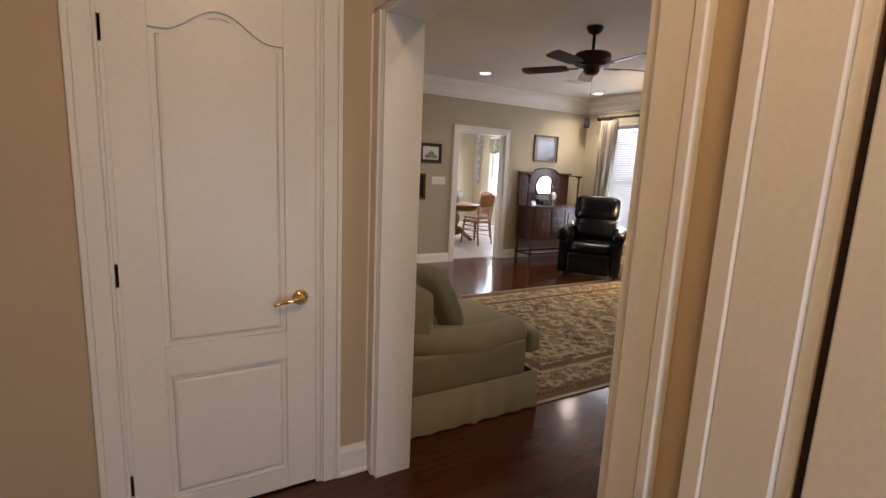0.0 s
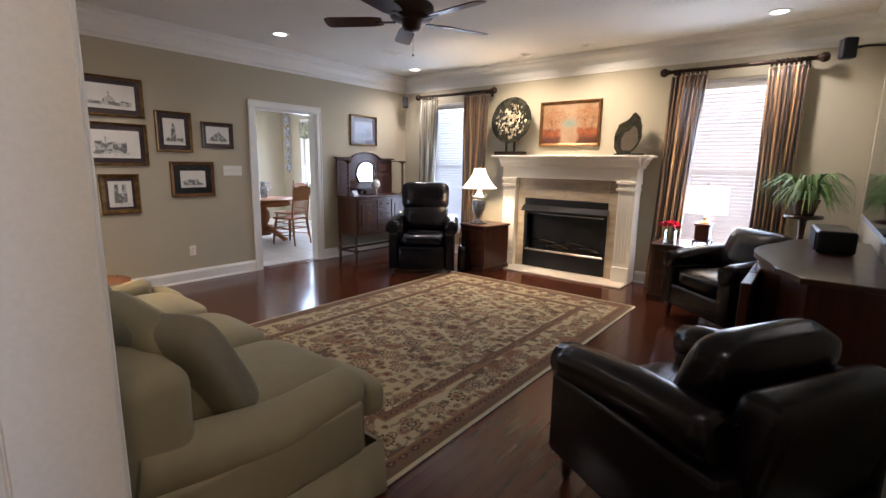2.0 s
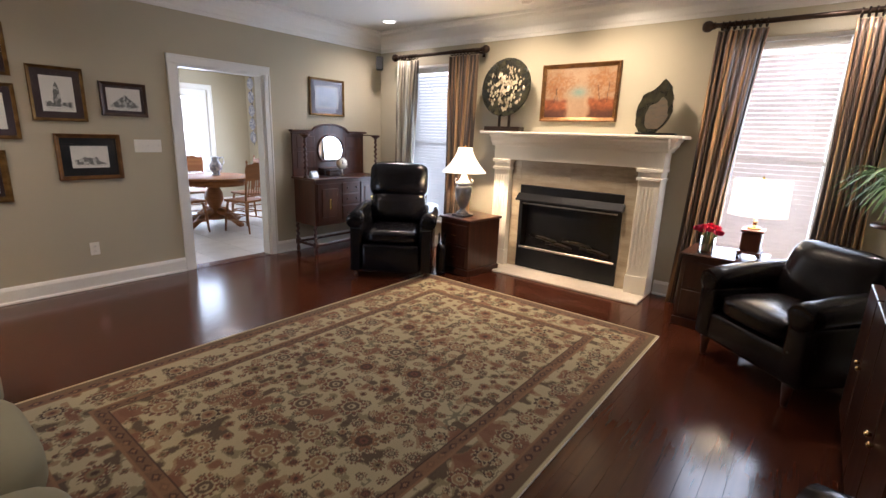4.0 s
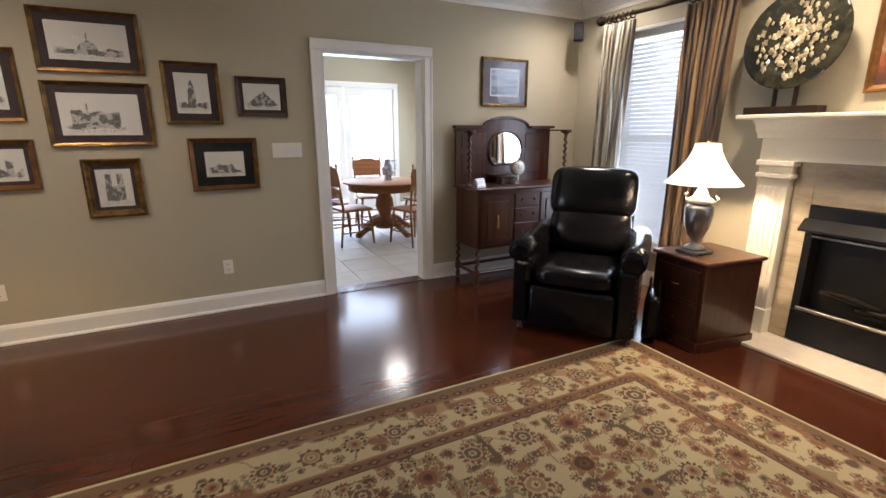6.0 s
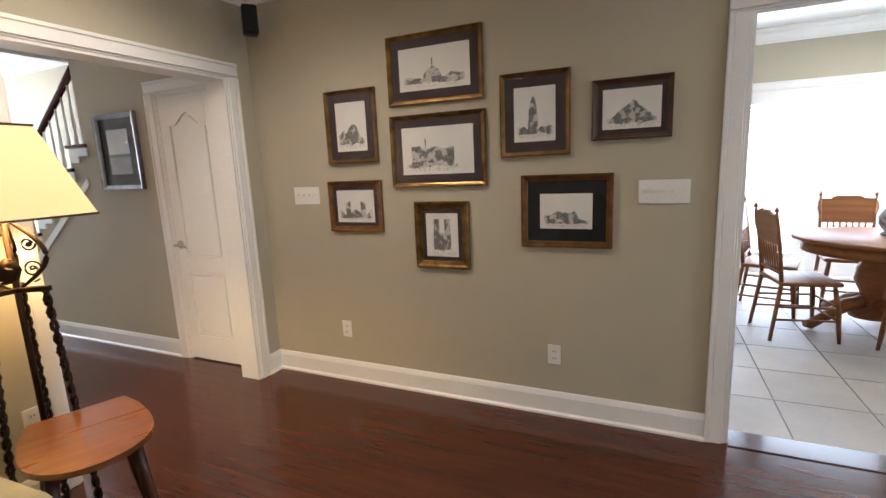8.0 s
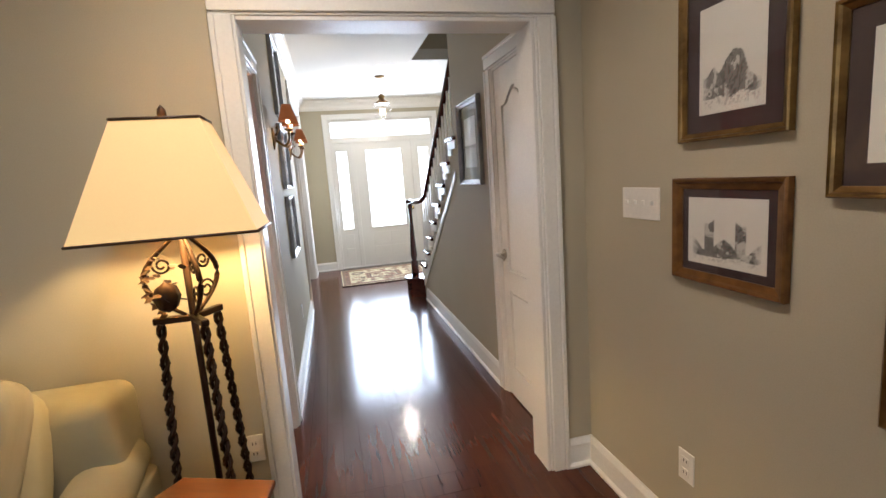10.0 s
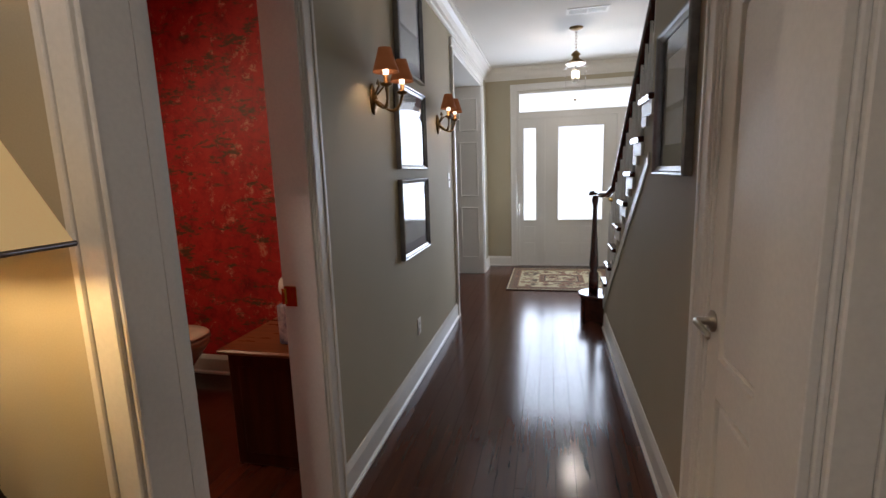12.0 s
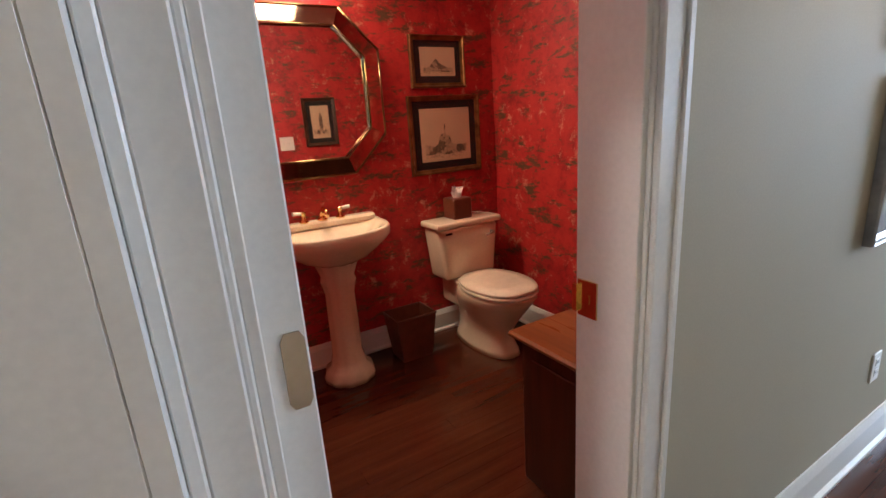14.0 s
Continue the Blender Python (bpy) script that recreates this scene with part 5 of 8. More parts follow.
for (a, b), groups, label in (((4.72, 6.02), ((4.76, 5.16, 8), (5.68, 6.00, 6)), "dark bronze curtain rod with ball finials over the corner window"),
                              ((1.12, 2.38), ((2.00, 2.35, 8), (1.17, 1.48, 8)), "dark bronze curtain rod with ball finials over the lamp window")):
    r = rod(a, b, label)
    for g0, g1, n in groups:
        for i in range(n):
            bm = bmesh.new()
            y = g0 + (g1 - g0) * (i + 0.5) / n
            k = 12
            ring = [(0.031 * math.cos(2 * math.pi * j / k), y + 0.004 * math.sin(j), 0.031 * math.sin(2 * math.pi * j / k) - 0.008) for j in range(k + 1)]
            tube(bm, ring, 0.006, 6)
            part("ring", bm, M["bronze"], r)


# ---- rug ----
def rug_paint(W, H):
    CREAM, OLIVE, RUST, DARK, TAN, GREEN = (np.array(c) for c in ((0.42, 0.345, 0.20), (0.19, 0.145, 0.070), (0.165, 0.055, 0.028), (0.050, 0.020, 0.012), (0.24, 0.125, 0.058), (0.095, 0.078, 0.042)))

    def paint(u, v):
        x, y = u * W, v * H
        e = np.minimum(np.minimum(x, W - x), np.minimum(y, H - y))
        c = np.ones(x.shape + (3,)) * CREAM
        c *= (0.93 + 0.14 * fractal(u, v, 12, 3, W / H))[..., None]

        def put(mask, col, k=1.0):
            c[mask] = c[mask] * (1 - k) + col * k

        field = e > 0.43
        border = (e > 0.125) & (e <= 0.365)
        # winding stems and little leaves
        n = fractal(u, v, 11, 31, W / H)
        m2 = value_noise(u, v, W / 0.062, H / 0.062, 33)
        put((np.abs(n - 0.5) < 0.013) & (field | border), GREEN, 0.75)
        put((m2 > 0.66) & (field | border), OLIVE, 0.8)
        put((m2 > 0.76) & (field | border), DARK, 0.75)
        m3 = value_noise(u, v, W / 0.075, H / 0.075, 35)
        put((m3 > 0.70) & (field | border), TAN, 0.7)
        put((m3 > 0.79) & (field | border), RUST, 0.7)
        rr = random.Random(8)

        def rosette(cx, cy, r, kind):
            i0, i1 = np.searchsorted(u[0] * W, [cx - r * 1.3, cx + r * 1.3])
            j0, j1 = np.searchsorted(v[:, 0] * H, [cy - r * 1.3, cy + r * 1.3])
            xs, ys = x[j0:j1, i0:i1] - cx, y[j0:j1, i0:i1] - cy
            if xs.size == 0:
                return
            sub = c[j0:j1, i0:i1]
            d, a = np.hypot(xs, ys) / r, np.arctan2(ys, xs)
            k = (8, 10, 12, 14)[kind % 4]
            pet = 0.86 + 0.14 * np.cos(k * a)
            out, inn, mid = ((RUST, TAN, CREAM), (TAN, RUST, DARK), (DARK, TAN, RUST), (RUST, OLIVE, DARK), (RUST, DARK, CREAM), (TAN, DARK, RUST))[kind % 6]
            for lim, col in ((1.12 * pet, CREAM), (pet, DARK), (0.92 * pet, out), (0.62, TAN if kind % 2 else CREAM), (0.52, inn), (0.26, mid), (0.12, DARK)):
                s = d < lim
                sub[s] = sub[s] * 0.15 + col * 0.85
            s = (d > 0.62) & (d < 0.9 * pet) & (np.cos(k * a) < -0.5)
            sub[s] = CREAM

        def scatter(test, step, r0, r1, sd):
            q = random.Random(sd)
            ny, nx = int(H / step) + 1, int(W / step) + 1
            for j in range(ny):
                for i in range(nx):
                    cx, cy = (i + 0.5 * (j % 2) + q.uniform(-0.12, 0.12)) * step, (j + q.uniform(-0.12, 0.12)) * step
                    r = q.uniform(r0, r1)
                    ee = min(cx, W - cx, cy, H - cy)
                    if test(ee, r):
                        rosette(cx, cy, r, q.randrange(12))

        scatter(lambda q, r: q > 0.43 + r * 0.7, 0.098, 0.024, 0.042, 1)
        scatter(lambda q, r: q > 0.43 + r, 0.255, 0.058, 0.088, 2)
        scatter(lambda q, r: 0.145 + r * 0.6 < q < 0.345 - r * 0.6, 0.085, 0.018, 0.030, 4)
        # large rosettes along the border
        for s in np.arange(0.245, W - 0.2, 0.20):
            for yy in (0.245, H - 0.245):
                rosette(s, yy, 0.062, int(s * 10))
        for s in np.arange(0.45, H - 0.4, 0.20):
            for xx in (0.245, W - 0.245):
                rosette(xx, s, 0.062, int(s * 10) + 1)
        # guard bands with little diamonds
        along = np.where(np.minimum(x, W - x) < np.minimum(y, H - y), y, x)
        for a, b in ((0.055, 0.115), (0.375, 0.43)):
            g = (e > a) & (e <= b)
            c[g] = RUST * 0.55 + OLIVE * 0.35
            q = np.abs(((along / 0.085) % 1) - 0.5) * 2 + np.abs((e - (a + b) / 2) / ((b - a) / 2))
            put(g & (q < 0.80), DARK * 1.3)
            put(g & (q < 0.38), TAN)
            put(g & (m2 > 0.75), TAN, 0.6)
        for a, b, col in ((0.115, 0.125, TAN), (0.365, 0.375, TAN), (0.43, 0.442, DARK), (0.015, 0.055, RUST * 0.3 + OLIVE * 0.5), (0.0, 0.015, CREAM * 1.25)):
            c[(e >= a) & (e < b)] = col
        return c * 1.0
    return paint


RX0, RX1, RY0, RY1 = 2.43, 5.94, 2.25, 4.61
rug = thing("area_rug", pose((RX0 + RX1) / 2, (RY0 + RY1) / 2, 0), "cream oriental area rug with rust floral borders on the wood floor", "rug")
me = picture_sheet(RX1 - RX0, RY1 - RY0, 0.0068, rug_paint(RX1 - RX0, RY1 - RY0))
me.materials.append(M["rug"])
ob = new("woven_face", me)
ob.parent = rug
ob.matrix_basis = pose(0, 0, 0.0125, -90)
part("backing", B((-(RX1 - RX0) / 2 - 0.003, (RX1 - RX0) / 2 + 0.003, -(RY1 - RY0) / 2 - 0.003, (RY1 - RY0) / 2 + 0.003, 0.001, 0.011), bevel=0.003), M["white"], rug, "cream bound edge")


# ---- seats ----
def sofa():
    d = thing("sofa", facing(1.97, 3.455, 1, 0), "olive green three-seat sofa with rolled arms and a skirt", "sofa")
    S = M["sofa"]
    part("base", B((-1.14, 1.14, -0.44, 0.52, 0.20, 0.33), bevel=0.02), S, d)
    # skirt with corner pleats
    bm = bmesh.new()
    for a, b, out in (((-1.20, -0.50), (1.20, -0.50), (0, -1)), ((-1.20, 0.52), (-1.20, -0.50), (-1, 0)), ((1.20, -0.50), (1.20, 0.52), (1, 0))):
        n = 40
        lo, hi, hi2 = [], [], []
        for i in range(n + 1):
            t = i / n
            px, py = a[0] + (b[0] - a[0]) * t, a[1] + (b[1] - a[1]) * t
            w = 0.006 * math.sin(t * 40) + 0.012 * math.exp(-((t - 0.5) / 0.02) ** 2)
            lo.append(bm.verts.new((px + out[0] * (0.018 + w), py + out[1] * (0.018 + w), 0.012)))
            hi.append(bm.verts.new((px, py, 0.235)))
            hi2.append(bm.verts.new((px - out[0] * 0.02, py - out[1] * 0.02, 0.235)))
        for i in range(n):
            bm.faces.new((lo[i], lo[i + 1], hi[i + 1], hi[i])).smooth = True
            bm.faces.new((hi[i], hi[i + 1], hi2[i + 1], hi2[i]))
    part("skirt", bm, S, d, "olive skirt hanging to the floor")
    bm = bmesh.new()
    rounded(bm, -1.16, 1.16, 0.27, 0.54, 0.22, 0.80, 0.06)
    part("back", bm, S, d)
    for s in (-1, 1):
        bm = bmesh.new()
        x0, x1 = sorted((s * 0.995, s * 1.195))
        rounded(bm, x0, x1, -0.40, 0.50, 0.22, 0.46, 0.03)
        # roll, high at the back and scooping to the front
        pts, rr = [], []
        for i in range(15):
            t = i / 14
            y = 0.46 - 0.84 * t
            z = 0.54 - 0.09 * math.sin(min(1, t * 1.25) * math.pi / 2) + 0.04 * max(0, (t - 0.6) / 0.4) ** 1.0
            pts.append((s * 1.09, y, z - 0.02))
            rr.append(0.096 + 0.012 * math.sin(t * math.pi))
        pts.append((s * 1.09, -0.405, pts[-1][2] - 0.01))
        rr.append(0.085)
        tube(bm, pts, rr, 20)
        part("arm", bm, S, d)
        bm = bmesh.new()
        lathe(bm, [(0.0, 0.0), (0.06, 0.004), (0.085, 0.0), (0.092, -0.012), (0.09, -0.02)], 20, m=Matrix.Translation((s * 1.09, -0.408, pts[-1][2])) @ Matrix.Rotation(radians(90), 4, "X"))
        box(bm, s * 1.09 - 0.085, s * 1.09 + 0.085, -0.415, -0.40, 0.22, pts[-1][2] - 0.03, 0.01)
        part("arm_front", bm, S, d)
    for i in range(3):
        bm = bmesh.new()
        x = -0.665 + i * 0.665
        cushion(bm, 0.655, 0.84, 0.20, pose(x, -0.135, 0.415), 0.22, 10, i)
        seat = part("seat_cushion", bm, S, d)
        ext = -1 if i == 0 else (1 if i == 2 else 0)
        if ext:
            bm = bmesh.new()
            cushion(bm, 0.42, 0.125, 0.17, pose(ext * 0.965, -0.492, 0.412), 0.1, 6, i + 5)
            part("cushion_lip", bm, S, seat)
        bm = bmesh.new()
        cushion(bm, 0.655, 0.46, 0.20, pose(x, 0.225, 0.665, 74, 0, 0), 0.35, 10, i + 9)
        part("back_cushion", bm, S, d)


sofa()
bpy.data.objects["sofa"].scale = (1.005, 0.92, 1.0)


def throw_pillow(m, seed, label):
    d = thing("throw_pillow", m, label, "pillow", "sofa pillows")
    bm = bmesh.new()
    cushion(bm, 0.47, 0.47, 0.18, None, 0.20, 12, seed)
    part("cover", bm, M["pillow"], d)
    bm = bmesh.new()
    k = 0.219
    loop = []
    for i in range(41):
        a = 2 * math.pi * i / 40
        q = (abs(math.cos(a)) ** 5 + abs(math.sin(a)) ** 5) ** (-1 / 5)
        loop.append((k * q * math.cos(a), k * q * math.sin(a), 0.0))
    tube(bm, loop, 0.006, 6)
    part("piping", bm, M["pillow"], d)


throw_pillow(look((1.80, 2.62, 0.66), (2.9, 3.15, 1.30)) @ pose(0, 0, 0, 0, 0, 6), 2, "taupe throw pillow with piped edges on the sofa arm end")
throw_pillow(look((1.81, 4.20, 0.72), (2.9, 3.95, 1.25)), 6, "taupe throw pillow with piped edges beneath the floor lamp")


def club_chair(m, label, width=0.92, depth=0.98, leather=None):
    L = leather or M["brown"]
    d = thing("armchair", m, label, "armchair", "leather armchairs")
    hw = width / 2
    bm = bmesh.new()
    rounded(bm, -hw + 0.05, hw - 0.05, -depth / 2 + 0.07, depth / 2 - 0.04, 0.14, 0.34, 0.03)
    part("base", bm, L, d)
    for s in (-1, 1):
        bm = bmesh.new()
        x0, x1 = sorted((s * (hw - 0.16), s * (hw - 0.01)))
        rounded(bm, x0, x1, -depth / 2 + 0.06, depth / 2 - 0.05, 0.14, 0.52, 0.03)
        pts = [(s * (hw - 0.085), depth / 2 - 0.10 - (depth - 0.16) * t, 0.605 - 0.055 * t + 0.02 * math.sin(t * math.pi)) for t in [i / 10 for i in range(11)]]
        tube(bm, pts, [0.078] + [0.088] * 9 + [0.080], 20)
        part("arm", bm, L, d)
        bm = bmesh.new()
        lathe(bm, [(0, 0.006), (0.04, 0.008), (0.074, 0.003), (0.080, -0.01)], 20, m=Matrix.Translation((s * (hw - 0.085), -depth / 2 + 0.058, 0.552)) @ Matrix.Rotation(radians(90), 4, "X"))
        part("arm_scroll", bm, L, d)
    bm = bmesh.new()
    g = rounded(bm, -hw + 0.12, hw - 0.12, -0.08, 0.08, 0, 0.49, 0.05)
    bmesh.ops.transform(bm, matrix=pose(0, depth / 2 - 0.14, 0.28, -12), verts=[v for v in g if v.is_valid])
    part("back", bm, L, d)
    bm = bmesh.new()
    cushion(bm, width - 0.32, depth - 0.30, 0.19, pose(0, -0.085, 0.415), 0.25, 10, 3)
    part("seat_cushion", bm, L, d)
    bm = bmesh.new()
    cushion(bm, width - 0.26, 0.46, 0.24, pose(0, depth / 2 - 0.29, 0.65, 70, 0, 0), 0.42, 12, 7)
    part("back_cushion", bm, L, d)
    for sx in (-1, 1):
        for sy in (-1, 1):
            bm = bmesh.new()
            lathe(bm, [(0.014, 0), (0.02, 0.02), (0.026, 0.09), (0.034, 0.15)], 12, (sx * (hw - 0.10), sy * (depth / 2 - 0.10), 0.0))
            part("leg", bm, M["mahog"], d)


club_chair(facing(3.14, 1.20, 0.50, 0.87), "dark brown leather club armchair with rolled arms beside the rug", 0.88, 0.92)
club_chair(facing(5.90, 1.44, -0.74, 0.67), "dark brown leather club armchair with rolled arms beside the end table", 0.88, 0.92)


def recliner():
    L = M["leather"]
    d = thing("recliner", facing(5.92, 5.08, -0.80, -0.60), "black leather recliner with a tall cushioned back and rolled arms", "armchair")
    bm = bmesh.new()
    rounded(bm, -0.26, 0.26, -0.46, 0.34, 0.10, 0.34, 0.03)
    part("base", bm, L, d)
    bm = bmesh.new()
    rounded(bm, -0.265, 0.265, -0.475, -0.40, 0.06, 0.36, 0.03)
    part("footrest", bm, L, d)
    bm = bmesh.new()
    cushion(bm, 0.53, 0.60, 0.17, pose(0, -0.17, 0.43), 0.25, 10, 2)
    part("seat_cushion", bm, L, d)
    for k, (z, zz, w, dp) in enumerate(((0.66, 0.36, 0.56, 0.22), (0.95, 0.40, 0.60, 0.26))):
        bm = bmesh.new()
        cushion(bm, w, zz, dp, pose(0, 0.20 + k * 0.07, z, 76, 0, 0), 0.35, 12, k + 4)
        part("back_cushion", bm, L, d)
    bm = bmesh.new()
    g = rounded(bm, -0.285, 0.285, -0.06, 0.06, 0, 0.86, 0.05)
    bmesh.ops.transform(bm, matrix=pose(0, 0.27, 0.25, -13), verts=[v for v in g if v.is_valid])
    part("back", bm, L, d)
    for s in (-1, 1):
        bm = bmesh.new()
        x0, x1 = sorted((s * 0.265, s * 0.385))
        rounded(bm, x0, x1, -0.43, 0.36, 0.06, 0.56, 0.03)
        tube(bm, [(s * 0.345, 0.34, 0.63), (s * 0.345, 0.1, 0.625), (s * 0.345, -0.2, 0.60), (s * 0.345, -0.42, 0.585)], [0.07, 0.078, 0.080, 0.078], 20)
        part("arm", bm, L, d)
        bm = bmesh.new()
        lathe(bm, [(0, 0.008), (0.05, 0.01), (0.070, 0.004), (0.076, -0.01)], 20, m=Matrix.Translation((s * 0.345, -0.425, 0.585)) @ Matrix.Rotation(radians(90), 4, "X"))
        box(bm, s * 0.33 - 0.05, s * 0.33 + 0.05, -0.445, -0.42, 0.06, 0.52, 0.012)
        part("arm_front", bm, L, d)
        for j in range(9):
            bm = bmesh.new()
            bmesh.ops.create_icosphere(bm, subdivisions=1, radius=0.0055, matrix=Matrix.Translation((s * 0.33 + s * 0.045, -0.446, 0.15 + j * 0.042)))
            part("nailhead", bm, M["bronze"], d)
        for y in (-0.40, 0.34):
            bm = bmesh.new()
            tube(bm, [(s * 0.33, y, 0.13), (s * 0.335, y - 0.015, 0.07), (s * 0.33, y - 0.005, 0.02), (s * 0.33, y - 0.012, 0.0)], [0.034, 0.028, 0.020, 0.026], 12)
            part("leg", bm, M["mahog"], d)


recliner()
bpy.data.objects["recliner"].scale = (1.1, 1.0, 1.0)


def bag():
    d = thing("bag", pose(6.10, 4.56, 0, 0, 0, 35), "soft upright black leather bag on the floor beside the recliner", "bag")
    bm = bmesh.new()
    rounded(bm, -0.13, 0.13, -0.055, 0.055, 0.0, 0.34, 0.045, seed=4)
    part("body", bm, M["leather"], d)
    for y in (-0.04, 0.04):
        bm = bmesh.new()
        n = 14
        for i in range(n):
            a0, a1 = math.pi * i / n, math.pi * (i + 1) / n
            p, q = Vector((0.075 * math.cos(a0), y * 0.8, 0.33 + 0.11 * math.sin(a0))), Vector((0.075 * math.cos(a1), y * 0.8, 0.33 + 0.11 * math.sin(a1)))
            h = (q - p).normalized()
            m = Matrix.Translation((p + q) / 2) @ h.to_track_quat("Z", "Y").to_matrix().to_4x4()
            bmesh.ops.create_cone(bm, cap_ends=True, segments=8, radius1=0.007, radius2=0.007, depth=(q - p).length + 0.003, matrix=m)
        part("handle", bm, M["leather"], d)


bag()


# ---- sideboard ----
def barley(bm, x, y, z0, z1, r=0.014, turns=6):
    n, k = turns * 8, 10
    rings = []
    for i in range(n + 1):
        t = i / n
        z = z0 + (z1 - z0) * t
        a0 = t * turns * 2 * math.pi
        ends = min(1, t * 8, (1 - t) * 8)
        cx, cy = math.cos(a0) * r * 0.45 * ends, math.sin(a0) * r * 0.45 * ends
        rings.append([bm.verts.new((x + cx + r * math.cos(2 * math.pi * j / k), y + cy + r * math.sin(2 * math.pi * j / k), z)) for j in range(k)])
    for a, b in zip(rings, rings[1:]):
        for j in range(k):
            bm.faces.new((a[j], a[(j + 1) % k], b[(j + 1) % k], b[j])).smooth = True
    bm.faces.new(rings[0][::-1])
    bm.faces.new(rings[-1])


def sideboard():
    W = M["mahog"]
    d = thing("sideboard", pose(6.10, 6.47, 0), "dark mahogany sideboard with an arched mirror back and twist posts", "sideboard")
    w, wb = 0.585, 0.56
    part("body", B((-wb + 0.02, wb - 0.02, -0.42, -0.01, 0.36, 0.90), bevel=0.006), W, d)
    part("worktop", B((-wb - 0.01, wb + 0.01, -0.45, -0.0, 0.90, 0.925), bevel=0.007), W, d)
    for x0, x1, z0, z1, kind in ((-0.51, -0.16, 0.40, 0.86, "cabinet_door"), (-0.14, 0.14, 0.74, 0.86, "drawer"), (-0.14, 0.14, 0.60, 0.72, "drawer"), (-0.14, 0.14, 0.40, 0.58, "drawer"), (0.16, 0.51, 0.40, 0.86, "cabinet_door")):
        leaf = part(kind, B((x0, x1, -0.432, -0.42, z0, z1), bevel=0.004), W, d)
        if kind == "cabinet_door":
            part("raised_panel", B((x0 + 0.06, x1 - 0.06, -0.440, -0.432, z0 + 0.06, z1 - 0.06), bevel=0.006), W, leaf)
            part("pull", B(((x0 + x1) / 2 - 0.012, (x0 + x1) / 2 + 0.012, -0.448, -0.440, z0 + 0.15, z0 + 0.27), bevel=0.003), M["brass"], leaf, "worn brass drop pull")
        else:
            for s in (-0.07, 0.07):
                bm = bmesh.new()
                lathe(bm, [(0.006, 0), (0.006, 0.012), (0.013, 0.018), (0.0, 0.024)], 12, m=Matrix.Translation(((x0 + x1) / 2 + s, -0.432, (z0 + z1) / 2)) @ Matrix.Rotation(radians(90), 4, "X"))
                part("knob", bm, M["bronze"], leaf)
    for x in (-wb + 0.03, wb - 0.03):
        for y in (-0.40, -0.04):
            bm = bmesh.new()
            barley(bm, x, y, 0.16, 0.36, 0.018, 3)
            box(bm, x - 0.022, x + 0.022, y - 0.022, y + 0.022, 0.09, 0.16, 0.003)
            lathe(bm, [(0.012, 0), (0.024, 0.02), (0.024, 0.05), (0.014, 0.085), (0.02, 0.09)], 12, (x, y, 0))
            part("leg", bm, W, d)
    part("stretcher", B((-wb + 0.05, wb - 0.05, -0.41, -0.39, 0.105, 0.135), (-wb + 0.05, wb - 0.05, -0.05, -0.03, 0.105, 0.135), (-wb + 0.02, -wb + 0.04, -0.38, -0.06, 0.105, 0.135), (wb - 0.04, wb - 0.02, -0.38, -0.06, 0.105, 0.135), bevel=0.004), W, d)
    # mirror back with an arched top
    n = 20
    top = [(0.27 * math.cos(math.pi * i / n), 1.46 + 0.085 * math.sin(math.pi * i / n)) for i in range(n + 1)]
    bm = bmesh.new()
    prism(bm, [(-w + 0.03, 0.925), (w - 0.03, 0.925), (w - 0.03, 1.455), (0.30, 1.455)] + top + [(-0.30, 1.455), (-w + 0.03, 1.455)], 0.01, 0.035, FLIP)
    back = part("mirror_back", bm, W, d)
    bm = bmesh.new()
    tube(bm, [(-w + 0.01, -0.045, 1.462), (-0.31, -0.045, 1.462)] + [(-x, -0.045, z + 0.004) for x, z in top] + [(0.31, -0.045, 1.462), (w - 0.01, -0.045, 1.462)], 0.014, 8)
    box(bm, -w + 0.0, -0.28, -0.075, -0.01, 1.45, 1.475, 0.004)
    box(bm, 0.28, w - 0.0, -0.075, -0.01, 1.45, 1.475, 0.004)
    part("cornice", bm, W, back)
    lo = radians(-46)
    ov = [(0.20 * math.cos(lo + (math.pi - 2 * lo) * i / 34), 1.235 + 0.185 * math.sin(lo + (math.pi - 2 * lo) * i / 34)) for i in range(35)]
    bm = bmesh.new()
    tube(bm, [(x, -0.042, z) for x, z in ov + ov[:1]], 0.013, 8)
    part("mirror_frame", bm, W, back)
    bm = bmesh.new()
    prism(bm, ov, 0.036, 0.040, FLIP)
    part("mirror_glass", bm, M["mirror"], back, "arched bevelled mirror glass with a straight foot")
    for s in (-1, 1):
        part("side_panel", B(*[(min(s * 0.24, s * 0.50), max(s * 0.24, s * 0.50), -0.042, -0.034, a, b) for a, b in ((1.02, 1.22), (1.26, 1.40))], bevel=0.004), W, back)
        bm = bmesh.new()
        barley(bm, s * (w - 0.03), -0.28, 0.96, 1.38, 0.016, 7)
        lathe(bm, [(0.03, 0), (0.03, 0.012), (0.016, 0.035)], 14, (s * (w - 0.03), -0.28, 0.925))
        lathe(bm, [(0.016, 0), (0.034, 0.025), (0.055, 0.03), (0.055, 0.045), (0, 0.045)], 16, (s * (w - 0.03), -0.28, 1.38))
        box(bm, s * (w - 0.03) - 0.03, s * (w - 0.03) + 0.03, -0.33, -0.036, 1.425, 1.437, 0.003)
        part("twist_post", bm, W, d)
    part("mirror_shelf", B((-0.20, 0.20, -0.16, -0.035, 1.0, 1.015), bevel=0.004), W, back)


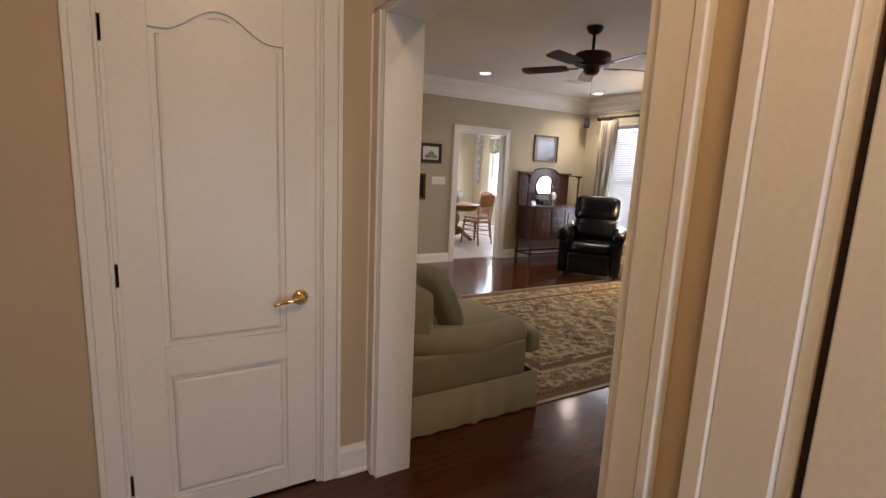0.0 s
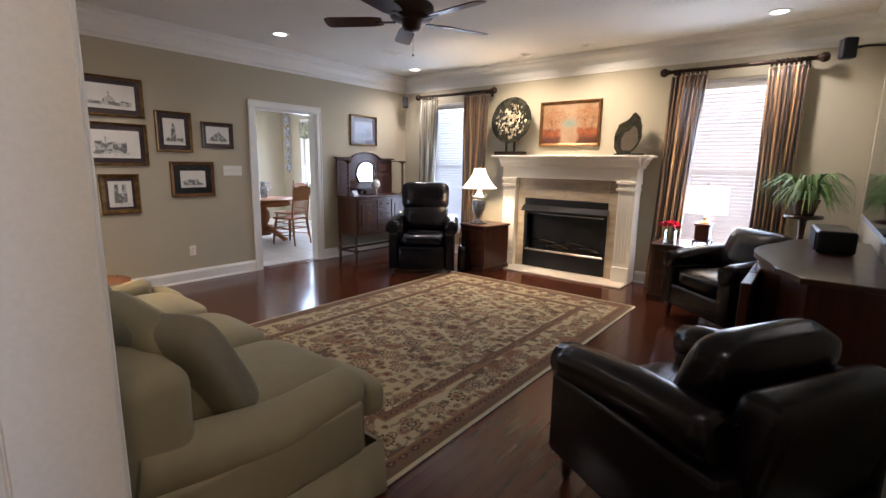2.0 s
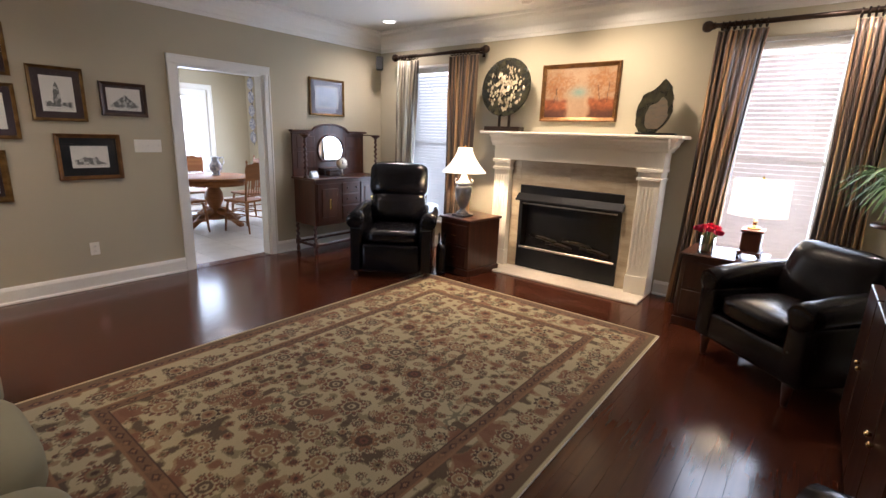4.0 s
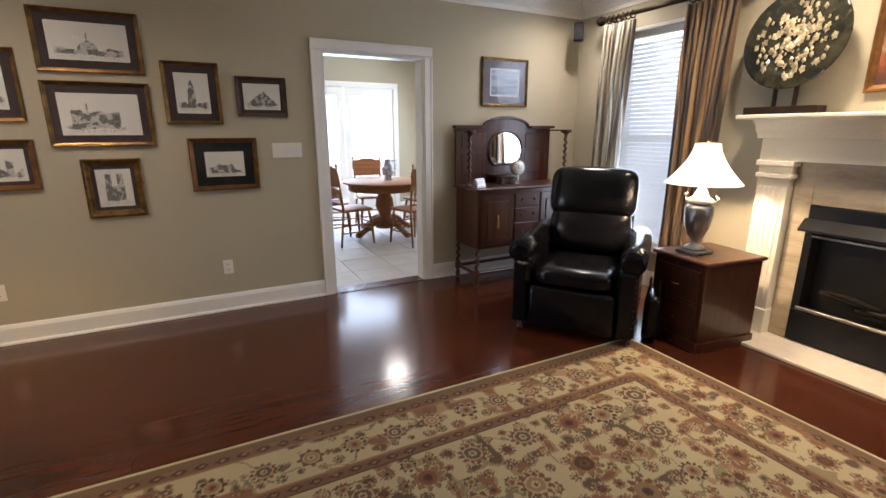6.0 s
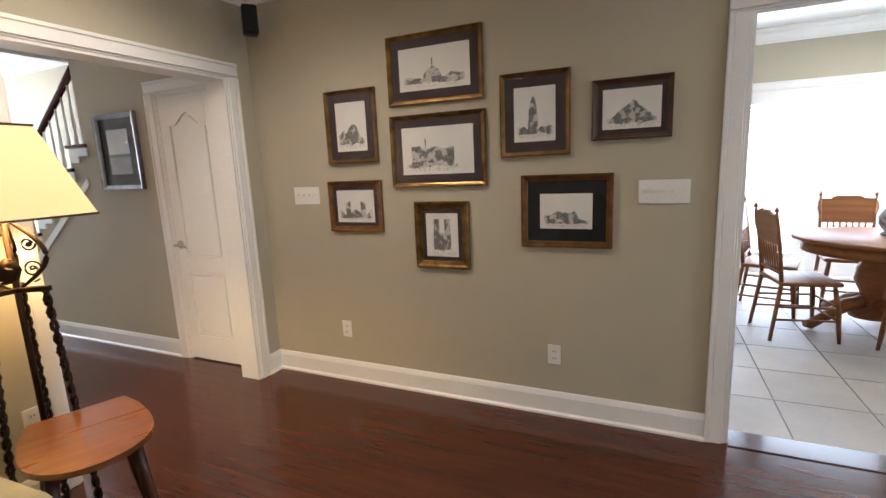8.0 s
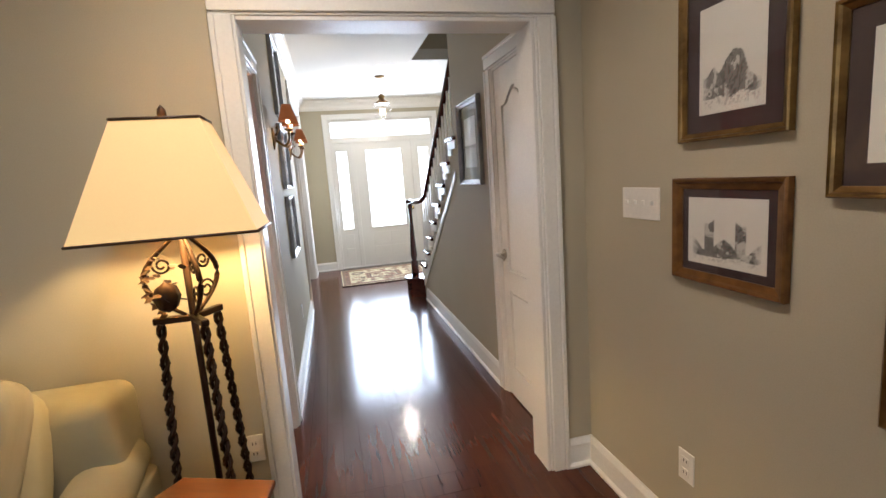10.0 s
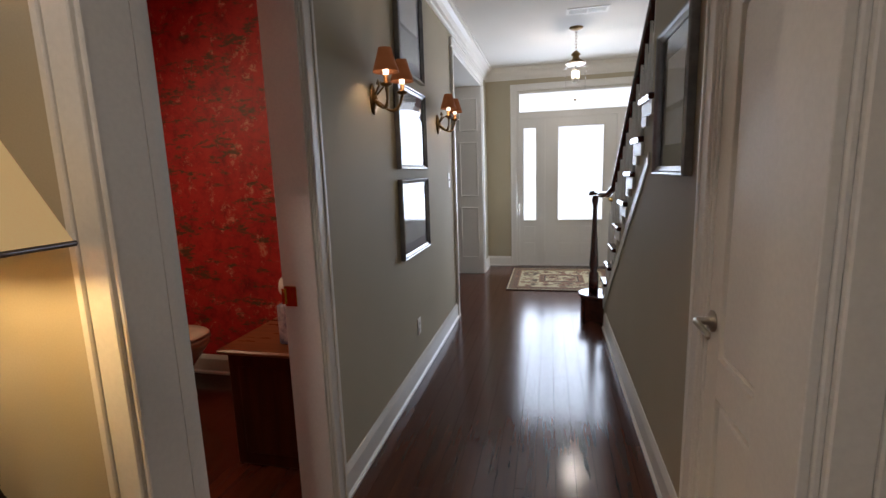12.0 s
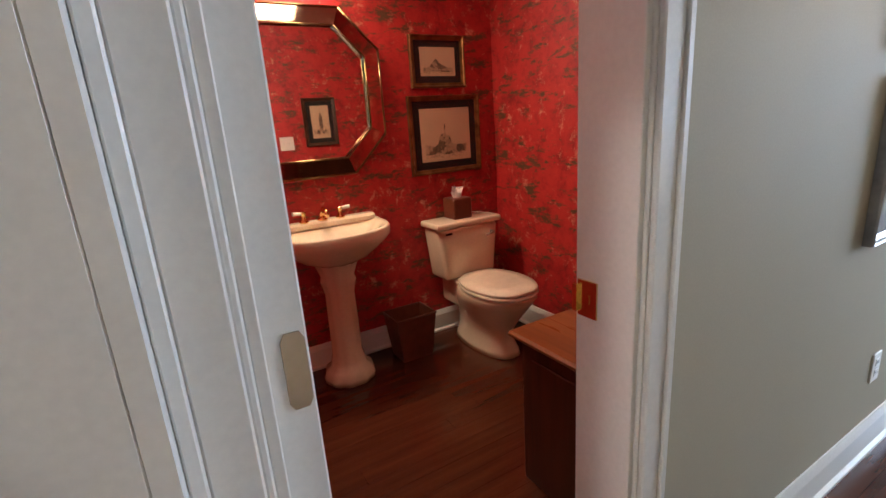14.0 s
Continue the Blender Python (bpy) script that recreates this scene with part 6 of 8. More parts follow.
sideboard()
c = thing("mantel_clock", pose(6.09, 6.20, 0.925, 0, 0, -12), "small round silver desk clock on the dark sideboard", "clock")
bm = bmesh.new()
lathe(bm, [(0, -0.02), (0.07, -0.02), (0.075, 0), (0.065, 0.012), (0.0, 0.012)], 28, m=pose(0, 0, 0.155, 90))
box(bm, -0.035, 0.035, -0.025, 0.025, 0, 0.012, 0.003)
tube(bm, [(0, 0, 0.01), (0, 0, 0.09)], 0.012, 10)
part("case", bm, M["nickel"], c)
bm = bmesh.new()
lathe(bm, [(0, 0), (0.058, 0), (0.058, 0.002), (0, 0.002)], 28, m=Matrix.Translation((0, -0.0125, 0.155)) @ Matrix.Rotation(radians(90), 4, "X"))
part("dial", bm, M["white"], c)
part("hand", B((-0.002, 0.002, -0.0165, -0.015, 0.155, 0.198), (0, 0.03, -0.0165, -0.015, 0.153, 0.157)), M["black"], c)
ca = thing("desk_calendar", pose(5.66, 6.19, 0.925, 0, 0, 12), "small grey tilted desk calendar on the dark sideboard", "desk calendar")
bm = bmesh.new()
prism(bm, [(-0.03, 0), (0.04, 0), (0.012, 0.075), (0.002, 0.075)], -0.055, 0.055, Matrix(((0, 0, 1, 0), (1, 0, 0, 0), (0, 1, 0, 0), (0, 0, 0, 1))))
part("stand", bm, M["silver"], ca)
part("card", B((-0.045, 0.045, -0.002, 0.0, -0.028, 0.028)), M["plate"], ca, at=pose(0, -0.0165, 0.036, -23))
bx = thing("trinket_box", pose(6.02, 6.30, 0.925), "small dark carved wooden box on the sideboard below the mirror", "box")
part("body", B((-0.075, 0.075, -0.045, 0.045, 0, 0.05), bevel=0.005), M["dframe"], bx)
part("lid", B((-0.08, 0.08, -0.05, 0.05, 0.051, 0.068), bevel=0.006), M["dframe"], bx)


# ---- end tables and lamps ----
def end_table(m, w, dp, h, label, drawers=2):
    d = thing("end_table", m, label, "end table", "end tables")
    part("body", B((-w / 2 + 0.02, w / 2 - 0.02, -dp / 2 + 0.02, dp / 2 - 0.02, 0.07, h - 0.025), bevel=0.005), M["mahog"], d)
    part("tabletop", B((-w / 2, w / 2, -dp / 2, dp / 2, h - 0.025, h), bevel=0.008), M["mahog"], d)
    part("plinth", B((-w / 2 + 0.01, w / 2 - 0.01, -dp / 2 + 0.01, -dp / 2 + 0.05, 0.0, 0.07), (-w / 2 + 0.01, -w / 2 + 0.05, -dp / 2 + 0.05, dp / 2 - 0.01, 0, 0.07), (w / 2 - 0.05, w / 2 - 0.01, -dp / 2 + 0.05, dp / 2 - 0.01, 0, 0.07), bevel=0.004), M["mahog"], d)
    for k in range(drawers):
        z0 = 0.10 + k * (h - 0.15) / drawers
        z1 = z0 + (h - 0.15) / drawers - 0.02
        dr = part("drawer", B((-w / 2 + 0.05, w / 2 - 0.05, -dp / 2 + 0.008, -dp / 2 + 0.02, z0, z1), bevel=0.004), M["mahog"], d)
        bm = bmesh.new()
        tube(bm, [(-0.035, -dp / 2 + 0.008, (z0 + z1) / 2), (-0.03, -dp / 2 - 0.012, (z0 + z1) / 2 - 0.01), (0.03, -dp / 2 - 0.012, (z0 + z1) / 2 - 0.01), (0.035, -dp / 2 + 0.008, (z0 + z1) / 2)], 0.004, 8)
        part("pull", bm, M["brass"], dr)
    return d


end_table(facing(6.42, 4.42, -0.99, 0.12), 0.46, 0.54, 0.62, "dark mahogany end table with drawers between the recliner and the fireplace")
end_table(facing(6.55, 1.98, -1, 0.05), 0.56, 0.50, 0.62, "dark mahogany end table with drawers between the curtain and the armchair")


def bell_shade(bm, r0, r1, z0, z1, n=36, scallop=0.0):
    pr = []
    for i in range(9):
        t = i / 8
        r = r0 + (r1 - r0) * (1 - (1 - t) ** 1.6)
        pr.append((r, z0 + (z1 - z0) * t))
    rings = []
    for r, z in pr + [(q - 0.003, w) for q, w in pr[::-1]]:
        rings.append([bm.verts.new((r * math.cos(2 * math.pi * i / n) * (1 + scallop * math.cos(8 * 2 * math.pi * i / n)), r * math.sin(2 * math.pi * i / n) * (1 + scallop * math.cos(8 * 2 * math.pi * i / n)), z)) for i in range(n)])
    rings.append(rings[0])
    for a, b in zip(rings, rings[1:]):
        for i in range(n):
            bm.faces.new((a[i], a[(i + 1) % n], b[(i + 1) % n], b[i])).smooth = True


def bulb_part(d, z, x=0.0, y=0.0, r=0.026, parent=None):
    bm = bmesh.new()
    lathe(bm, [(0.012, -0.05), (0.013, -0.03), (r, 0.0), (r * 0.9, 0.018), (0, r)], 14, (x, y, z))
    b = part("bulb", bm, M["bulb"], parent or d, "lit frosted bulb")
    b.visible_shadow = False


def urn_lamp():
    d = thing("table_lamp", pose(6.33, 4.47, 0.62), "silver and cream urn lamp with a lit cream bell shade", "lamp")
    bm = bmesh.new()
    box(bm, -0.085, 0.085, -0.085, 0.085, 0, 0.022, 0.006)
    lathe(bm, [(0.07, 0.022), (0.062, 0.04), (0.035, 0.06), (0.028, 0.085), (0.045, 0.11), (0.075, 0.18), (0.088, 0.26), (0.086, 0.31), (0.07, 0.33), (0.05, 0.335)], 28, ribs=14, rib=0.03)
    part("urn", bm, M["silver"], d, "ribbed silver urn body")
    bm = bmesh.new()
    lathe(bm, [(0.05, 0.335), (0.078, 0.345), (0.082, 0.365), (0.05, 0.385), (0.035, 0.42), (0.022, 0.44), (0.012, 0.45), (0.010, 0.50)], 24)
    for s in (-1, 1):
        tube(bm, [(0, s * 0.07, 0.35), (0, s * 0.105, 0.355), (0, s * 0.118, 0.385), (0, s * 0.10, 0.40)], [0.012, 0.010, 0.008, 0.006], 8)
    part("collar", bm, M["white"], d, "cream glazed collar with handles")
    bm = bmesh.new()
    bell_shade(bm, 0.235, 0.075, 0.47, 0.73, scallop=0.012)
    sh = part("shade", bm, M["shade1"], d, "lit cream fabric bell shade")
    bm = bmesh.new()
    lathe(bm, [(0.006, 0.73), (0.012, 0.745), (0.0, 0.76)], 10)
    part("finial", bm, M["brass"], d)
    bulb_part(d, 0.58)


def drum_lamp():
    d = thing("table_lamp", pose(6.52, 1.82, 0.62), "lamp with a lit white drum shade on a carved box", "lamp")
    bm = bmesh.new()
    lo, hi = 0.115, 0.10
    prism(bm, [(-lo, -0.075), (lo, -0.075), (lo, 0.075), (-lo, 0.075)], 0.045, 0.06)
    box(bm, -0.095, 0.095, -0.065, 0.065, 0.06, 0.21, 0.012)
    box(bm, -0.11, 0.11, -0.075, 0.075, 0.21, 0.228, 0.004)
    part("base_box", bm, M["wicker"], d, "dark carved box base")
    for sx in (-1, 1):
        for sy in (-1, 1):
            bm = bmesh.new()
            tube(bm, [(sx * 0.09, sy * 0.055, 0.05), (sx * 0.11, sy * 0.07, 0.03), (sx * 0.10, sy * 0.065, 0.0)], [0.016, 0.012, 0.014], 8)
            part("foot", bm, M["mahog"], d)
    bm = bmesh.new()
    lathe(bm, [(0.05, 0.228), (0.045, 0.24), (0.014, 0.25), (0.014, 0.27), (0.02, 0.28), (0.01, 0.29), (0.008, 0.36)], 18)
    part("stem", bm, M["brass"], d)
    bm = bmesh.new()
    n = 36
    rings = []
    for r, z in ((0.195, 0.335), (0.185, 0.60), (0.182, 0.60), (0.192, 0.335), (0.195, 0.335)):
        rings.append([bm.verts.new((r * math.cos(2 * math.pi * i / n), r * math.sin(2 * math.pi * i / n), z)) for i in range(n)])
    for a, b in zip(rings, rings[1:]):
        for i in range(n):
            bm.faces.new((a[i], a[(i + 1) % n], b[(i + 1) % n], b[i])).smooth = True
    bmesh.ops.remove_doubles(bm, verts=bm.verts, dist=1e-5)
    part("shade", bm, M["shade2"], d, "lit white linen drum shade")
    bm = bmesh.new()
    lathe(bm, [(0.005, 0.60), (0.012, 0.615), (0.0, 0.635)], 10)
    part("finial", bm, M["brass"], d)
    bulb_part(d, 0.46)


urn_lamp()
drum_lamp()


def flowers():
    d = thing("flower_vase", pose(6.40, 2.10, 0.62), "square clear glass vase of pink roses on the end table", "vase of flowers")
    bm = B((-0.05, 0.05, -0.05, 0.05, 0, 0.012), (-0.05, -0.045, -0.05, 0.05, 0.012, 0.14), (0.045, 0.05, -0.05, 0.05, 0.012, 0.14), (-0.045, 0.045, -0.05, -0.045, 0.012, 0.14), (-0.045, 0.045, 0.045, 0.05, 0.012, 0.14))
    part("vase", bm, M["glass"], d)
    rr = random.Random(2)
    bm = bmesh.new()
    heads = []
    for i in range(9):
        a, r = i * 2.4, 0.025 + 0.05 * (i / 9) ** 0.5
        p = (r * math.cos(a) * 1.25, r * math.sin(a) * 1.25, 0.205 + rr.uniform(-0.02, 0.02) - r * 0.3)
        heads.append(p)
        tube(bm, [(p[0] * 0.2, p[1] * 0.2, 0.02), (p[0] * 0.5, p[1] * 0.5, 0.12), p], 0.0028, 6)
    part("stems", bm, M["leaf"], d)
    for p in heads:
        bm = bmesh.new()
        for k in range(14):
            a, t = k * 2.4, k / 14
            r = 0.006 + 0.026 * t
            c0 = Vector((p[0] + r * math.cos(a), p[1] + r * math.sin(a), p[2] + 0.012 - 0.012 * t))
            dirv = Vector((math.cos(a), math.sin(a), 0.6 - 0.7 * t)).normalized()
            side = dirv.cross(Vector((0, 0, 1))).normalized() * (0.010 + 0.012 * t)
            up = Vector((0, 0, 0.022))
            v = [bm.verts.new(c0 - side * 0.7 - up * 0.5), bm.verts.new(c0 + side * 0.7 - up * 0.5), bm.verts.new(c0 + side + up * 0.4 + dirv * 0.006), bm.verts.new(c0 + up * 0.75 + dirv * 0.010), bm.verts.new(c0 - side + up * 0.4 + dirv * 0.006)]
            bm.faces.new(v)
        part("rose", bm, M["petal"], d)


flowers()


def twig_lamp():
    d = thing("floor_lamp", pose(1.72, 4.91, 0), "iron floor lamp with twisted legs and a lit parchment shade", "lamp")
    base = bmesh.new()
    for a in (30, 150, 270):
        x, y = 0.10 * math.cos(radians(a)), 0.10 * math.sin(radians(a))
        x2, y2 = 0.155 * math.cos(radians(a)), 0.155 * math.sin(radians(a))
        bm = bmesh.new()
        n = 60
        for ph in (0, math.pi):
            pts = []
            for i in range(n + 1):
                t = i / n
                cx, cy, z = x2 + (x - x2) * t, y2 + (y - y2) * t, 0.012 + 1.02 * t
                pts.append((cx + 0.009 * math.cos(t * 60 + ph), cy + 0.009 * math.sin(t * 60 + ph), z))
            tube(bm, pts, 0.0085, 6)
        lathe(bm, [(0.018, 0), (0.02, 0.01), (0.010, 0.02)], 10, (x2, y2, 0))
        part("twisted_leg", bm, M["bronze"], d)
        bm = bmesh.new()
        box(bm, 0, 0.12, -0.012, 0.012, 1.03, 1.052, 0.003, Matrix.Rotation(radians(a), 4, "Z"))
        part("top_bar", bm, M["bronze"], d)
        # scroll work
        bm = bmesh.new()
        R = Matrix.Rotation(radians(a), 4, "Z")
        big = [R @ Vector((0.02 + 0.12 * math.sin(t * math.pi) * (1 - 0.2 * t), 0, 1.05 + 0.26 * t)) for t in [i / 14 for i in range(15)]]
        tube(bm, big, [0.006 + 0.003 * math.sin(i / 14 * math.pi) for i in range(15)], 6)
        for cz, cr, s in ((1.12, 0.035, 1), (1.22, 0.028, -1)):
            sp = [R @ Vector((0.07 + math.cos(t * 9 * s) * cr * (1 - t * 0.75), 0, cz + math.sin(t * 9 * s) * cr * (1 - t * 0.75))) for t in [i / 20 for i in range(21)]]
            tube(bm, sp, 0.004, 6)
        part("scroll", bm, M["bronze"], d)
    bm = bmesh.new()
    tube(bm, [(0, 0, 0.30), (0, 0, 1.40)], 0.011, 10)
    part("centre_stem", bm, M["bronze"], d)
    # leaf and pine cone cluster
    rr = random.Random(7)
    bm = bmesh.new()
    for i in range(36):
        a, z = rr.uniform(-2.6, 0.5), rr.uniform(1.06, 1.26)
        r = 0.055 + 0.055 * math.sin((z - 1.04) / 0.24 * math.pi)
        p = Vector((r * math.cos(a), r * math.sin(a), z))
        o = Vector((math.cos(a), math.sin(a), rr.uniform(-0.6, 0.9))).normalized() * rr.uniform(0.022, 0.04)
        s = o.cross(Vector((0.3, 0.2, 1))).normalized() * 0.013
        v = [bm.verts.new(q) for q in (p - s * 0.4, p + o * 0.5 - s, p + o, p + o * 0.5 + s, p + s * 0.4)]
        bm.faces.new(v)
    lathe(bm, [(0.0, -0.05), (0.025, -0.035), (0.036, 0), (0.028, 0.03), (0.0, 0.05)], 12, (0.07, -0.045, 1.13), ribs=6, rib=0.12)
    part("foliage", bm, M["bronze"], d, "iron leaves and pine cone", kind="stuff")
    bulb_part(d, 1.46)
    # shade: a six-panel pyramid with concave panels
    sh = None
    n = 4
    bm = bmesh.new()
    prof = []
    lo, hi = [], []
    rows = 7
    grid = []
    for j in range(rows):
        t = j / (rows - 1)
        r = 0.265 + (0.125 - 0.265) * t
        z = 1.315 + 0.35 * t
        row = []
        for k in range(4):
            a0, a1 = radians(45 + 90 * k), radians(135 + 90 * k)
            p0, p1 = Vector((math.cos(a0) * 0.6, math.sin(a0), 0)) * r * 1.35, Vector((math.cos(a1) * 0.6, math.sin(a1), 0)) * r * 1.35
            for i in range(6):
                row.append(bm.verts.new(p0 + (p1 - p0) * i / 6 + Vector((0, 0, z))))
        grid.append(row)
    w = 24
    for a, b in zip(grid, grid[1:]):
        for i in range(w):
            bm.faces.new((a[i], a[(i + 1) % w], b[(i + 1) % w], b[i]))
    sh = part("shade", bm, M["shade3"], d, "lit cream parchment shade with four curved panels")
    md = sh.modifiers.new("thickness", "SOLIDIFY")
    md.thickness = 0.003
    for r, z in ((0.358, 1.315), (0.169, 1.665)):
        bm = bmesh.new()
        loop = [(r * 0.6 * math.cos(radians(45 + 90 * k)), r * math.sin(radians(45 + 90 * k)), z) for k in range(5)]
        for p, q in zip(loop, loop[1:]):
            tube(bm, [p, q], 0.005, 6)
        part("shade_trim", bm, M["dframe"], sh)
    bm = bmesh.new()
    lathe(bm, [(0.006, 1.66), (0.014, 1.685), (0.012, 1.70), (0.0, 1.715)], 12)
    part("finial", bm, M["bronze"], d)


twig_lamp()


def side_table():
    d = thing("side_table", pose(2.05, 4.89, 0, 0, 0, -22), "orange cherry side table with a rounded top on splayed legs", "side table")
    H = 0.53
    ol = []
    for i in range(25):
        a = -math.pi / 2 + math.pi * i / 24
        ol.append((0.04 + 0.26 * math.cos(a) ** 0.8 if math.cos(a) > 0 else 0.04, 0.20 * math.sin(a)))
    ol += [(-0.10, 0.19), (-0.22, 0.16), (-0.22, -0.16), (-0.10, -0.19)]
    bm = bmesh.new()
    prism(bm, ol, H - 0.022, H, None, 0.005)
    part("tabletop", bm, M["cherry"], d)
    part("apron", B((-0.17, 0.15, -0.13, -0.11, H - 0.085, H - 0.022), (-0.17, 0.15, 0.11, 0.13, H - 0.085, H - 0.022), (0.13, 0.15, -0.11, 0.11, H - 0.085, H - 0.022), (-0.17, -0.15, -0.11, 0.11, H - 0.085, H - 0.022), bevel=0.003), M["mahog"], d)
    for x, y in ((-0.16, -0.12), (-0.16, 0.12), (0.15, -0.12), (0.15, 0.12)):
        bm = bmesh.new()
        tube(bm, [(x, y, H - 0.03), (x * 1.1, y * 1.15, 0.30), (x * 1.25, y * 1.4, 0.06), (x * 1.35, y * 1.5, 0.0)], [0.022, 0.019, 0.015, 0.018], 8)
        part("leg", bm, M["mahog"], d)


side_table()


# ---- ceiling fan, lights, speakers ----
def fan():
    d = thing("ceiling_fan", pose(3.90, 3.46, CEIL), "dark bronze ceiling fan with five dark wood blades", "ceiling fan")
    bm = bmesh.new()
    lathe(bm, [(0.075, 0), (0.075, -0.015), (0.055, -0.05), (0.02, -0.065), (0.014, -0.07)], 24)
    part("canopy", bm, M["bronze"], d)
    bm = bmesh.new()
    tube(bm, [(0, 0, -0.05), (0, 0, -0.22)], 0.014, 12)
    part("downrod", bm, M["bronze"], d)
    bm = bmesh.new()
    lathe(bm, [(0.03, -0.15), (0.06, -0.165), (0.15, -0.18), (0.165, -0.20), (0.165, -0.26), (0.15, -0.285), (0.10, -0.30), (0.075, -0.305), (0.07, -0.34), (0.055, -0.365), (0.0, -0.375)], 32, (0, 0, -0.05))
    part("motor_housing", bm, M["bronze"], d)
    for k in range(5):
        R = Matrix.Rotation(radians(-22 + 72 * k), 4, "Z")
        bm = bmesh.new()
        box(bm, 0.12, 0.27, -0.018, 0.018, -0.358, -0.350, 0.003, R)
        arm = part("blade_arm", bm, M["bronze"], d)
        bm = bmesh.new()
        ol = [(0.22, -0.05), (0.30, -0.065), (0.62, -0.07), (0.655, -0.055), (0.665, 0), (0.655, 0.055), (0.62, 0.07), (0.30, 0.065), (0.22, 0.05)]
        prism(bm, ol, -0.004, 0.004, R @ pose(0, 0, -0.347, 12), 0.002)
        part("blade", bm, M["mahog"], d)
    bm = bmesh.new()
    tube(bm, [(0.04, 0.02, -0.40), (0.04, 0.02, -0.56)], 0.0015, 5)
    lathe(bm, [(0.0, 0), (0.008, 0.012), (0.0, 0.03)], 8, (0.04, 0.02, -0.59))
    part("pull_chain", bm, M["bronze"], d)


fan()


def recessed(x, y, label="round recessed ceiling light with a white trim ring, lit"):
    d = thing("recessed_light", pose(x, y, CEIL), label, "ceiling light", "recessed lights")
    bm = bmesh.new()
    lathe(bm, [(0.070, -0.001), (0.072, -0.007), (0.092, -0.006), (0.096, -0.0005)], 32)
    part("trim_ring", bm, M["plate"], d)
    bm = bmesh.new()
    lathe(bm, [(0, -0.002), (0.070, -0.002), (0.070, -0.005), (0, -0.005)], 32)
    p = part("lens", bm, M["canlens"], d, "glowing frosted lens")


# the last three cans are unseen additions that go with the fill spots
for x, y in ((6.58, 5.87), (6.50, 1.42), (2.3, 5.7), (4.3, 5.8), (1.95, 1.30)):
    recessed(x, y)
for y, ty in ((4.05, 4.25), (3.25, 3.0)):
    d = thing("eyeball_light", pose(6.67, y, CEIL), "white recessed eyeball spotlight tilted towards the mantel", "ceiling light", "eyeball lights")
    bm = bmesh.new()
    lathe(bm, [(0.055, -0.001), (0.06, -0.008), (0.078, -0.006), (0.082, -0.0005)], 28)
    part("trim_ring", bm, M["plate"], d)
    bm = bmesh.new()
    lathe(bm, [(0.052, 0.0), (0.050, -0.012), (0.042, -0.022), (0.030, -0.028), (0.0, -0.028)], 24)
    part("eyeball", bm, M["plate"], d)


def speaker(m, label):
    d = thing("wall_speaker", m, label, "loudspeaker", "wall loudspeakers")
    bm = bmesh.new()
    rounded(bm, -0.045, 0.045, -0.10, 0.0, -0.085, 0.085, 0.015)
    part("cabinet", bm, M["black"], d)
    part("grille", B((-0.038, 0.038, -0.106, -0.10, -0.075, 0.075), bevel=0.003), M["mat_k"], d)
    bm = bmesh.new()
    tube(bm, [(0, -0.01, 0.0), (0, 0.08, 0.02), (0, 0.26, 0.02)], 0.010, 8)
    part("bracket", bm, M["black"], d)


speaker(facing(6.86, 6.32, -0.75, -0.65, 2.36), "small black wall loudspeaker on a bracket by the corner window")
speaker(facing(1.62, 6.37, 0.75, -0.65, 2.38), "small black wall loudspeaker on a bracket above the hall opening")
speaker(facing(6.62, 0.86, -0.45, 0.9, 2.42), "small black wall loudspeaker on a bracket above the plant")


def wall_plate(m, w, h, kind, label):
    d = thing("wall_plate", m, label, {"outlet": "outlet", "switch": "light switch", "blank": "wall plate"}[kind])
    part("plate", B((-w / 2, w / 2, -0.006, 0, -h / 2, h / 2), bevel=0.002), M["plate"], d)
    if kind == "outlet":
        for z in (-0.022, 0.022):
            s = part("socket", B((-0.016, 0.016, -0.0085, -0.006, z - 0.014, z + 0.014), bevel=0.001), M["plate"], d)
            part("slot", B((-0.008, -0.005, -0.009, -0.0085, z - 0.006, z + 0.006), (0.005, 0.008, -0.009, -0.0085, z - 0.005, z + 0.005)), M["black"], s)
    else:
        n = max(1, round(w / 0.05))
        for i in range(n):
            x = (i - (n - 1) / 2) * 0.046
            part("toggle", B((x - 0.005, x + 0.005, -0.016, -0.006, -0.004, 0.012), bevel=0.001), M["plate"], d)


wall_plate(pose(2.08, YN, 0.37), 0.072, 0.115, "outlet", "white duplex outlet low on the sage wall near the opening")
wall_plate(pose(3.49, YN, 0.365), 0.072, 0.115, "outlet", "white duplex outlet low on the sage wall below the sketches")
wall_plate(pose(1.84, YN, 1.285), 0.21, 0.117, "switch", "white four-gang light switch plate on the sage wall near the opening")
wall_plate(pose(4.02, YN, 1.275), 0.23, 0.117, "switch", "white four-gang light switch plate beside the kitchen doorway")
wall_plate(facing(XW, 4.98, 1, 0, 0.40), 0.072, 0.115, "outlet", "white duplex outlet low on the wall behind the floor lamp")
wall_plate(pose(-0.80, 5.04, 0.363, 0, 0, 180), 0.072, 0.115, "outlet", "white duplex outlet low on the hall wall below the pictures")
wall_plate(pose(-1.93, 5.04, 1.33, 0, 0, 180), 0.07, 0.13, "switch", "white light switch plate on the hall wall beside the dining opening")


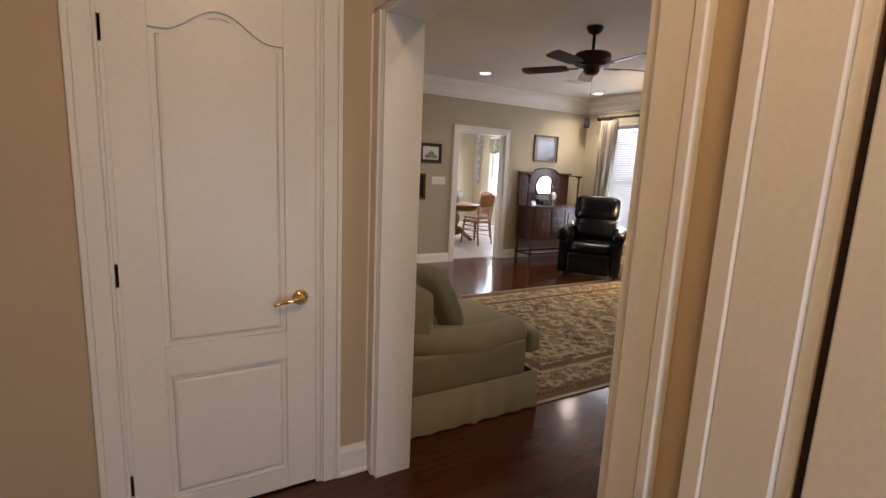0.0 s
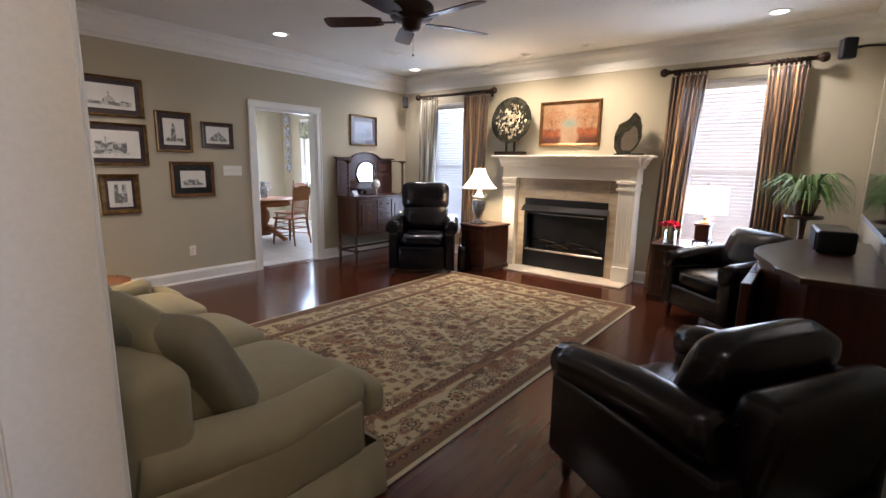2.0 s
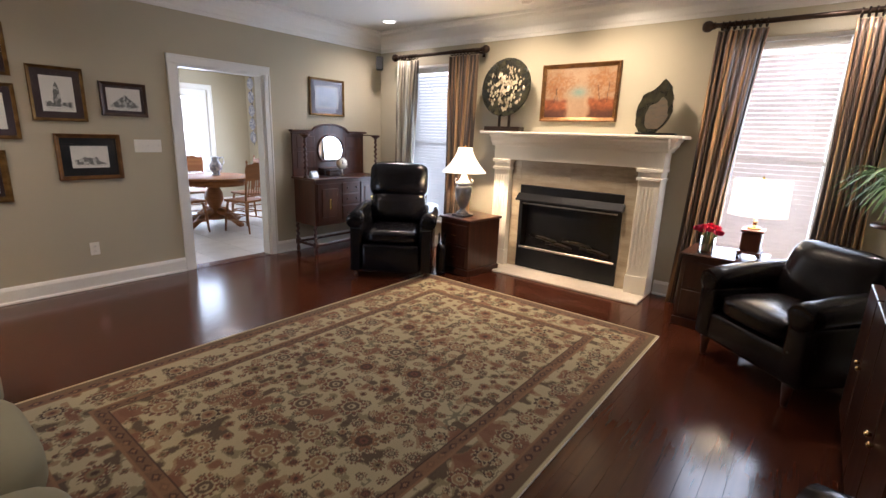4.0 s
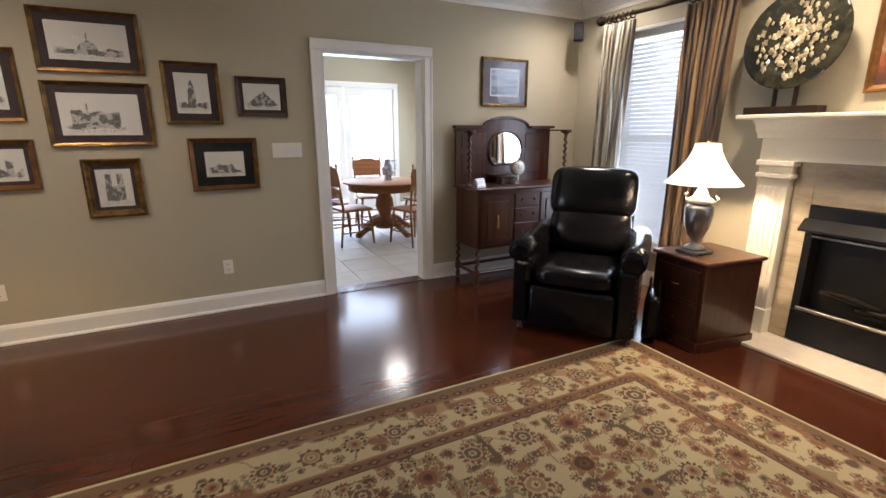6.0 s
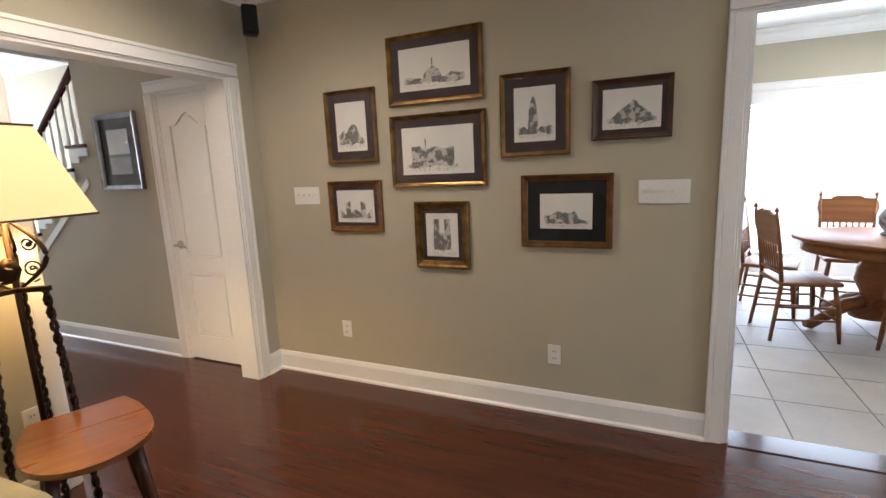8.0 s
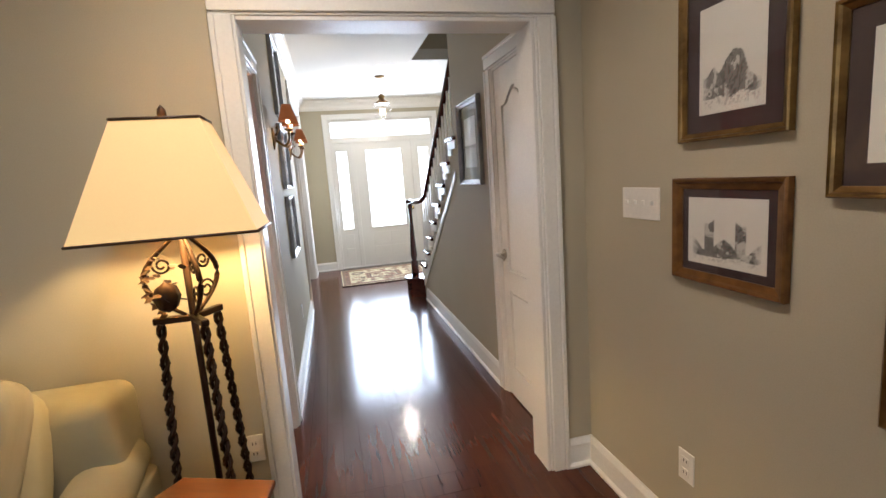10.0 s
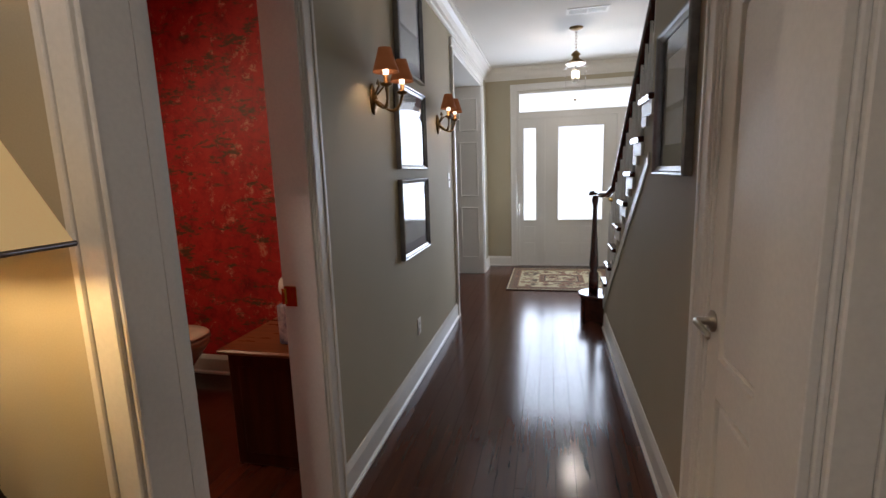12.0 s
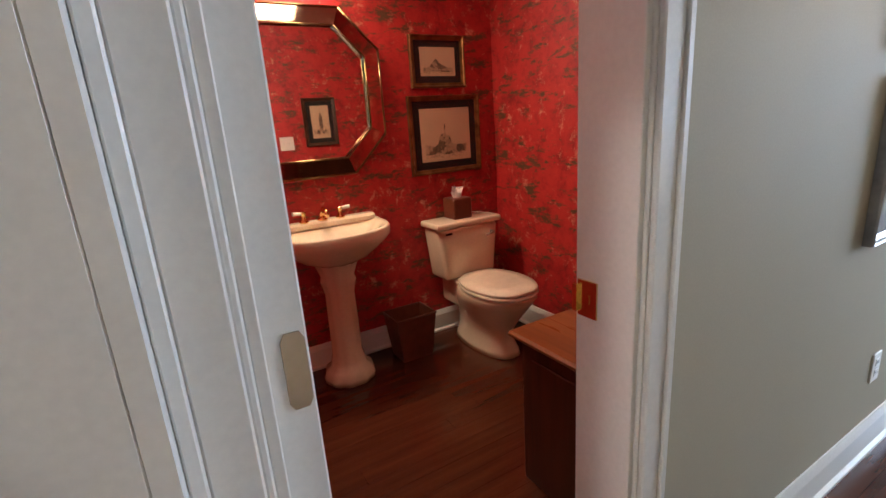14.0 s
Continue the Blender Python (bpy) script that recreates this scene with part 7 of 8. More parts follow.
def vent(m, w, h, label, split=True):
    d = thing("ceiling_vent", m, label, "air vent")
    part("frame", B((-w / 2, w / 2, -h / 2, -h / 2 + 0.02, -0.006, 0), (-w / 2, w / 2, h / 2 - 0.02, h / 2, -0.006, 0), (-w / 2, -w / 2 + 0.02, -h / 2 + 0.02, h / 2 - 0.02, -0.006, 0), (w / 2 - 0.02, w / 2, -h / 2 + 0.02, h / 2 - 0.02, -0.006, 0), (-0.008, 0.008, -h / 2 + 0.02, h / 2 - 0.02, -0.006, 0)), M["plate"], d)
    # flat black sheet stands in for the shade of the duct behind the slats
    part("dark_duct", B((-w / 2 + 0.02, w / 2 - 0.02, -h / 2 + 0.02, h / 2 - 0.02, -0.002, -0.0005)), M["mat_k"], d)
    n = 6
    for i in range(n):
        y = -h / 2 + 0.028 + i * (h - 0.056) / (n - 1)
        bm = bmesh.new()
        box(bm, -w / 2 + 0.02, w / 2 - 0.02, y - 0.005, y + 0.005, -0.0055, -0.0025)
        part("slat", bm, M["plate"], d)


vent(pose(5.62, 5.42, CEIL, 0, 0, 0), 0.30, 0.15, "white louvred ceiling air vent near the corner of the living room")
vent(pose(-2.44, 6.24, CEIL, 0, 0, 90), 0.36, 0.17, "white louvred ceiling air vent over the entry hall")


# ---- the media corner ----
def console():
    W = M["mahog"]
    d = thing("media_console", pose(4.64, YS + 0.005, 0), "long dark mahogany console cabinet with a serpentine top beneath the television", "cabinet")
    w = 0.82
    ol = [(-w, 0.0)]
    n = 40
    for i in range(n + 1):
        t = -1 + 2 * i / n
        y = 0.50 + 0.09 * math.cos(t * math.pi) * (1 - 0.3 * t * t) - 0.10 * max(0, abs(t) - 0.75) / 0.25
        ol.append((t * w, y))
    ol.append((w, 0.0))
    bm = bmesh.new()
    prism(bm, ol, 0.875, 0.905, None, 0.006)
    part("top", bm, W, d)
    bm = bmesh.new()
    prism(bm, [(x * 0.955, y - 0.03 if y > 0 else y) for x, y in ol], 0.06, 0.875)
    part("body", bm, W, d)
    for i, (a, b) in enumerate(((-0.70, -0.37), (-0.35, -0.01), (0.01, 0.35), (0.37, 0.70))):
        bm = B((a, b, 0.545, 0.56, 0.12, 0.82), bevel=0.004) if 0 else B((a, b, 0.53, 0.575, 0.12, 0.82), bevel=0.004)
        dr = part("cabinet_door", bm, W, d)
        bm = bmesh.new()
        lathe(bm, [(0.005, 0), (0.012, 0.015), (0, 0.022)], 10, m=Matrix.Translation((b - 0.03 if i % 2 == 0 else a + 0.03, 0.575, 0.5)) @ Matrix.Rotation(radians(-90), 4, "X"))
        part("knob", bm, M["brass"], dr)
    s = thing("centre_speaker", pose(4.98, YS + 0.22, 0.905, 0, 0, 4), "black centre loudspeaker lying on the console", "loudspeaker")
    bm = bmesh.new()
    rounded(bm, -0.24, 0.24, -0.09, 0.10, 0.0, 0.135, 0.02)
    part("cabinet", bm, M["black"], s)
    part("grille", B((-0.225, 0.225, 0.10, 0.107, 0.012, 0.123), bevel=0.003), M["mat_k"], s)
    tv = thing("television", pose(4.35, YS, 1.52), "large black flat screen television mounted on the wall above the console", "television")
    part("bezel", B((-0.72, 0.72, 0.06, 0.10, -0.42, 0.42), bevel=0.006), M["black"], tv)
    part("screen", B((-0.69, 0.69, 0.10, 0.103, -0.385, 0.395)), M["screen"], tv)
    part("wall_mount", B((-0.15, 0.15, 0.0, 0.06, -0.15, 0.15), bevel=0.003), M["black"], tv)
    framed(pose(5.75, YS + 0.002, 1.70, 0, 0, 180), 0.55, 0.60, 0.04, M["dframe"], M["mat_d"], sketch(51, "tower", 0.5), "dark wood framed picture on the television wall", open_u=0.16, step=0.01)


console()


def spider_plant():
    st = thing("plant_stand", pose(6.45, 1.03, 0), "dark turned wooden pedestal plant stand in the corner", "plant stand")
    bm = bmesh.new()
    lathe(bm, [(0.0, 0.97), (0.14, 0.97), (0.15, 0.985), (0.14, 1.0), (0, 1.0)], 28)
    part("top", bm, M["mahog"], st)
    bm = bmesh.new()
    lathe(bm, [(0.03, 0.14), (0.045, 0.2), (0.025, 0.28), (0.022, 0.6), (0.04, 0.7), (0.022, 0.8), (0.03, 0.95), (0.07, 0.97)], 20)
    part("column", bm, M["mahog"], st)
    for k in range(3):
        a = radians(120 * k + 20)
        bm = bmesh.new()
        tube(bm, [(0.02 * math.cos(a), 0.02 * math.sin(a), 0.2), (0.10 * math.cos(a), 0.10 * math.sin(a), 0.13), (0.19 * math.cos(a), 0.19 * math.sin(a), 0.02), (0.21 * math.cos(a), 0.21 * math.sin(a), 0.012)], [0.024, 0.02, 0.014, 0.012], 10)
        part("leg", bm, M["mahog"], st)
    d = thing("spider_plant", pose(6.45, 1.03, 1.0), "bushy green and cream spider plant in a brown pot", "plant")
    bm = bmesh.new()
    lathe(bm, [(0.07, 0), (0.095, 0.10), (0.105, 0.13), (0.11, 0.14), (0.10, 0.14), (0.09, 0.12), (0.0, 0.12)], 24)
    part("pot", bm, M["clay"], d)
    rr = random.Random(9)
    bm = bmesh.new()
    for i in range(150):
        a = rr.uniform(0, 2 * math.pi)
        up = rr.uniform(0.12, 0.30)
        ln = rr.uniform(0.22, 0.42)
        w = rr.uniform(0.008, 0.014)
        o = Vector((math.cos(a), math.sin(a), 0))
        s = Vector((-math.sin(a), math.cos(a), 0))
        prev = None
        for k in range(9):
            t = k / 8
            r = 0.02 + ln * t
            z = 0.12 + up * math.sin(min(1, t * 1.5) * math.pi / 2) - 0.36 * max(0, t - 0.35) ** 1.5 * (1.3 - up)
            ww = w * math.sin(min(1, 0.15 + t * 1.2) * math.pi / 2) * (1 - t ** 3) + 0.0008
            c = o * r + Vector((0, 0, z))
            if c.y < -0.33:
                c.y = -0.33
            cur = (bm.verts.new(c - s * ww), bm.verts.new(c + Vector((0, 0, -0.004)) + o * 0.001), bm.verts.new(c + s * ww))
            if prev:
                for q in (0, 1):
                    bm.faces.new((prev[q], prev[q + 1], cur[q + 1], cur[q])).smooth = True
            prev = cur
    part("leaves", bm, M["leaf"], d, kind="stuff")


spider_plant()


# ---- entry hall ----
def staircase():
    d = thing("staircase", pose(0, 0, 0), "dark wood stairs with white risers and balusters and a dark handrail", "stairs")
    rise, x0 = 0.19, -2.13
    H = lambda i: 0.04 + rise * i
    noses = [-2.46, -2.13] + [-2.13 + 0.2275 * k for k in range(1, 14)]
    for i in range(1, 15):
        xa = noses[i - 1]
        xb = noses[i] if i < len(noses) else 0.9
        zt = H(i)
        st = None
        bm = bmesh.new()
        if i == 1:
            ol = [(xb + 0.03, 7.40), (xb + 0.03, 6.42)] + [(-2.33 + 0.15 * math.cos(a), 6.32 + 0.13 * math.sin(a)) for a in [radians(t) for t in range(-30, -181, -15)]] + [(-2.48, 6.45), (-2.48, 7.40)]
            prism(bm, ol, zt - 0.03, zt, None, 0.006)
            tr = part("tread", bm, M["stair"], d)
            bm = bmesh.new()
            prism(bm, [(x + (0.02 if x < -2.2 else 0), y + (0.02 if y < 6.4 else 0)) for x, y in ol], 0.0, zt - 0.03)
            part("riser", bm, M["stair"], tr)
        else:
            inside = xa > -0.45
            box(bm, xa - 0.03, xb + 0.005, 6.51 if inside else 6.37, 7.45, zt - 0.03, zt, 0.006)
            tr = part("tread", bm, M["stair"], d)
            part("riser", B((xa, xa + 0.02, 6.51, 7.45, zt - rise, zt - 0.03)), M["trim"], tr)
            if inside:
                continue
            part("bracket", B((xa + 0.0, xb + 0.02, 6.385, 6.399, zt - 0.10, zt - 0.032), (xa, xa + 0.12, 6.385, 6.399, zt - 0.15, zt - 0.10), bevel=0.003), M["trim"], tr)
    # side of the stairs: wall below the treads
    ol = [(-2.13, 0.0), (-2.13, 0.18)]
    for i in range(2, 10):
        ol += [(noses[i - 1], H(i) - 0.035), (min(noses[i], -0.36), H(i) - 0.035)]
    ol += [(-0.36, 0.0)]
    clean = []
    for p in ol:
        if not clean or (Vector(p) - Vector(clean[-1])).length > 1e-3:
            clean.append(p)
    bm = bmesh.new()
    prism(bm, clean, -6.50, -6.40, Matrix(((1, 0, 0, 0), (0, 0, -1, 0), (0, 1, 0, 0), (0, 0, 0, 1))))
    part("stringer_wall", bm, M["sage"], d)
    # white skirt above the slope line
    bm = bmesh.new()
    prism(bm, [(-2.13, 0.145), (-2.09, 0.145), (-0.365, 1.41), (-0.365, 1.47), (-2.13, 0.22)], -6.399, -6.392, Matrix(((1, 0, 0, 0), (0, 0, -1, 0), (0, 1, 0, 0), (0, 0, 0, 1))))
    part("skirt_board", bm, M["trim"], d)
    slope = rise / 0.2275

    def rail_z(x):
        return 1.20 + (x + 1.90) * slope * 0.91

    for i in range(2, 15):
        for k in (0.05, 0.165):
            x = noses[i - 1] + k
            if x > -0.40:
                continue
            b = H(i)
            t = rail_z(x) - 0.03
            bm = bmesh.new()
            q = t - b
            lathe(bm, [(0.016, 0), (0.016, q * 0.18), (0.010, q * 0.21), (0.017, q * 0.30), (0.012, q * 0.5), (0.008, q * 0.98)], 8, (x, 6.43, b))
            part("baluster", bm, M["trim"], d)
    bm = bmesh.new()
    pts = [(-2.36, 6.33, 1.165), (-2.10, 6.36, 1.165), (-1.98, 6.40, 1.175), (-1.86, 6.43, 1.24)] + [(x, 6.43, rail_z(x)) for x in (-1.6, -1.0, -0.55)] + [(-0.37, 6.43, rail_z(-0.37))]
    tube(bm, pts, 0.028, 10)
    lathe(bm, [(0.0, -0.02), (0.06, -0.018), (0.065, 0.0), (0.05, 0.022), (0, 0.028)], 18, (-2.36, 6.33, 1.165))
    part("handrail", bm, M["stair"], d)
    bm = bmesh.new()
    lathe(bm, [(0.045, 0), (0.045, 0.18), (0.03, 0.20), (0.042, 0.26), (0.034, 0.40), (0.024, 0.62), (0.020, 0.80), (0.032, 0.88), (0.022, 0.91)], 18, (-2.36, 6.33, 0.23))
    part("newel_post", bm, M["stair"], d)


staircase()


def sconce(x, label):
    d = thing("wall_sconce", pose(x, 5.042, 1.78, 0, 0, 180), label, "wall lamp", "hall sconces")
    bm = bmesh.new()
    lathe(bm, [(0.05, 0), (0.052, 0.006), (0.035, 0.014), (0.02, 0.022), (0.0, 0.028)], 20, m=Matrix.Rotation(radians(90), 4, "X") @ Matrix.Diagonal((0.75, 1.5, 1, 1)))
    part("backplate", bm, M["antq"], d)
    for s in (-1, 1):
        bm = bmesh.new()
        pts = []
        for i in range(15):
            t = i / 14
            pts.append((s * (0.01 + 0.115 * t), -0.02 - 0.10 * math.sin(t * math.pi / 2), -0.01 - 0.065 * math.sin(t * math.pi) + 0.045 * t))
        tube(bm, pts, [0.008 + 0.002 * math.sin(i) for i in range(15)], 8)
        tube(bm, [(s * 0.012, -0.02, 0.02), (s * 0.03, -0.05, 0.06), (s * 0.02, -0.04, 0.085), (s * 0.005, -0.03, 0.07)], 0.005, 6)
        arm = part("arm", bm, M["antq"], d)
        bm = bmesh.new()
        lathe(bm, [(0.006, 0.0), (0.028, 0.01), (0.03, 0.018), (0.012, 0.02), (0.012, 0.085), (0.0, 0.086)], 14, (s * 0.125, -0.12, 0.03))
        part("candle_cup", bm, M["antq"], arm)
        bm = bmesh.new()
        n = 24
        rings = []
        for r, z in ((0.062, 0.098), (0.054, 0.125), (0.040, 0.17), (0.030, 0.205), (0.028, 0.205), (0.060, 0.098)):
            rings.append([bm.verts.new((s * 0.125 + r * math.cos(2 * math.pi * i / n), -0.12 + r * math.sin(2 * math.pi * i / n), z)) for i in range(n)])
        rings.append(rings[0])
        for a, b in zip(rings, rings[1:]):
            for i in range(n):
                bm.faces.new((a[i], a[(i + 1) % n], b[(i + 1) % n], b[i])).smooth = True
        part("shade", bm, M["shade4"], arm, "amber mica shade, lit")
        bulb_part(d, 0.135, s * 0.125, -0.12, 0.014, arm)


M["antq"] = surface("antique_brass", (0.30, 0.19, 0.08), (0.14, 0.08, 0.035), 0.32, 1.0, scale=12, fine=60, bump=0.2)
sconce(-0.14, "antique brass two-arm wall sconce with lit amber shades")
sconce(-1.56, "antique brass two-arm wall sconce with lit amber shades")


def view(seed, dark=0.06):
    def paint(u, v):
        n = fractal(u, v, 7, seed)
        b = 0.55 + 0.1 * n
        lo = (v < 0.42)
        g = np.where(lo, 0.20 + 0.15 * n, b)
        g = np.where((np.abs(v - 0.42) < 0.03), 0.12, g)
        return np.stack([g * 0.96, g * 0.97, g], -1)
    return paint


for x0, x1, z0, z1, sd in ((-1.10, -0.48, 0.88, 1.37, 71), (-1.10, -0.48, 1.43, 1.93, 72), (-1.10, -0.54, 2.00, 2.62, 73)):
    framed(pose((x0 + x1) / 2, 5.042, (z0 + z1) / 2, 0, 0, 180), x1 - x0, z1 - z0, 0.028, M["silver"], M["mat_b"], view(sd), "silver framed photograph with a dark mat on the hall wall", group="hall pictures", open_u=0.14, step=0.008, depth=0.03)
framed(pose(0.115, 6.398, 1.66), 0.50, 0.59, 0.036, M["bsf"] if "bsf" in M else M["silver"], M["mat_k"], view(75), "black and silver framed picture on the stair wall", open_u=0.2, step=0.008, depth=0.035)


def pendant():
    d = thing("pendant_lantern", pose(-2.95, 6.17, CEIL), "clear glass bell jar pendant lantern with a brass cap, lit", "pendant lamp")
    bm = bmesh.new()
    lathe(bm, [(0.0, -0.03), (0.03, -0.028), (0.065, -0.012), (0.07, 0)], 24)
    part("canopy", bm, M["antq"], d)
    bm = bmesh.new()
    for i in range(7):
        z = -0.035 - i * 0.028
        loop = [(0.009 * math.cos(a) * (i % 2), 0.009 * math.cos(a) * (1 - i % 2), z + 0.018 * math.sin(a)) for a in [2 * math.pi * k / 10 for k in range(11)]]
        tube(bm, loop, 0.0022, 5)
    part("chain", bm, M["antq"], d)
    bm = bmesh.new()
    lathe(bm, [(0.012, -0.22), (0.03, -0.235), (0.05, -0.26), (0.03, -0.275), (0.04, -0.30), (0.09, -0.33), (0.10, -0.345)], 24)
    part("smoke_bell", bm, M["antq"], d)
    bm = bmesh.new()
    lathe(bm, [(0.085, -0.36), (0.10, -0.38), (0.125, -0.40), (0.125, -0.415), (0.10, -0.43), (0.10, -0.58), (0.085, -0.64), (0.04, -0.675), (0.0, -0.68)], 28)
    g = part("glass_jar", bm, M["glaze"], d, "clear glass bell jar")
    bm = bmesh.new()
    for k in range(3):
        a = radians(120 * k)
        tube(bm, [(0.03 * math.cos(a), 0.03 * math.sin(a), -0.52), (0.03 * math.cos(a), 0.03 * math.sin(a), -0.45)], 0.009, 8)
        tube(bm, [(0, 0, -0.53), (0.03 * math.cos(a), 0.03 * math.sin(a), -0.525)], 0.004, 6)
    tube(bm, [(0, 0, -0.3), (0, 0, -0.54)], 0.005, 6)
    part("candle_cluster", bm, M["white"], d)
    for k in range(3):
        a = radians(120 * k)
        bulb_part(d, -0.43, 0.03 * math.cos(a), 0.03 * math.sin(a), 0.012)
    bm = bmesh.new()
    lathe(bm, [(0.01, -0.68), (0.02, -0.69), (0.0, -0.71)], 12)
    part("finial", bm, M["antq"], d)


pendant()
mat_ = thing("entry_mat", pose(-3.82, 6.02, 0), "small tan patterned entry rug inside the front door", "rug")
me = picture_sheet(1.18, 1.28, 0.008, rug_paint(1.18, 1.28))
me.materials.append(M["rug"])
ob = new("woven_face", me)
ob.parent = mat_
ob.matrix_basis = pose(0, 0.05, 0.0125, -90)
part("border", B((-0.60, 0.60, -0.60, 0.70, 0.001, 0.0115), bevel=0.003), M["matred"], mat_, "brown woven border")


# ---- powder room ----
def toilet():
    P = M["porcelain"]
    d = thing("toilet", pose(-0.24, 3.06, 0, 0, 0, 180), "bone porcelain two-piece toilet with the lid closed", "toilet")
    # local: front is -y, back wall at y = 0
    bm = bmesh.new()

    def slab(x, y0, y1, z, n=28, front=0.42):
        pts = []
        for i in range(n):
            a = 2 * math.pi * i / n
            cx, cy = math.cos(a), math.sin(a)
            yy = (y0 + y1) / 2 + cy * (y1 - y0) / 2
            w = x * abs(cx) ** 0.75 * (1 if cx > 0 else -1)
            pts.append((w, yy, z))
        return pts

    def loft(bm, layers):
        rings = [[bm.verts.new(p) for p in ly] for ly in layers]
        for a, b in zip(rings, rings[1:]):
            for i in range(len(a)):
                bm.faces.new((a[i], a[(i + 1) % len(a)], b[(i + 1) % len(a)], b[i])).smooth = True
        bm.faces.new(rings[0][::-1])
        bm.faces.new(rings[-1])

    loft(bm, [slab(0.125, -0.60, -0.06, 0.0), slab(0.12, -0.59, -0.07, 0.03), slab(0.10, -0.56, -0.09, 0.08), slab(0.10, -0.56, -0.09, 0.16), slab(0.13, -0.62, -0.10, 0.24), slab(0.175, -0.68, -0.14, 0.32), slab(0.19, -0.715, -0.18, 0.37), slab(0.185, -0.71, -0.20, 0.39)])
    part("bowl", bm, P, d)
    bm = bmesh.new()
    rounded(bm, -0.12, 0.12, -0.24, -0.02, 0.22, 0.40, 0.03)
    part("pedestal_back", bm, P, d)
    bm = bmesh.new()
    loft(bm, [slab(0.19, -0.715, -0.21, 0.392), slab(0.195, -0.72, -0.21, 0.40), slab(0.19, -0.715, -0.21, 0.412)])
    part("seat", bm, M["seat"], d)
    bm = bmesh.new()
    loft(bm, [slab(0.185, -0.71, -0.215, 0.415), slab(0.192, -0.717, -0.215, 0.422), slab(0.185, -0.71, -0.22, 0.434), slab(0.13, -0.62, -0.27, 0.440)])
    part("lid", bm, M["seat"], d)
    bm = bmesh.new()
    g = rounded(bm, -0.215, 0.215, -0.205, -0.012, 0.40, 0.725, 0.028)
    for v in bm.verts:
        if v.co.z < 0.45:
            v.co.x *= 0.86
    tk = part("tank", bm, P, d)
    bm = bmesh.new()
    rounded(bm, -0.232, 0.232, -0.225, -0.006, 0.722, 0.76, 0.014)
    part("tank_lid", bm, P, d)
    bm = bmesh.new()
    tube(bm, [(0.16, -0.205, 0.66), (0.16, -0.235, 0.66), (0.12, -0.245, 0.655), (0.10, -0.243, 0.65)], [0.010, 0.009, 0.007, 0.009], 8)
    part("flush_lever", bm, M["nickel"], tk)
    part("maker_plate", B((-0.17, -0.125, -0.2085, -0.204, 0.685, 0.697)), M["black"], tk)
    t = thing("tissue_box", pose(-0.23, 3.16, 0.76), "brown leather tissue box cover with a tissue on the toilet tank", "tissue box")
    part("cover", B((-0.065, 0.065, -0.065, 0.065, 0, 0.125), bevel=0.006), M["wicker"], t)
    rr = random.Random(4)
    bm = bmesh.new()
    n = 10
    base = [bm.verts.new((0.025 * math.cos(2 * math.pi * i / n), 0.018 * math.sin(2 * math.pi * i / n), 0.12)) for i in range(n)]
    mid = [bm.verts.new((0.035 * math.cos(2 * math.pi * i / n) * rr.uniform(0.6, 1.3), 0.028 * math.sin(2 * math.pi * i / n) * rr.uniform(0.6, 1.3), 0.155)) for i in range(n)]
    top = [bm.verts.new((0.05 * math.cos(2 * math.pi * i / n) * rr.uniform(0.3, 1.2), 0.02 * math.sin(2 * math.pi * i / n) * rr.uniform(0.3, 1.2), 0.17 + rr.uniform(0, 0.035))) for i in range(n)]
    for a, b in ((base, mid), (mid, top)):
        for i in range(n):
            bm.faces.new((a[i], a[(i + 1) % n], b[(i + 1) % n], b[i]))
    part("tissue", bm, M["foot"], t)


toilet()


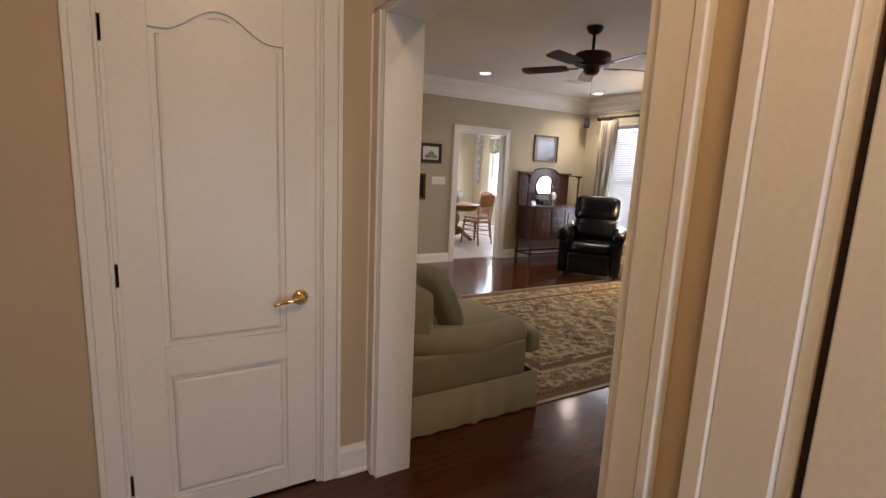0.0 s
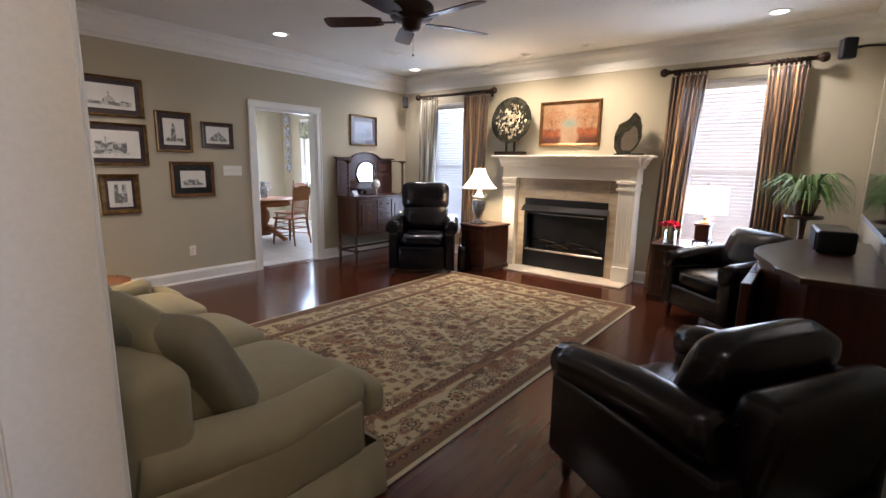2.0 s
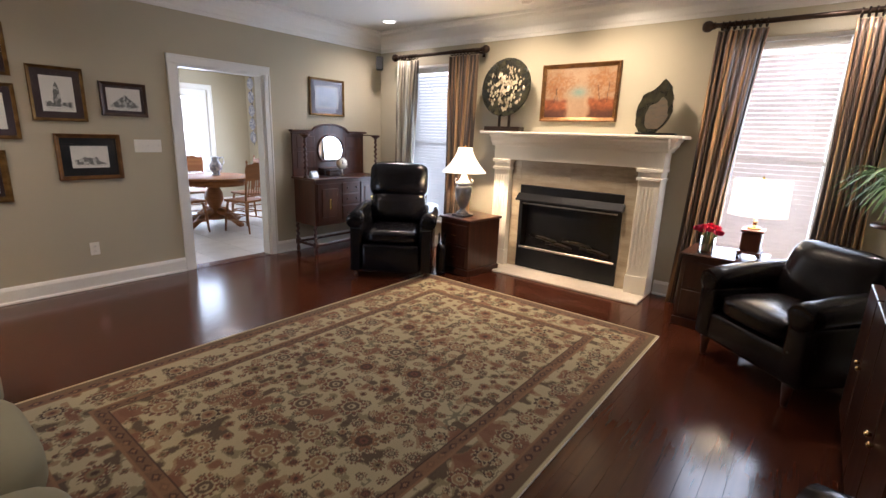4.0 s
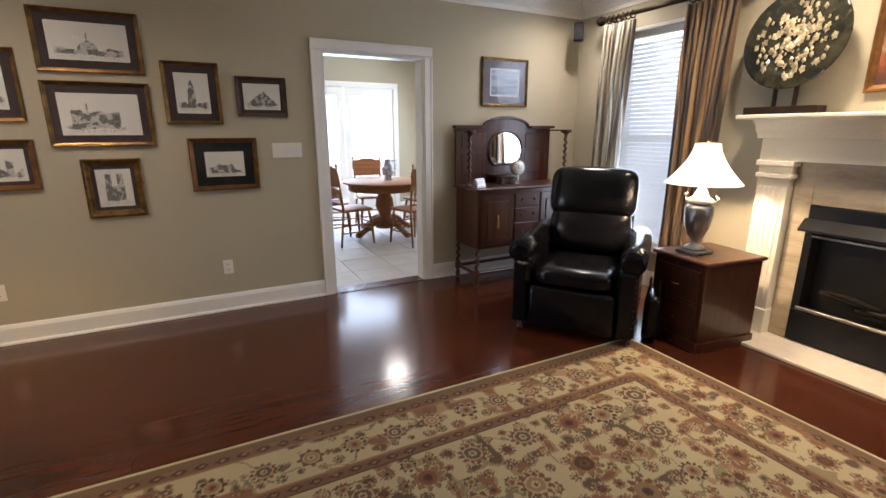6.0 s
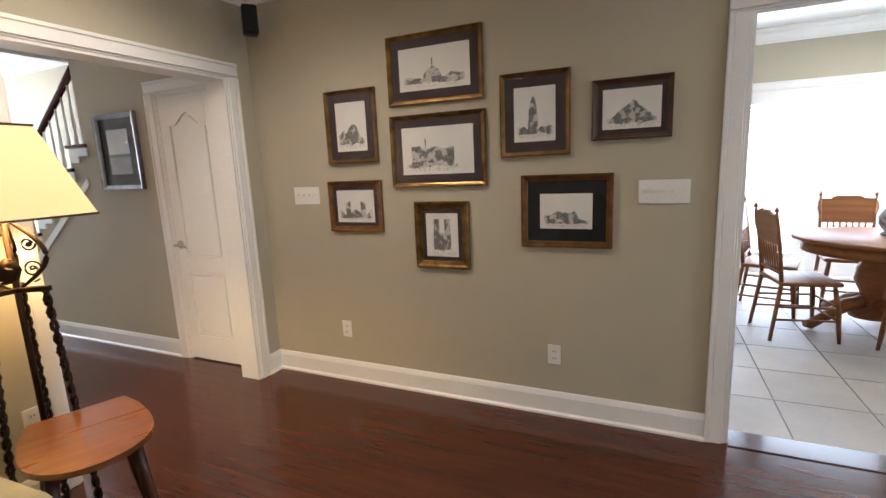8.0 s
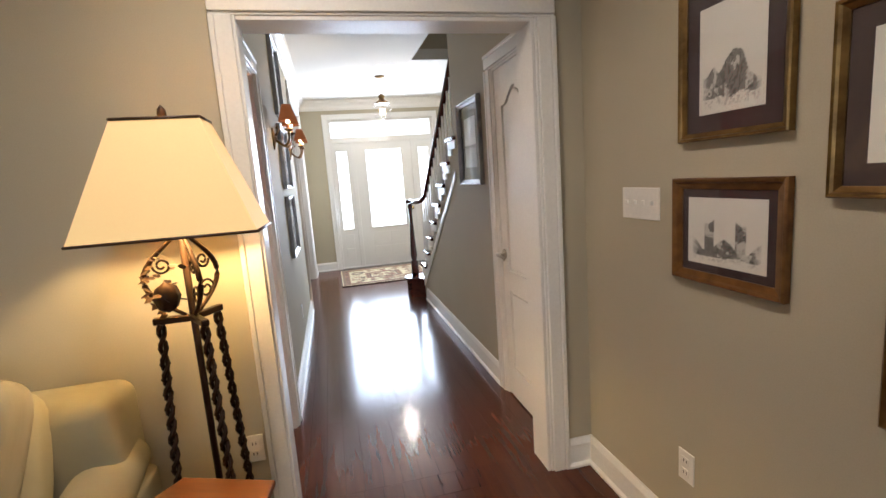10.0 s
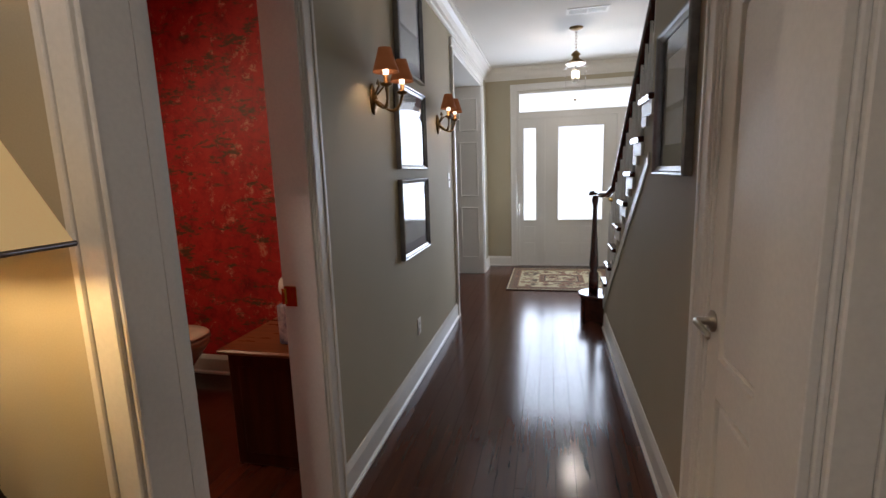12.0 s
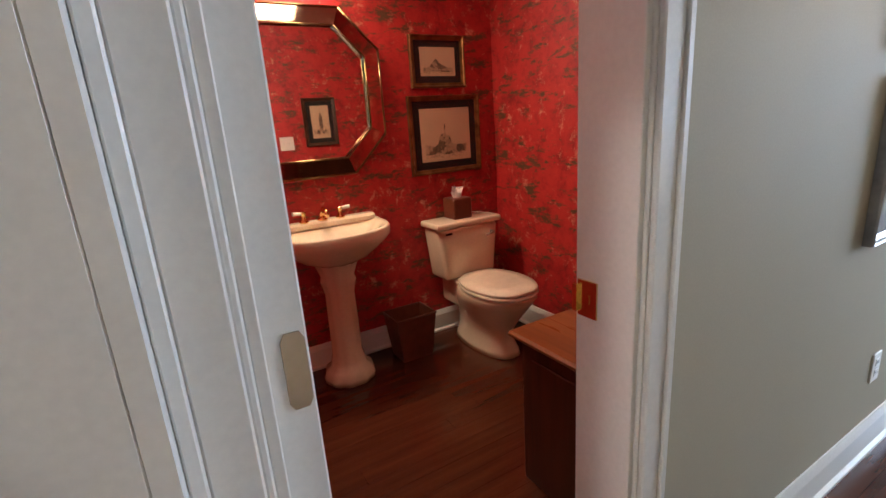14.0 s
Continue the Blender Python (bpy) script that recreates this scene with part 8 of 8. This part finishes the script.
def sink():
    P = M["porcelain"]
    d = thing("pedestal_sink", pose(0.60, 3.06, 0, 0, 0, 180), "bone porcelain pedestal sink with a fluted column", "sink")
    ol = []
    for i in range(49):
        a = math.pi * i / 48
        r = 0.31
        ol.append((r * math.cos(a) * (1.0 if True else 0), -0.12 - 0.31 * math.sin(a) ** 0.65))
    ol = [(x, max(y, -0.43)) for x, y in ol]
    outer = [(0.31, -0.01)] + [(0.32, -0.06), (0.31, -0.12)] + ol[1:-1] + [(-0.31, -0.12), (-0.32, -0.06), (-0.31, -0.01)]
    bm = bmesh.new()

    def ring(sx, sy, z, cy=-0.20):
        return [bm.verts.new((x * sx, cy + (y - cy) * sy, z)) for x, y in outer]

    rings = [ring(0.30, 0.40, 0.66), ring(0.62, 0.68, 0.70), ring(0.92, 0.93, 0.77), ring(1.0, 1.0, 0.80), ring(1.0, 1.0, 0.835), ring(0.97, 0.97, 0.845), ring(0.90, 0.90, 0.84), ring(0.80, 0.72, 0.825, -0.235), ring(0.66, 0.56, 0.77, -0.245), ring(0.40, 0.34, 0.735, -0.245)]
    for a, b in zip(rings, rings[1:]):
        for i in range(len(a)):
            bm.faces.new((a[i], a[(i + 1) % len(a)], b[(i + 1) % len(a)], b[i])).smooth = True
    bm.faces.new(rings[0][::-1])
    bm.faces.new(rings[-1])
    part("basin", bm, P, d)
    part("back_ledge", B((-0.30, 0.30, -0.075, 0.0, 0.825, 0.872), bevel=0.014), P, d)
    bm = bmesh.new()
    lathe(bm, [(0.135, 0), (0.14, 0.03), (0.125, 0.07), (0.098, 0.09), (0.092, 0.12), (0.082, 0.16), (0.078, 0.50), (0.088, 0.55), (0.095, 0.57), (0.088, 0.60), (0.11, 0.66), (0.14, 0.70)], 40, (0, -0.19, 0), ribs=10, rib=0.03)
    part("pedestal", bm, P, d)
    bm = bmesh.new()
    tube(bm, [(0, -0.05, 0.87), (0, -0.055, 0.91), (0, -0.09, 0.935), (0, -0.135, 0.925), (0, -0.15, 0.90)], [0.016, 0.015, 0.013, 0.012, 0.011], 12)
    lathe(bm, [(0.028, 0.868), (0.028, 0.878), (0.016, 0.89)], 16, (0, -0.05, 0))
    fa = part("faucet_spout", bm, M["brass"], d, "polished brass spout")
    for s in (-1, 1):
        bm = bmesh.new()
        lathe(bm, [(0.025, 0.868), (0.025, 0.876), (0.012, 0.89), (0.014, 0.915), (0.018, 0.925), (0.0, 0.93)], 14, (s * 0.10, -0.05, 0))
        k = part("tap", bm, M["brass"], d)
        bm = bmesh.new()
        tube(bm, [(s * 0.09, -0.05, 0.918), (s * 0.155, -0.06, 0.925)], [0.008, 0.011], 10)
        part("lever", bm, M["white"], k, "white porcelain lever")
    s = thing("soap_dispenser", pose(0.84, 3.16, 0.845), "clear pump bottle of amber hand soap on the sink", "soap dispenser")
    bm = bmesh.new()
    lathe(bm, [(0.028, 0), (0.030, 0.01), (0.030, 0.085), (0.014, 0.105), (0.012, 0.115)], 20)
    part("bottle", bm, M["soap"], s)
    bm = bmesh.new()
    lathe(bm, [(0.016, 0.115), (0.016, 0.13), (0.006, 0.132), (0.006, 0.155), (0.012, 0.157), (0.012, 0.168), (0, 0.17)], 14)
    tube(bm, [(0, 0, 0.163), (0.0, 0.045, 0.163)], 0.005, 8)
    part("pump", bm, M["white"], s)


sink()


def mirror():
    cx, cz, hw, hh, c = 0.59, 1.515, 0.42, 0.42, 0.20
    d = thing("octagonal_mirror", pose(cx, 3.052, cz, 0, 0, 180), "octagonal mirror with a dark glass border above the sink", "mirror")

    def octo(k):
        w, h, q = hw - k, hh - k, c - k * 0.55
        return [(-w + q, -h), (w - q, -h), (w, -h + q), (w, h - q), (w - q, h), (-w + q, h), (-w, h - q), (-w, -h + q)]

    bm = bmesh.new()
    rings = [[bm.verts.new((x, y, z)) for x, z in octo(k)] for k, y in ((0.0, 0.0), (0.0, -0.025), (0.008, -0.032), (0.085, -0.05), (0.092, -0.045), (0.092, -0.01))]
    for a, b in zip(rings, rings[1:]):
        for i in range(8):
            bm.faces.new((a[i], a[(i + 1) % 8], b[(i + 1) % 8], b[i]))
    bm.faces.new(rings[0][::-1])
    bm.faces.new(rings[-1])
    part("mirror_frame", bm, M["mirror_d"], d, "bevelled dark mirror strips")
    bm = bmesh.new()
    prism(bm, octo(0.093), 0.020, 0.026, FLIP)
    part("glass", bm, M["mirror"], d)
    for inset, y, r in ((0.0, -0.030, 0.006), (0.09, -0.049, 0.005)):
        p = octo(inset)
        for a, b in zip(p, p[1:] + p[:1]):
            bm = bmesh.new()
            tube(bm, [(a[0], y, a[1]), (b[0], y, b[1])], r, 6)
            part("bead", bm, M["antq"], d)


M["mirror_d"] = surface("bronzed_mirror", (0.62, 0.50, 0.40), (0.55, 0.44, 0.34), 0.06, 1.0, bump=0, rough_var=0)
mirror()


def sepia(seed, shape):
    return sketch(seed, shape, 0.62, (1.0, 0.70, 0.42))


framed(pose(-0.215, 3.052, 1.68, 0, 0, 180), 0.37, 0.29, 0.028, M["gold"], M["mat_k"], sepia(81, "mass"), "small gilt framed sepia sketch with a black mat on red wallpaper", open_u=0.16)
framed(pose(-0.24, 3.052, 1.262, 0, 0, 180), 0.50, 0.46, 0.030, M["gold"], M["mat_k"], sepia(82, "dome"), "gilt framed sepia sketch with a black mat on red wallpaper", open_u=0.11)


def bin_():
    d = thing("waste_bin", pose(0.20, 3.24, 0), "square brown leather waste bin between the sink and the toilet", "waste bin")
    bm = bmesh.new()
    lay = []
    for h, z in ((0.095, 0), (0.125, 0.27), (0.119, 0.27), (0.091, 0.01)):
        lay.append([bm.verts.new((sx * h, sy * h * 0.8, z)) for sx, sy in ((-1, -1), (1, -1), (1, 1), (-1, 1))])
    for a, b in zip(lay, lay[1:]):
        for i in range(4):
            bm.faces.new((a[i], a[(i + 1) % 4], b[(i + 1) % 4], b[i]))
    bm.faces.new(lay[0][::-1])
    bm.faces.new(lay[-1])
    part("body", bm, M["wicker"], d)
    r = 0.124
    bm = bmesh.new()
    loop = [(sx * r, sy * r * 0.8, 0.268) for sx, sy in ((-1, -1), (1, -1), (1, 1), (-1, 1), (-1, -1))]
    for a, b in zip(loop, loop[1:]):
        tube(bm, [a, b], 0.006, 6)
    part("rim", bm, M["wicker"], d)


bin_()


def bath_chest():
    d = thing("low_chest", pose(-0.12, 4.57, 0), "low dark wooden chest with an orange cherry top", "cabinet")
    part("body", B((-0.46, 0.44, -0.17, 0.27, 0.0, 0.585), bevel=0.006), M["mahog"], d)
    part("top", B((-0.49, 0.48, -0.20, 0.29, 0.586, 0.61), bevel=0.008), M["cherry"], d)
    part("end_panel", B((0.44, 0.448, -0.11, 0.21, 0.07, 0.52), bevel=0.003), M["mahog"], d)
    j = thing("ginger_jar", pose(0.20, 4.70, 0.61), "blue and white patterned square china jar on the low chest", "jar")
    bm = bmesh.new()
    rounded(bm, -0.055, 0.055, -0.055, 0.055, 0, 0.20, 0.012)
    part("body", bm, M["blue"], j)
    bm = bmesh.new()
    lathe(bm, [(0.03, 0.20), (0.03, 0.225), (0.04, 0.23), (0.03, 0.25), (0, 0.26)], 18)
    part("lid", bm, M["brass"], j)
    h = thing("paper_holder", pose(0.02, 4.60, 0.61), "free-standing brass holder with a toilet paper roll", "toilet paper holder")
    bm = bmesh.new()
    lathe(bm, [(0.05, 0), (0.05, 0.01), (0.008, 0.018), (0.006, 0.29), (0.012, 0.30), (0, 0.315)], 16)
    part("stand", bm, M["brass"], h)
    bm = bmesh.new()
    lathe(bm, [(0.018, -0.05), (0.052, -0.05), (0.052, 0.05), (0.018, 0.05)], 24, m=Matrix.Translation((0, -0.0, 0.235)) @ Matrix.Rotation(radians(90), 4, "X"))
    part("paper_roll", bm, M["foot"], h)
    b = thing("vanity_light", pose(0.59, 3.05, 2.18, 0, 0, 180), "brass two-shade vanity light above the mirror, lit", "wall lamp")
    part("backplate", B((-0.20, 0.20, -0.02, 0, -0.04, 0.04), bevel=0.006), M["antq"], b)
    for s in (-0.13, 0.13):
        bm = bmesh.new()
        lathe(bm, [(0.03, 0.06), (0.055, 0.02), (0.075, -0.06), (0.072, -0.06), (0.05, 0.02), (0.0, 0.055)], 20, (s, -0.10, 0))
        sh = part("shade", bm, M["domelit"], b, "lit frosted glass shade")
        bm = bmesh.new()
        tube(bm, [(s, -0.02, 0), (s, -0.10, 0.03), (s, -0.10, 0.06)], 0.008, 8)
        part("arm", bm, M["antq"], b)
    wall_plate(facing(0.30, 4.905, 0, -1, 1.25), 0.12, 0.117, "switch", "white double light switch on red wallpaper")


bath_chest()
framed(pose(-0.02, 4.903, 1.42), 0.30, 0.42, 0.03, M["dframe"], M["mat_k"], sepia(83, "tower"), "dark wood framed sepia sketch beside the door on red wallpaper", open_u=0.16, step=0.008)


# ---- kitchen ----
def oak_table():
    O = M["oak"]
    d = thing("dining_table", pose(5.62, 8.65, 0), "round golden oak pedestal dining table on clawed feet", "dining table")
    bm = bmesh.new()
    lathe(bm, [(0.0, 0.72), (0.53, 0.72), (0.56, 0.73), (0.56, 0.745), (0.55, 0.755), (0, 0.755)], 44)
    part("tabletop", bm, O, d)
    bm = bmesh.new()
    lathe(bm, [(0.48, 0.63), (0.49, 0.63), (0.49, 0.72), (0.48, 0.72)], 44)
    part("apron", bm, O, d)
    bm = bmesh.new()
    lathe(bm, [(0.14, 0.10), (0.15, 0.16), (0.09, 0.20), (0.085, 0.30), (0.13, 0.40), (0.12, 0.50), (0.08, 0.58), (0.12, 0.64), (0.20, 0.72)], 28)
    part("pedestal", bm, O, d)
    for k in range(4):
        R = Matrix.Rotation(radians(20 + 90 * k), 4, "Z")
        bm = bmesh.new()
        tube(bm, [R @ Vector(p) for p in ((0.08, 0, 0.22), (0.20, 0, 0.20), (0.36, 0, 0.10), (0.46, 0, 0.045), (0.50, 0, 0.05))], [0.06, 0.055, 0.04, 0.042, 0.03], 10)
        part("foot", bm, O, d)
    v = thing("china_pitcher", pose(5.71, 8.72, 0.755), "blue and white patterned china pitcher on the oak table", "pitcher")
    bm = bmesh.new()
    lathe(bm, [(0.06, 0), (0.065, 0.012), (0.045, 0.03), (0.085, 0.09), (0.092, 0.14), (0.06, 0.20), (0.045, 0.24), (0.06, 0.28), (0.052, 0.28), (0.0, 0.22)], 24)
    part("body", bm, M["blue"], v)
    bm = bmesh.new()
    tube(bm, [(0.05, 0, 0.25), (0.12, 0, 0.27), (0.135, 0, 0.19), (0.085, 0, 0.12)], 0.010, 8)
    part("handle", bm, M["blue"], v)


oak_table()


def oak_chair():
    O = M["oak"]
    d = thing("dining_chair", pose(0, 0, 0), "golden oak pressed-back dining chair with spindles round the table", "dining chair", "chairs round the kitchen table")
    bm = bmesh.new()
    rounded(bm, -0.215, 0.215, -0.21, 0.20, 0.435, 0.468, 0.014)
    part("seat", bm, O, d)
    for sx in (-1, 1):
        bm = bmesh.new()
        tube(bm, [(sx * 0.17, -0.17, 0.44), (sx * 0.195, -0.195, 0.25), (sx * 0.21, -0.215, 0.0)], [0.016, 0.021, 0.012], 8)
        part("leg", bm, O, d)
        bm = bmesh.new()
        tube(bm, [(sx * 0.21, 0.24, 0.0), (sx * 0.19, 0.185, 0.44)], [0.013, 0.017], 8)
        part("leg", bm, O, d)
        bm = bmesh.new()
        tube(bm, [(sx * 0.19, 0.185, 0.46), (sx * 0.20, 0.22, 0.75), (sx * 0.205, 0.26, 1.00)], [0.016, 0.014, 0.010], 8)
        lathe(bm, [(0.012, 0), (0.018, 0.015), (0.008, 0.03), (0.0, 0.045)], 8, (sx * 0.205, 0.26, 1.0))
        part("post", bm, O, d)
    for i, (z, y0) in enumerate(((0.17, 0), (0.27, 0))):
        bm = bmesh.new()
        for a, b in (((-0.205, -0.205), (0.205, -0.205)), ((-0.20, -0.20), (-0.20, 0.22)), ((0.20, -0.20), (0.20, 0.22))):
            tube(bm, [(*a, z), (*b, z)], 0.009, 6)
        part("stretcher", bm, O, d)
    n = 16
    ol = [(-0.19, -0.05), (0.19, -0.05), (0.228, 0.08), (0.222, 0.15)] + [(0.20 - 0.40 * i / n, 0.17 + 0.035 * math.sin(math.pi * i / n) + 0.01 * math.cos(6 * math.pi * i / n)) for i in range(n + 1)] + [(-0.222, 0.15), (-0.228, 0.08)]
    bm = bmesh.new()
    prism(bm, ol, -0.010, 0.010, Matrix.Translation((0, 0.232, 0.80)) @ Matrix.Rotation(radians(-9), 4, "X") @ FLIP, 0.004)
    part("crest_rail", bm, O, d)
    bm = bmesh.new()
    tube(bm, [(-0.19, 0.192, 0.53), (0.19, 0.192, 0.53)], 0.012, 8)
    part("lower_rail", bm, O, d)
    for i in range(7):
        x = -0.14 + i * 0.28 / 6
        bm = bmesh.new()
        tube(bm, [(x, 0.192, 0.53), (x, 0.215, 0.68), (x, 0.235, 0.82)], [0.006, 0.009, 0.006], 6)
        part("spindle", bm, O, d)
    return d


first = oak_chair()
spots = [(5.05, 8.36, 1, 0.15), (4.98, 8.95, 1, -0.3), (5.66, 9.33, -0.1, -1), (5.76, 7.98, -0.3, 1), (6.24, 8.72, -1, -0.1)]
first.matrix_world = facing(*spots[0])
for s in spots[1:]:
    copy_thing(first, facing(*s))
kl = thing("flush_light", pose(5.95, 9.3, CEIL), "white glass flush ceiling light in the kitchen, lit", "ceiling light")
bm = bmesh.new()
lathe(bm, [(0.0, -0.15), (0.10, -0.14), (0.16, -0.11), (0.185, -0.06), (0.18, -0.04), (0.0, -0.035)], 32)
part("glass_bowl", bm, M["domelit"], kl)
bm = bmesh.new()
lathe(bm, [(0.12, 0), (0.19, -0.012), (0.19, -0.038), (0.0, -0.038)], 32)
part("rim", bm, M["nickel"], kl)
rack = thing("plate_rack", pose(7.266, 10.28, 0), "row of blue and white china plates hung down the kitchen wall", "decorative plates")
for k in range(5):
    bm = bmesh.new()
    lathe(bm, [(0.0, 0.012), (0.06, 0.012), (0.105, 0.026), (0.11, 0.022), (0.06, 0.0), (0, 0.0)], 28, m=Matrix.Translation((0, 0, 1.30 + 0.25 * k)) @ Matrix.Rotation(radians(-90), 4, "Y"))
    part("plate", bm, M["blue"], rack)
part("hanger", B((-0.008, 0.0, -0.012, 0.012, 1.15, 2.45)), M["mat_b"], rack)
kw = thing("kitchen_window", pose(7.27, 9.0, 0), "bright kitchen window under a dark checked valance", "window")
kw["kind"] = "structure"
part("frame", B((0.02, 0.10, -0.70, -0.66, 0.85, 2.2), (0.02, 0.10, 0.66, 0.70, 0.85, 2.2), (0.02, 0.10, -0.66, 0.66, 0.85, 0.89), (0.02, 0.10, -0.66, 0.66, 2.16, 2.2), (0.03, 0.08, -0.02, 0.02, 0.89, 2.16)), M["trim"], kw)
p = part("pane", B((0.05, 0.056, -0.66, 0.66, 0.89, 2.16)), M["pane"], kw)
p.visible_shadow = False
va = thing("valance", pose(7.20, 9.0, 2.22), "dark green and cream checked valance over the kitchen window", "valance")
bm = bmesh.new()
n = 60
rows = []
for j in range(4):
    t = j / 3
    rows.append([bm.verts.new((-0.02 * math.cos(i * 0.9) * (0.5 + t), -0.78 + 1.56 * i / n, -0.30 * t - 0.05 * t * math.sin(i / n * math.pi * 3) ** 2)) for i in range(n + 1)])
for a, b in zip(rows, rows[1:]):
    for i in range(n):
        bm.faces.new((a[i], a[i + 1], b[i + 1], b[i])).smooth = True
M["check"] = surface("checked_cloth", (0.10, 0.11, 0.06), (0.45, 0.42, 0.30), 0.85, scale=14, fine=40, bump=0.2)
q = part("cloth", bm, M["check"], va)
md = q.modifiers.new("thickness", "SOLIDIFY")
md.thickness = 0.004


# ---- pieces of the floors ----
later_tiles()
later_boards()
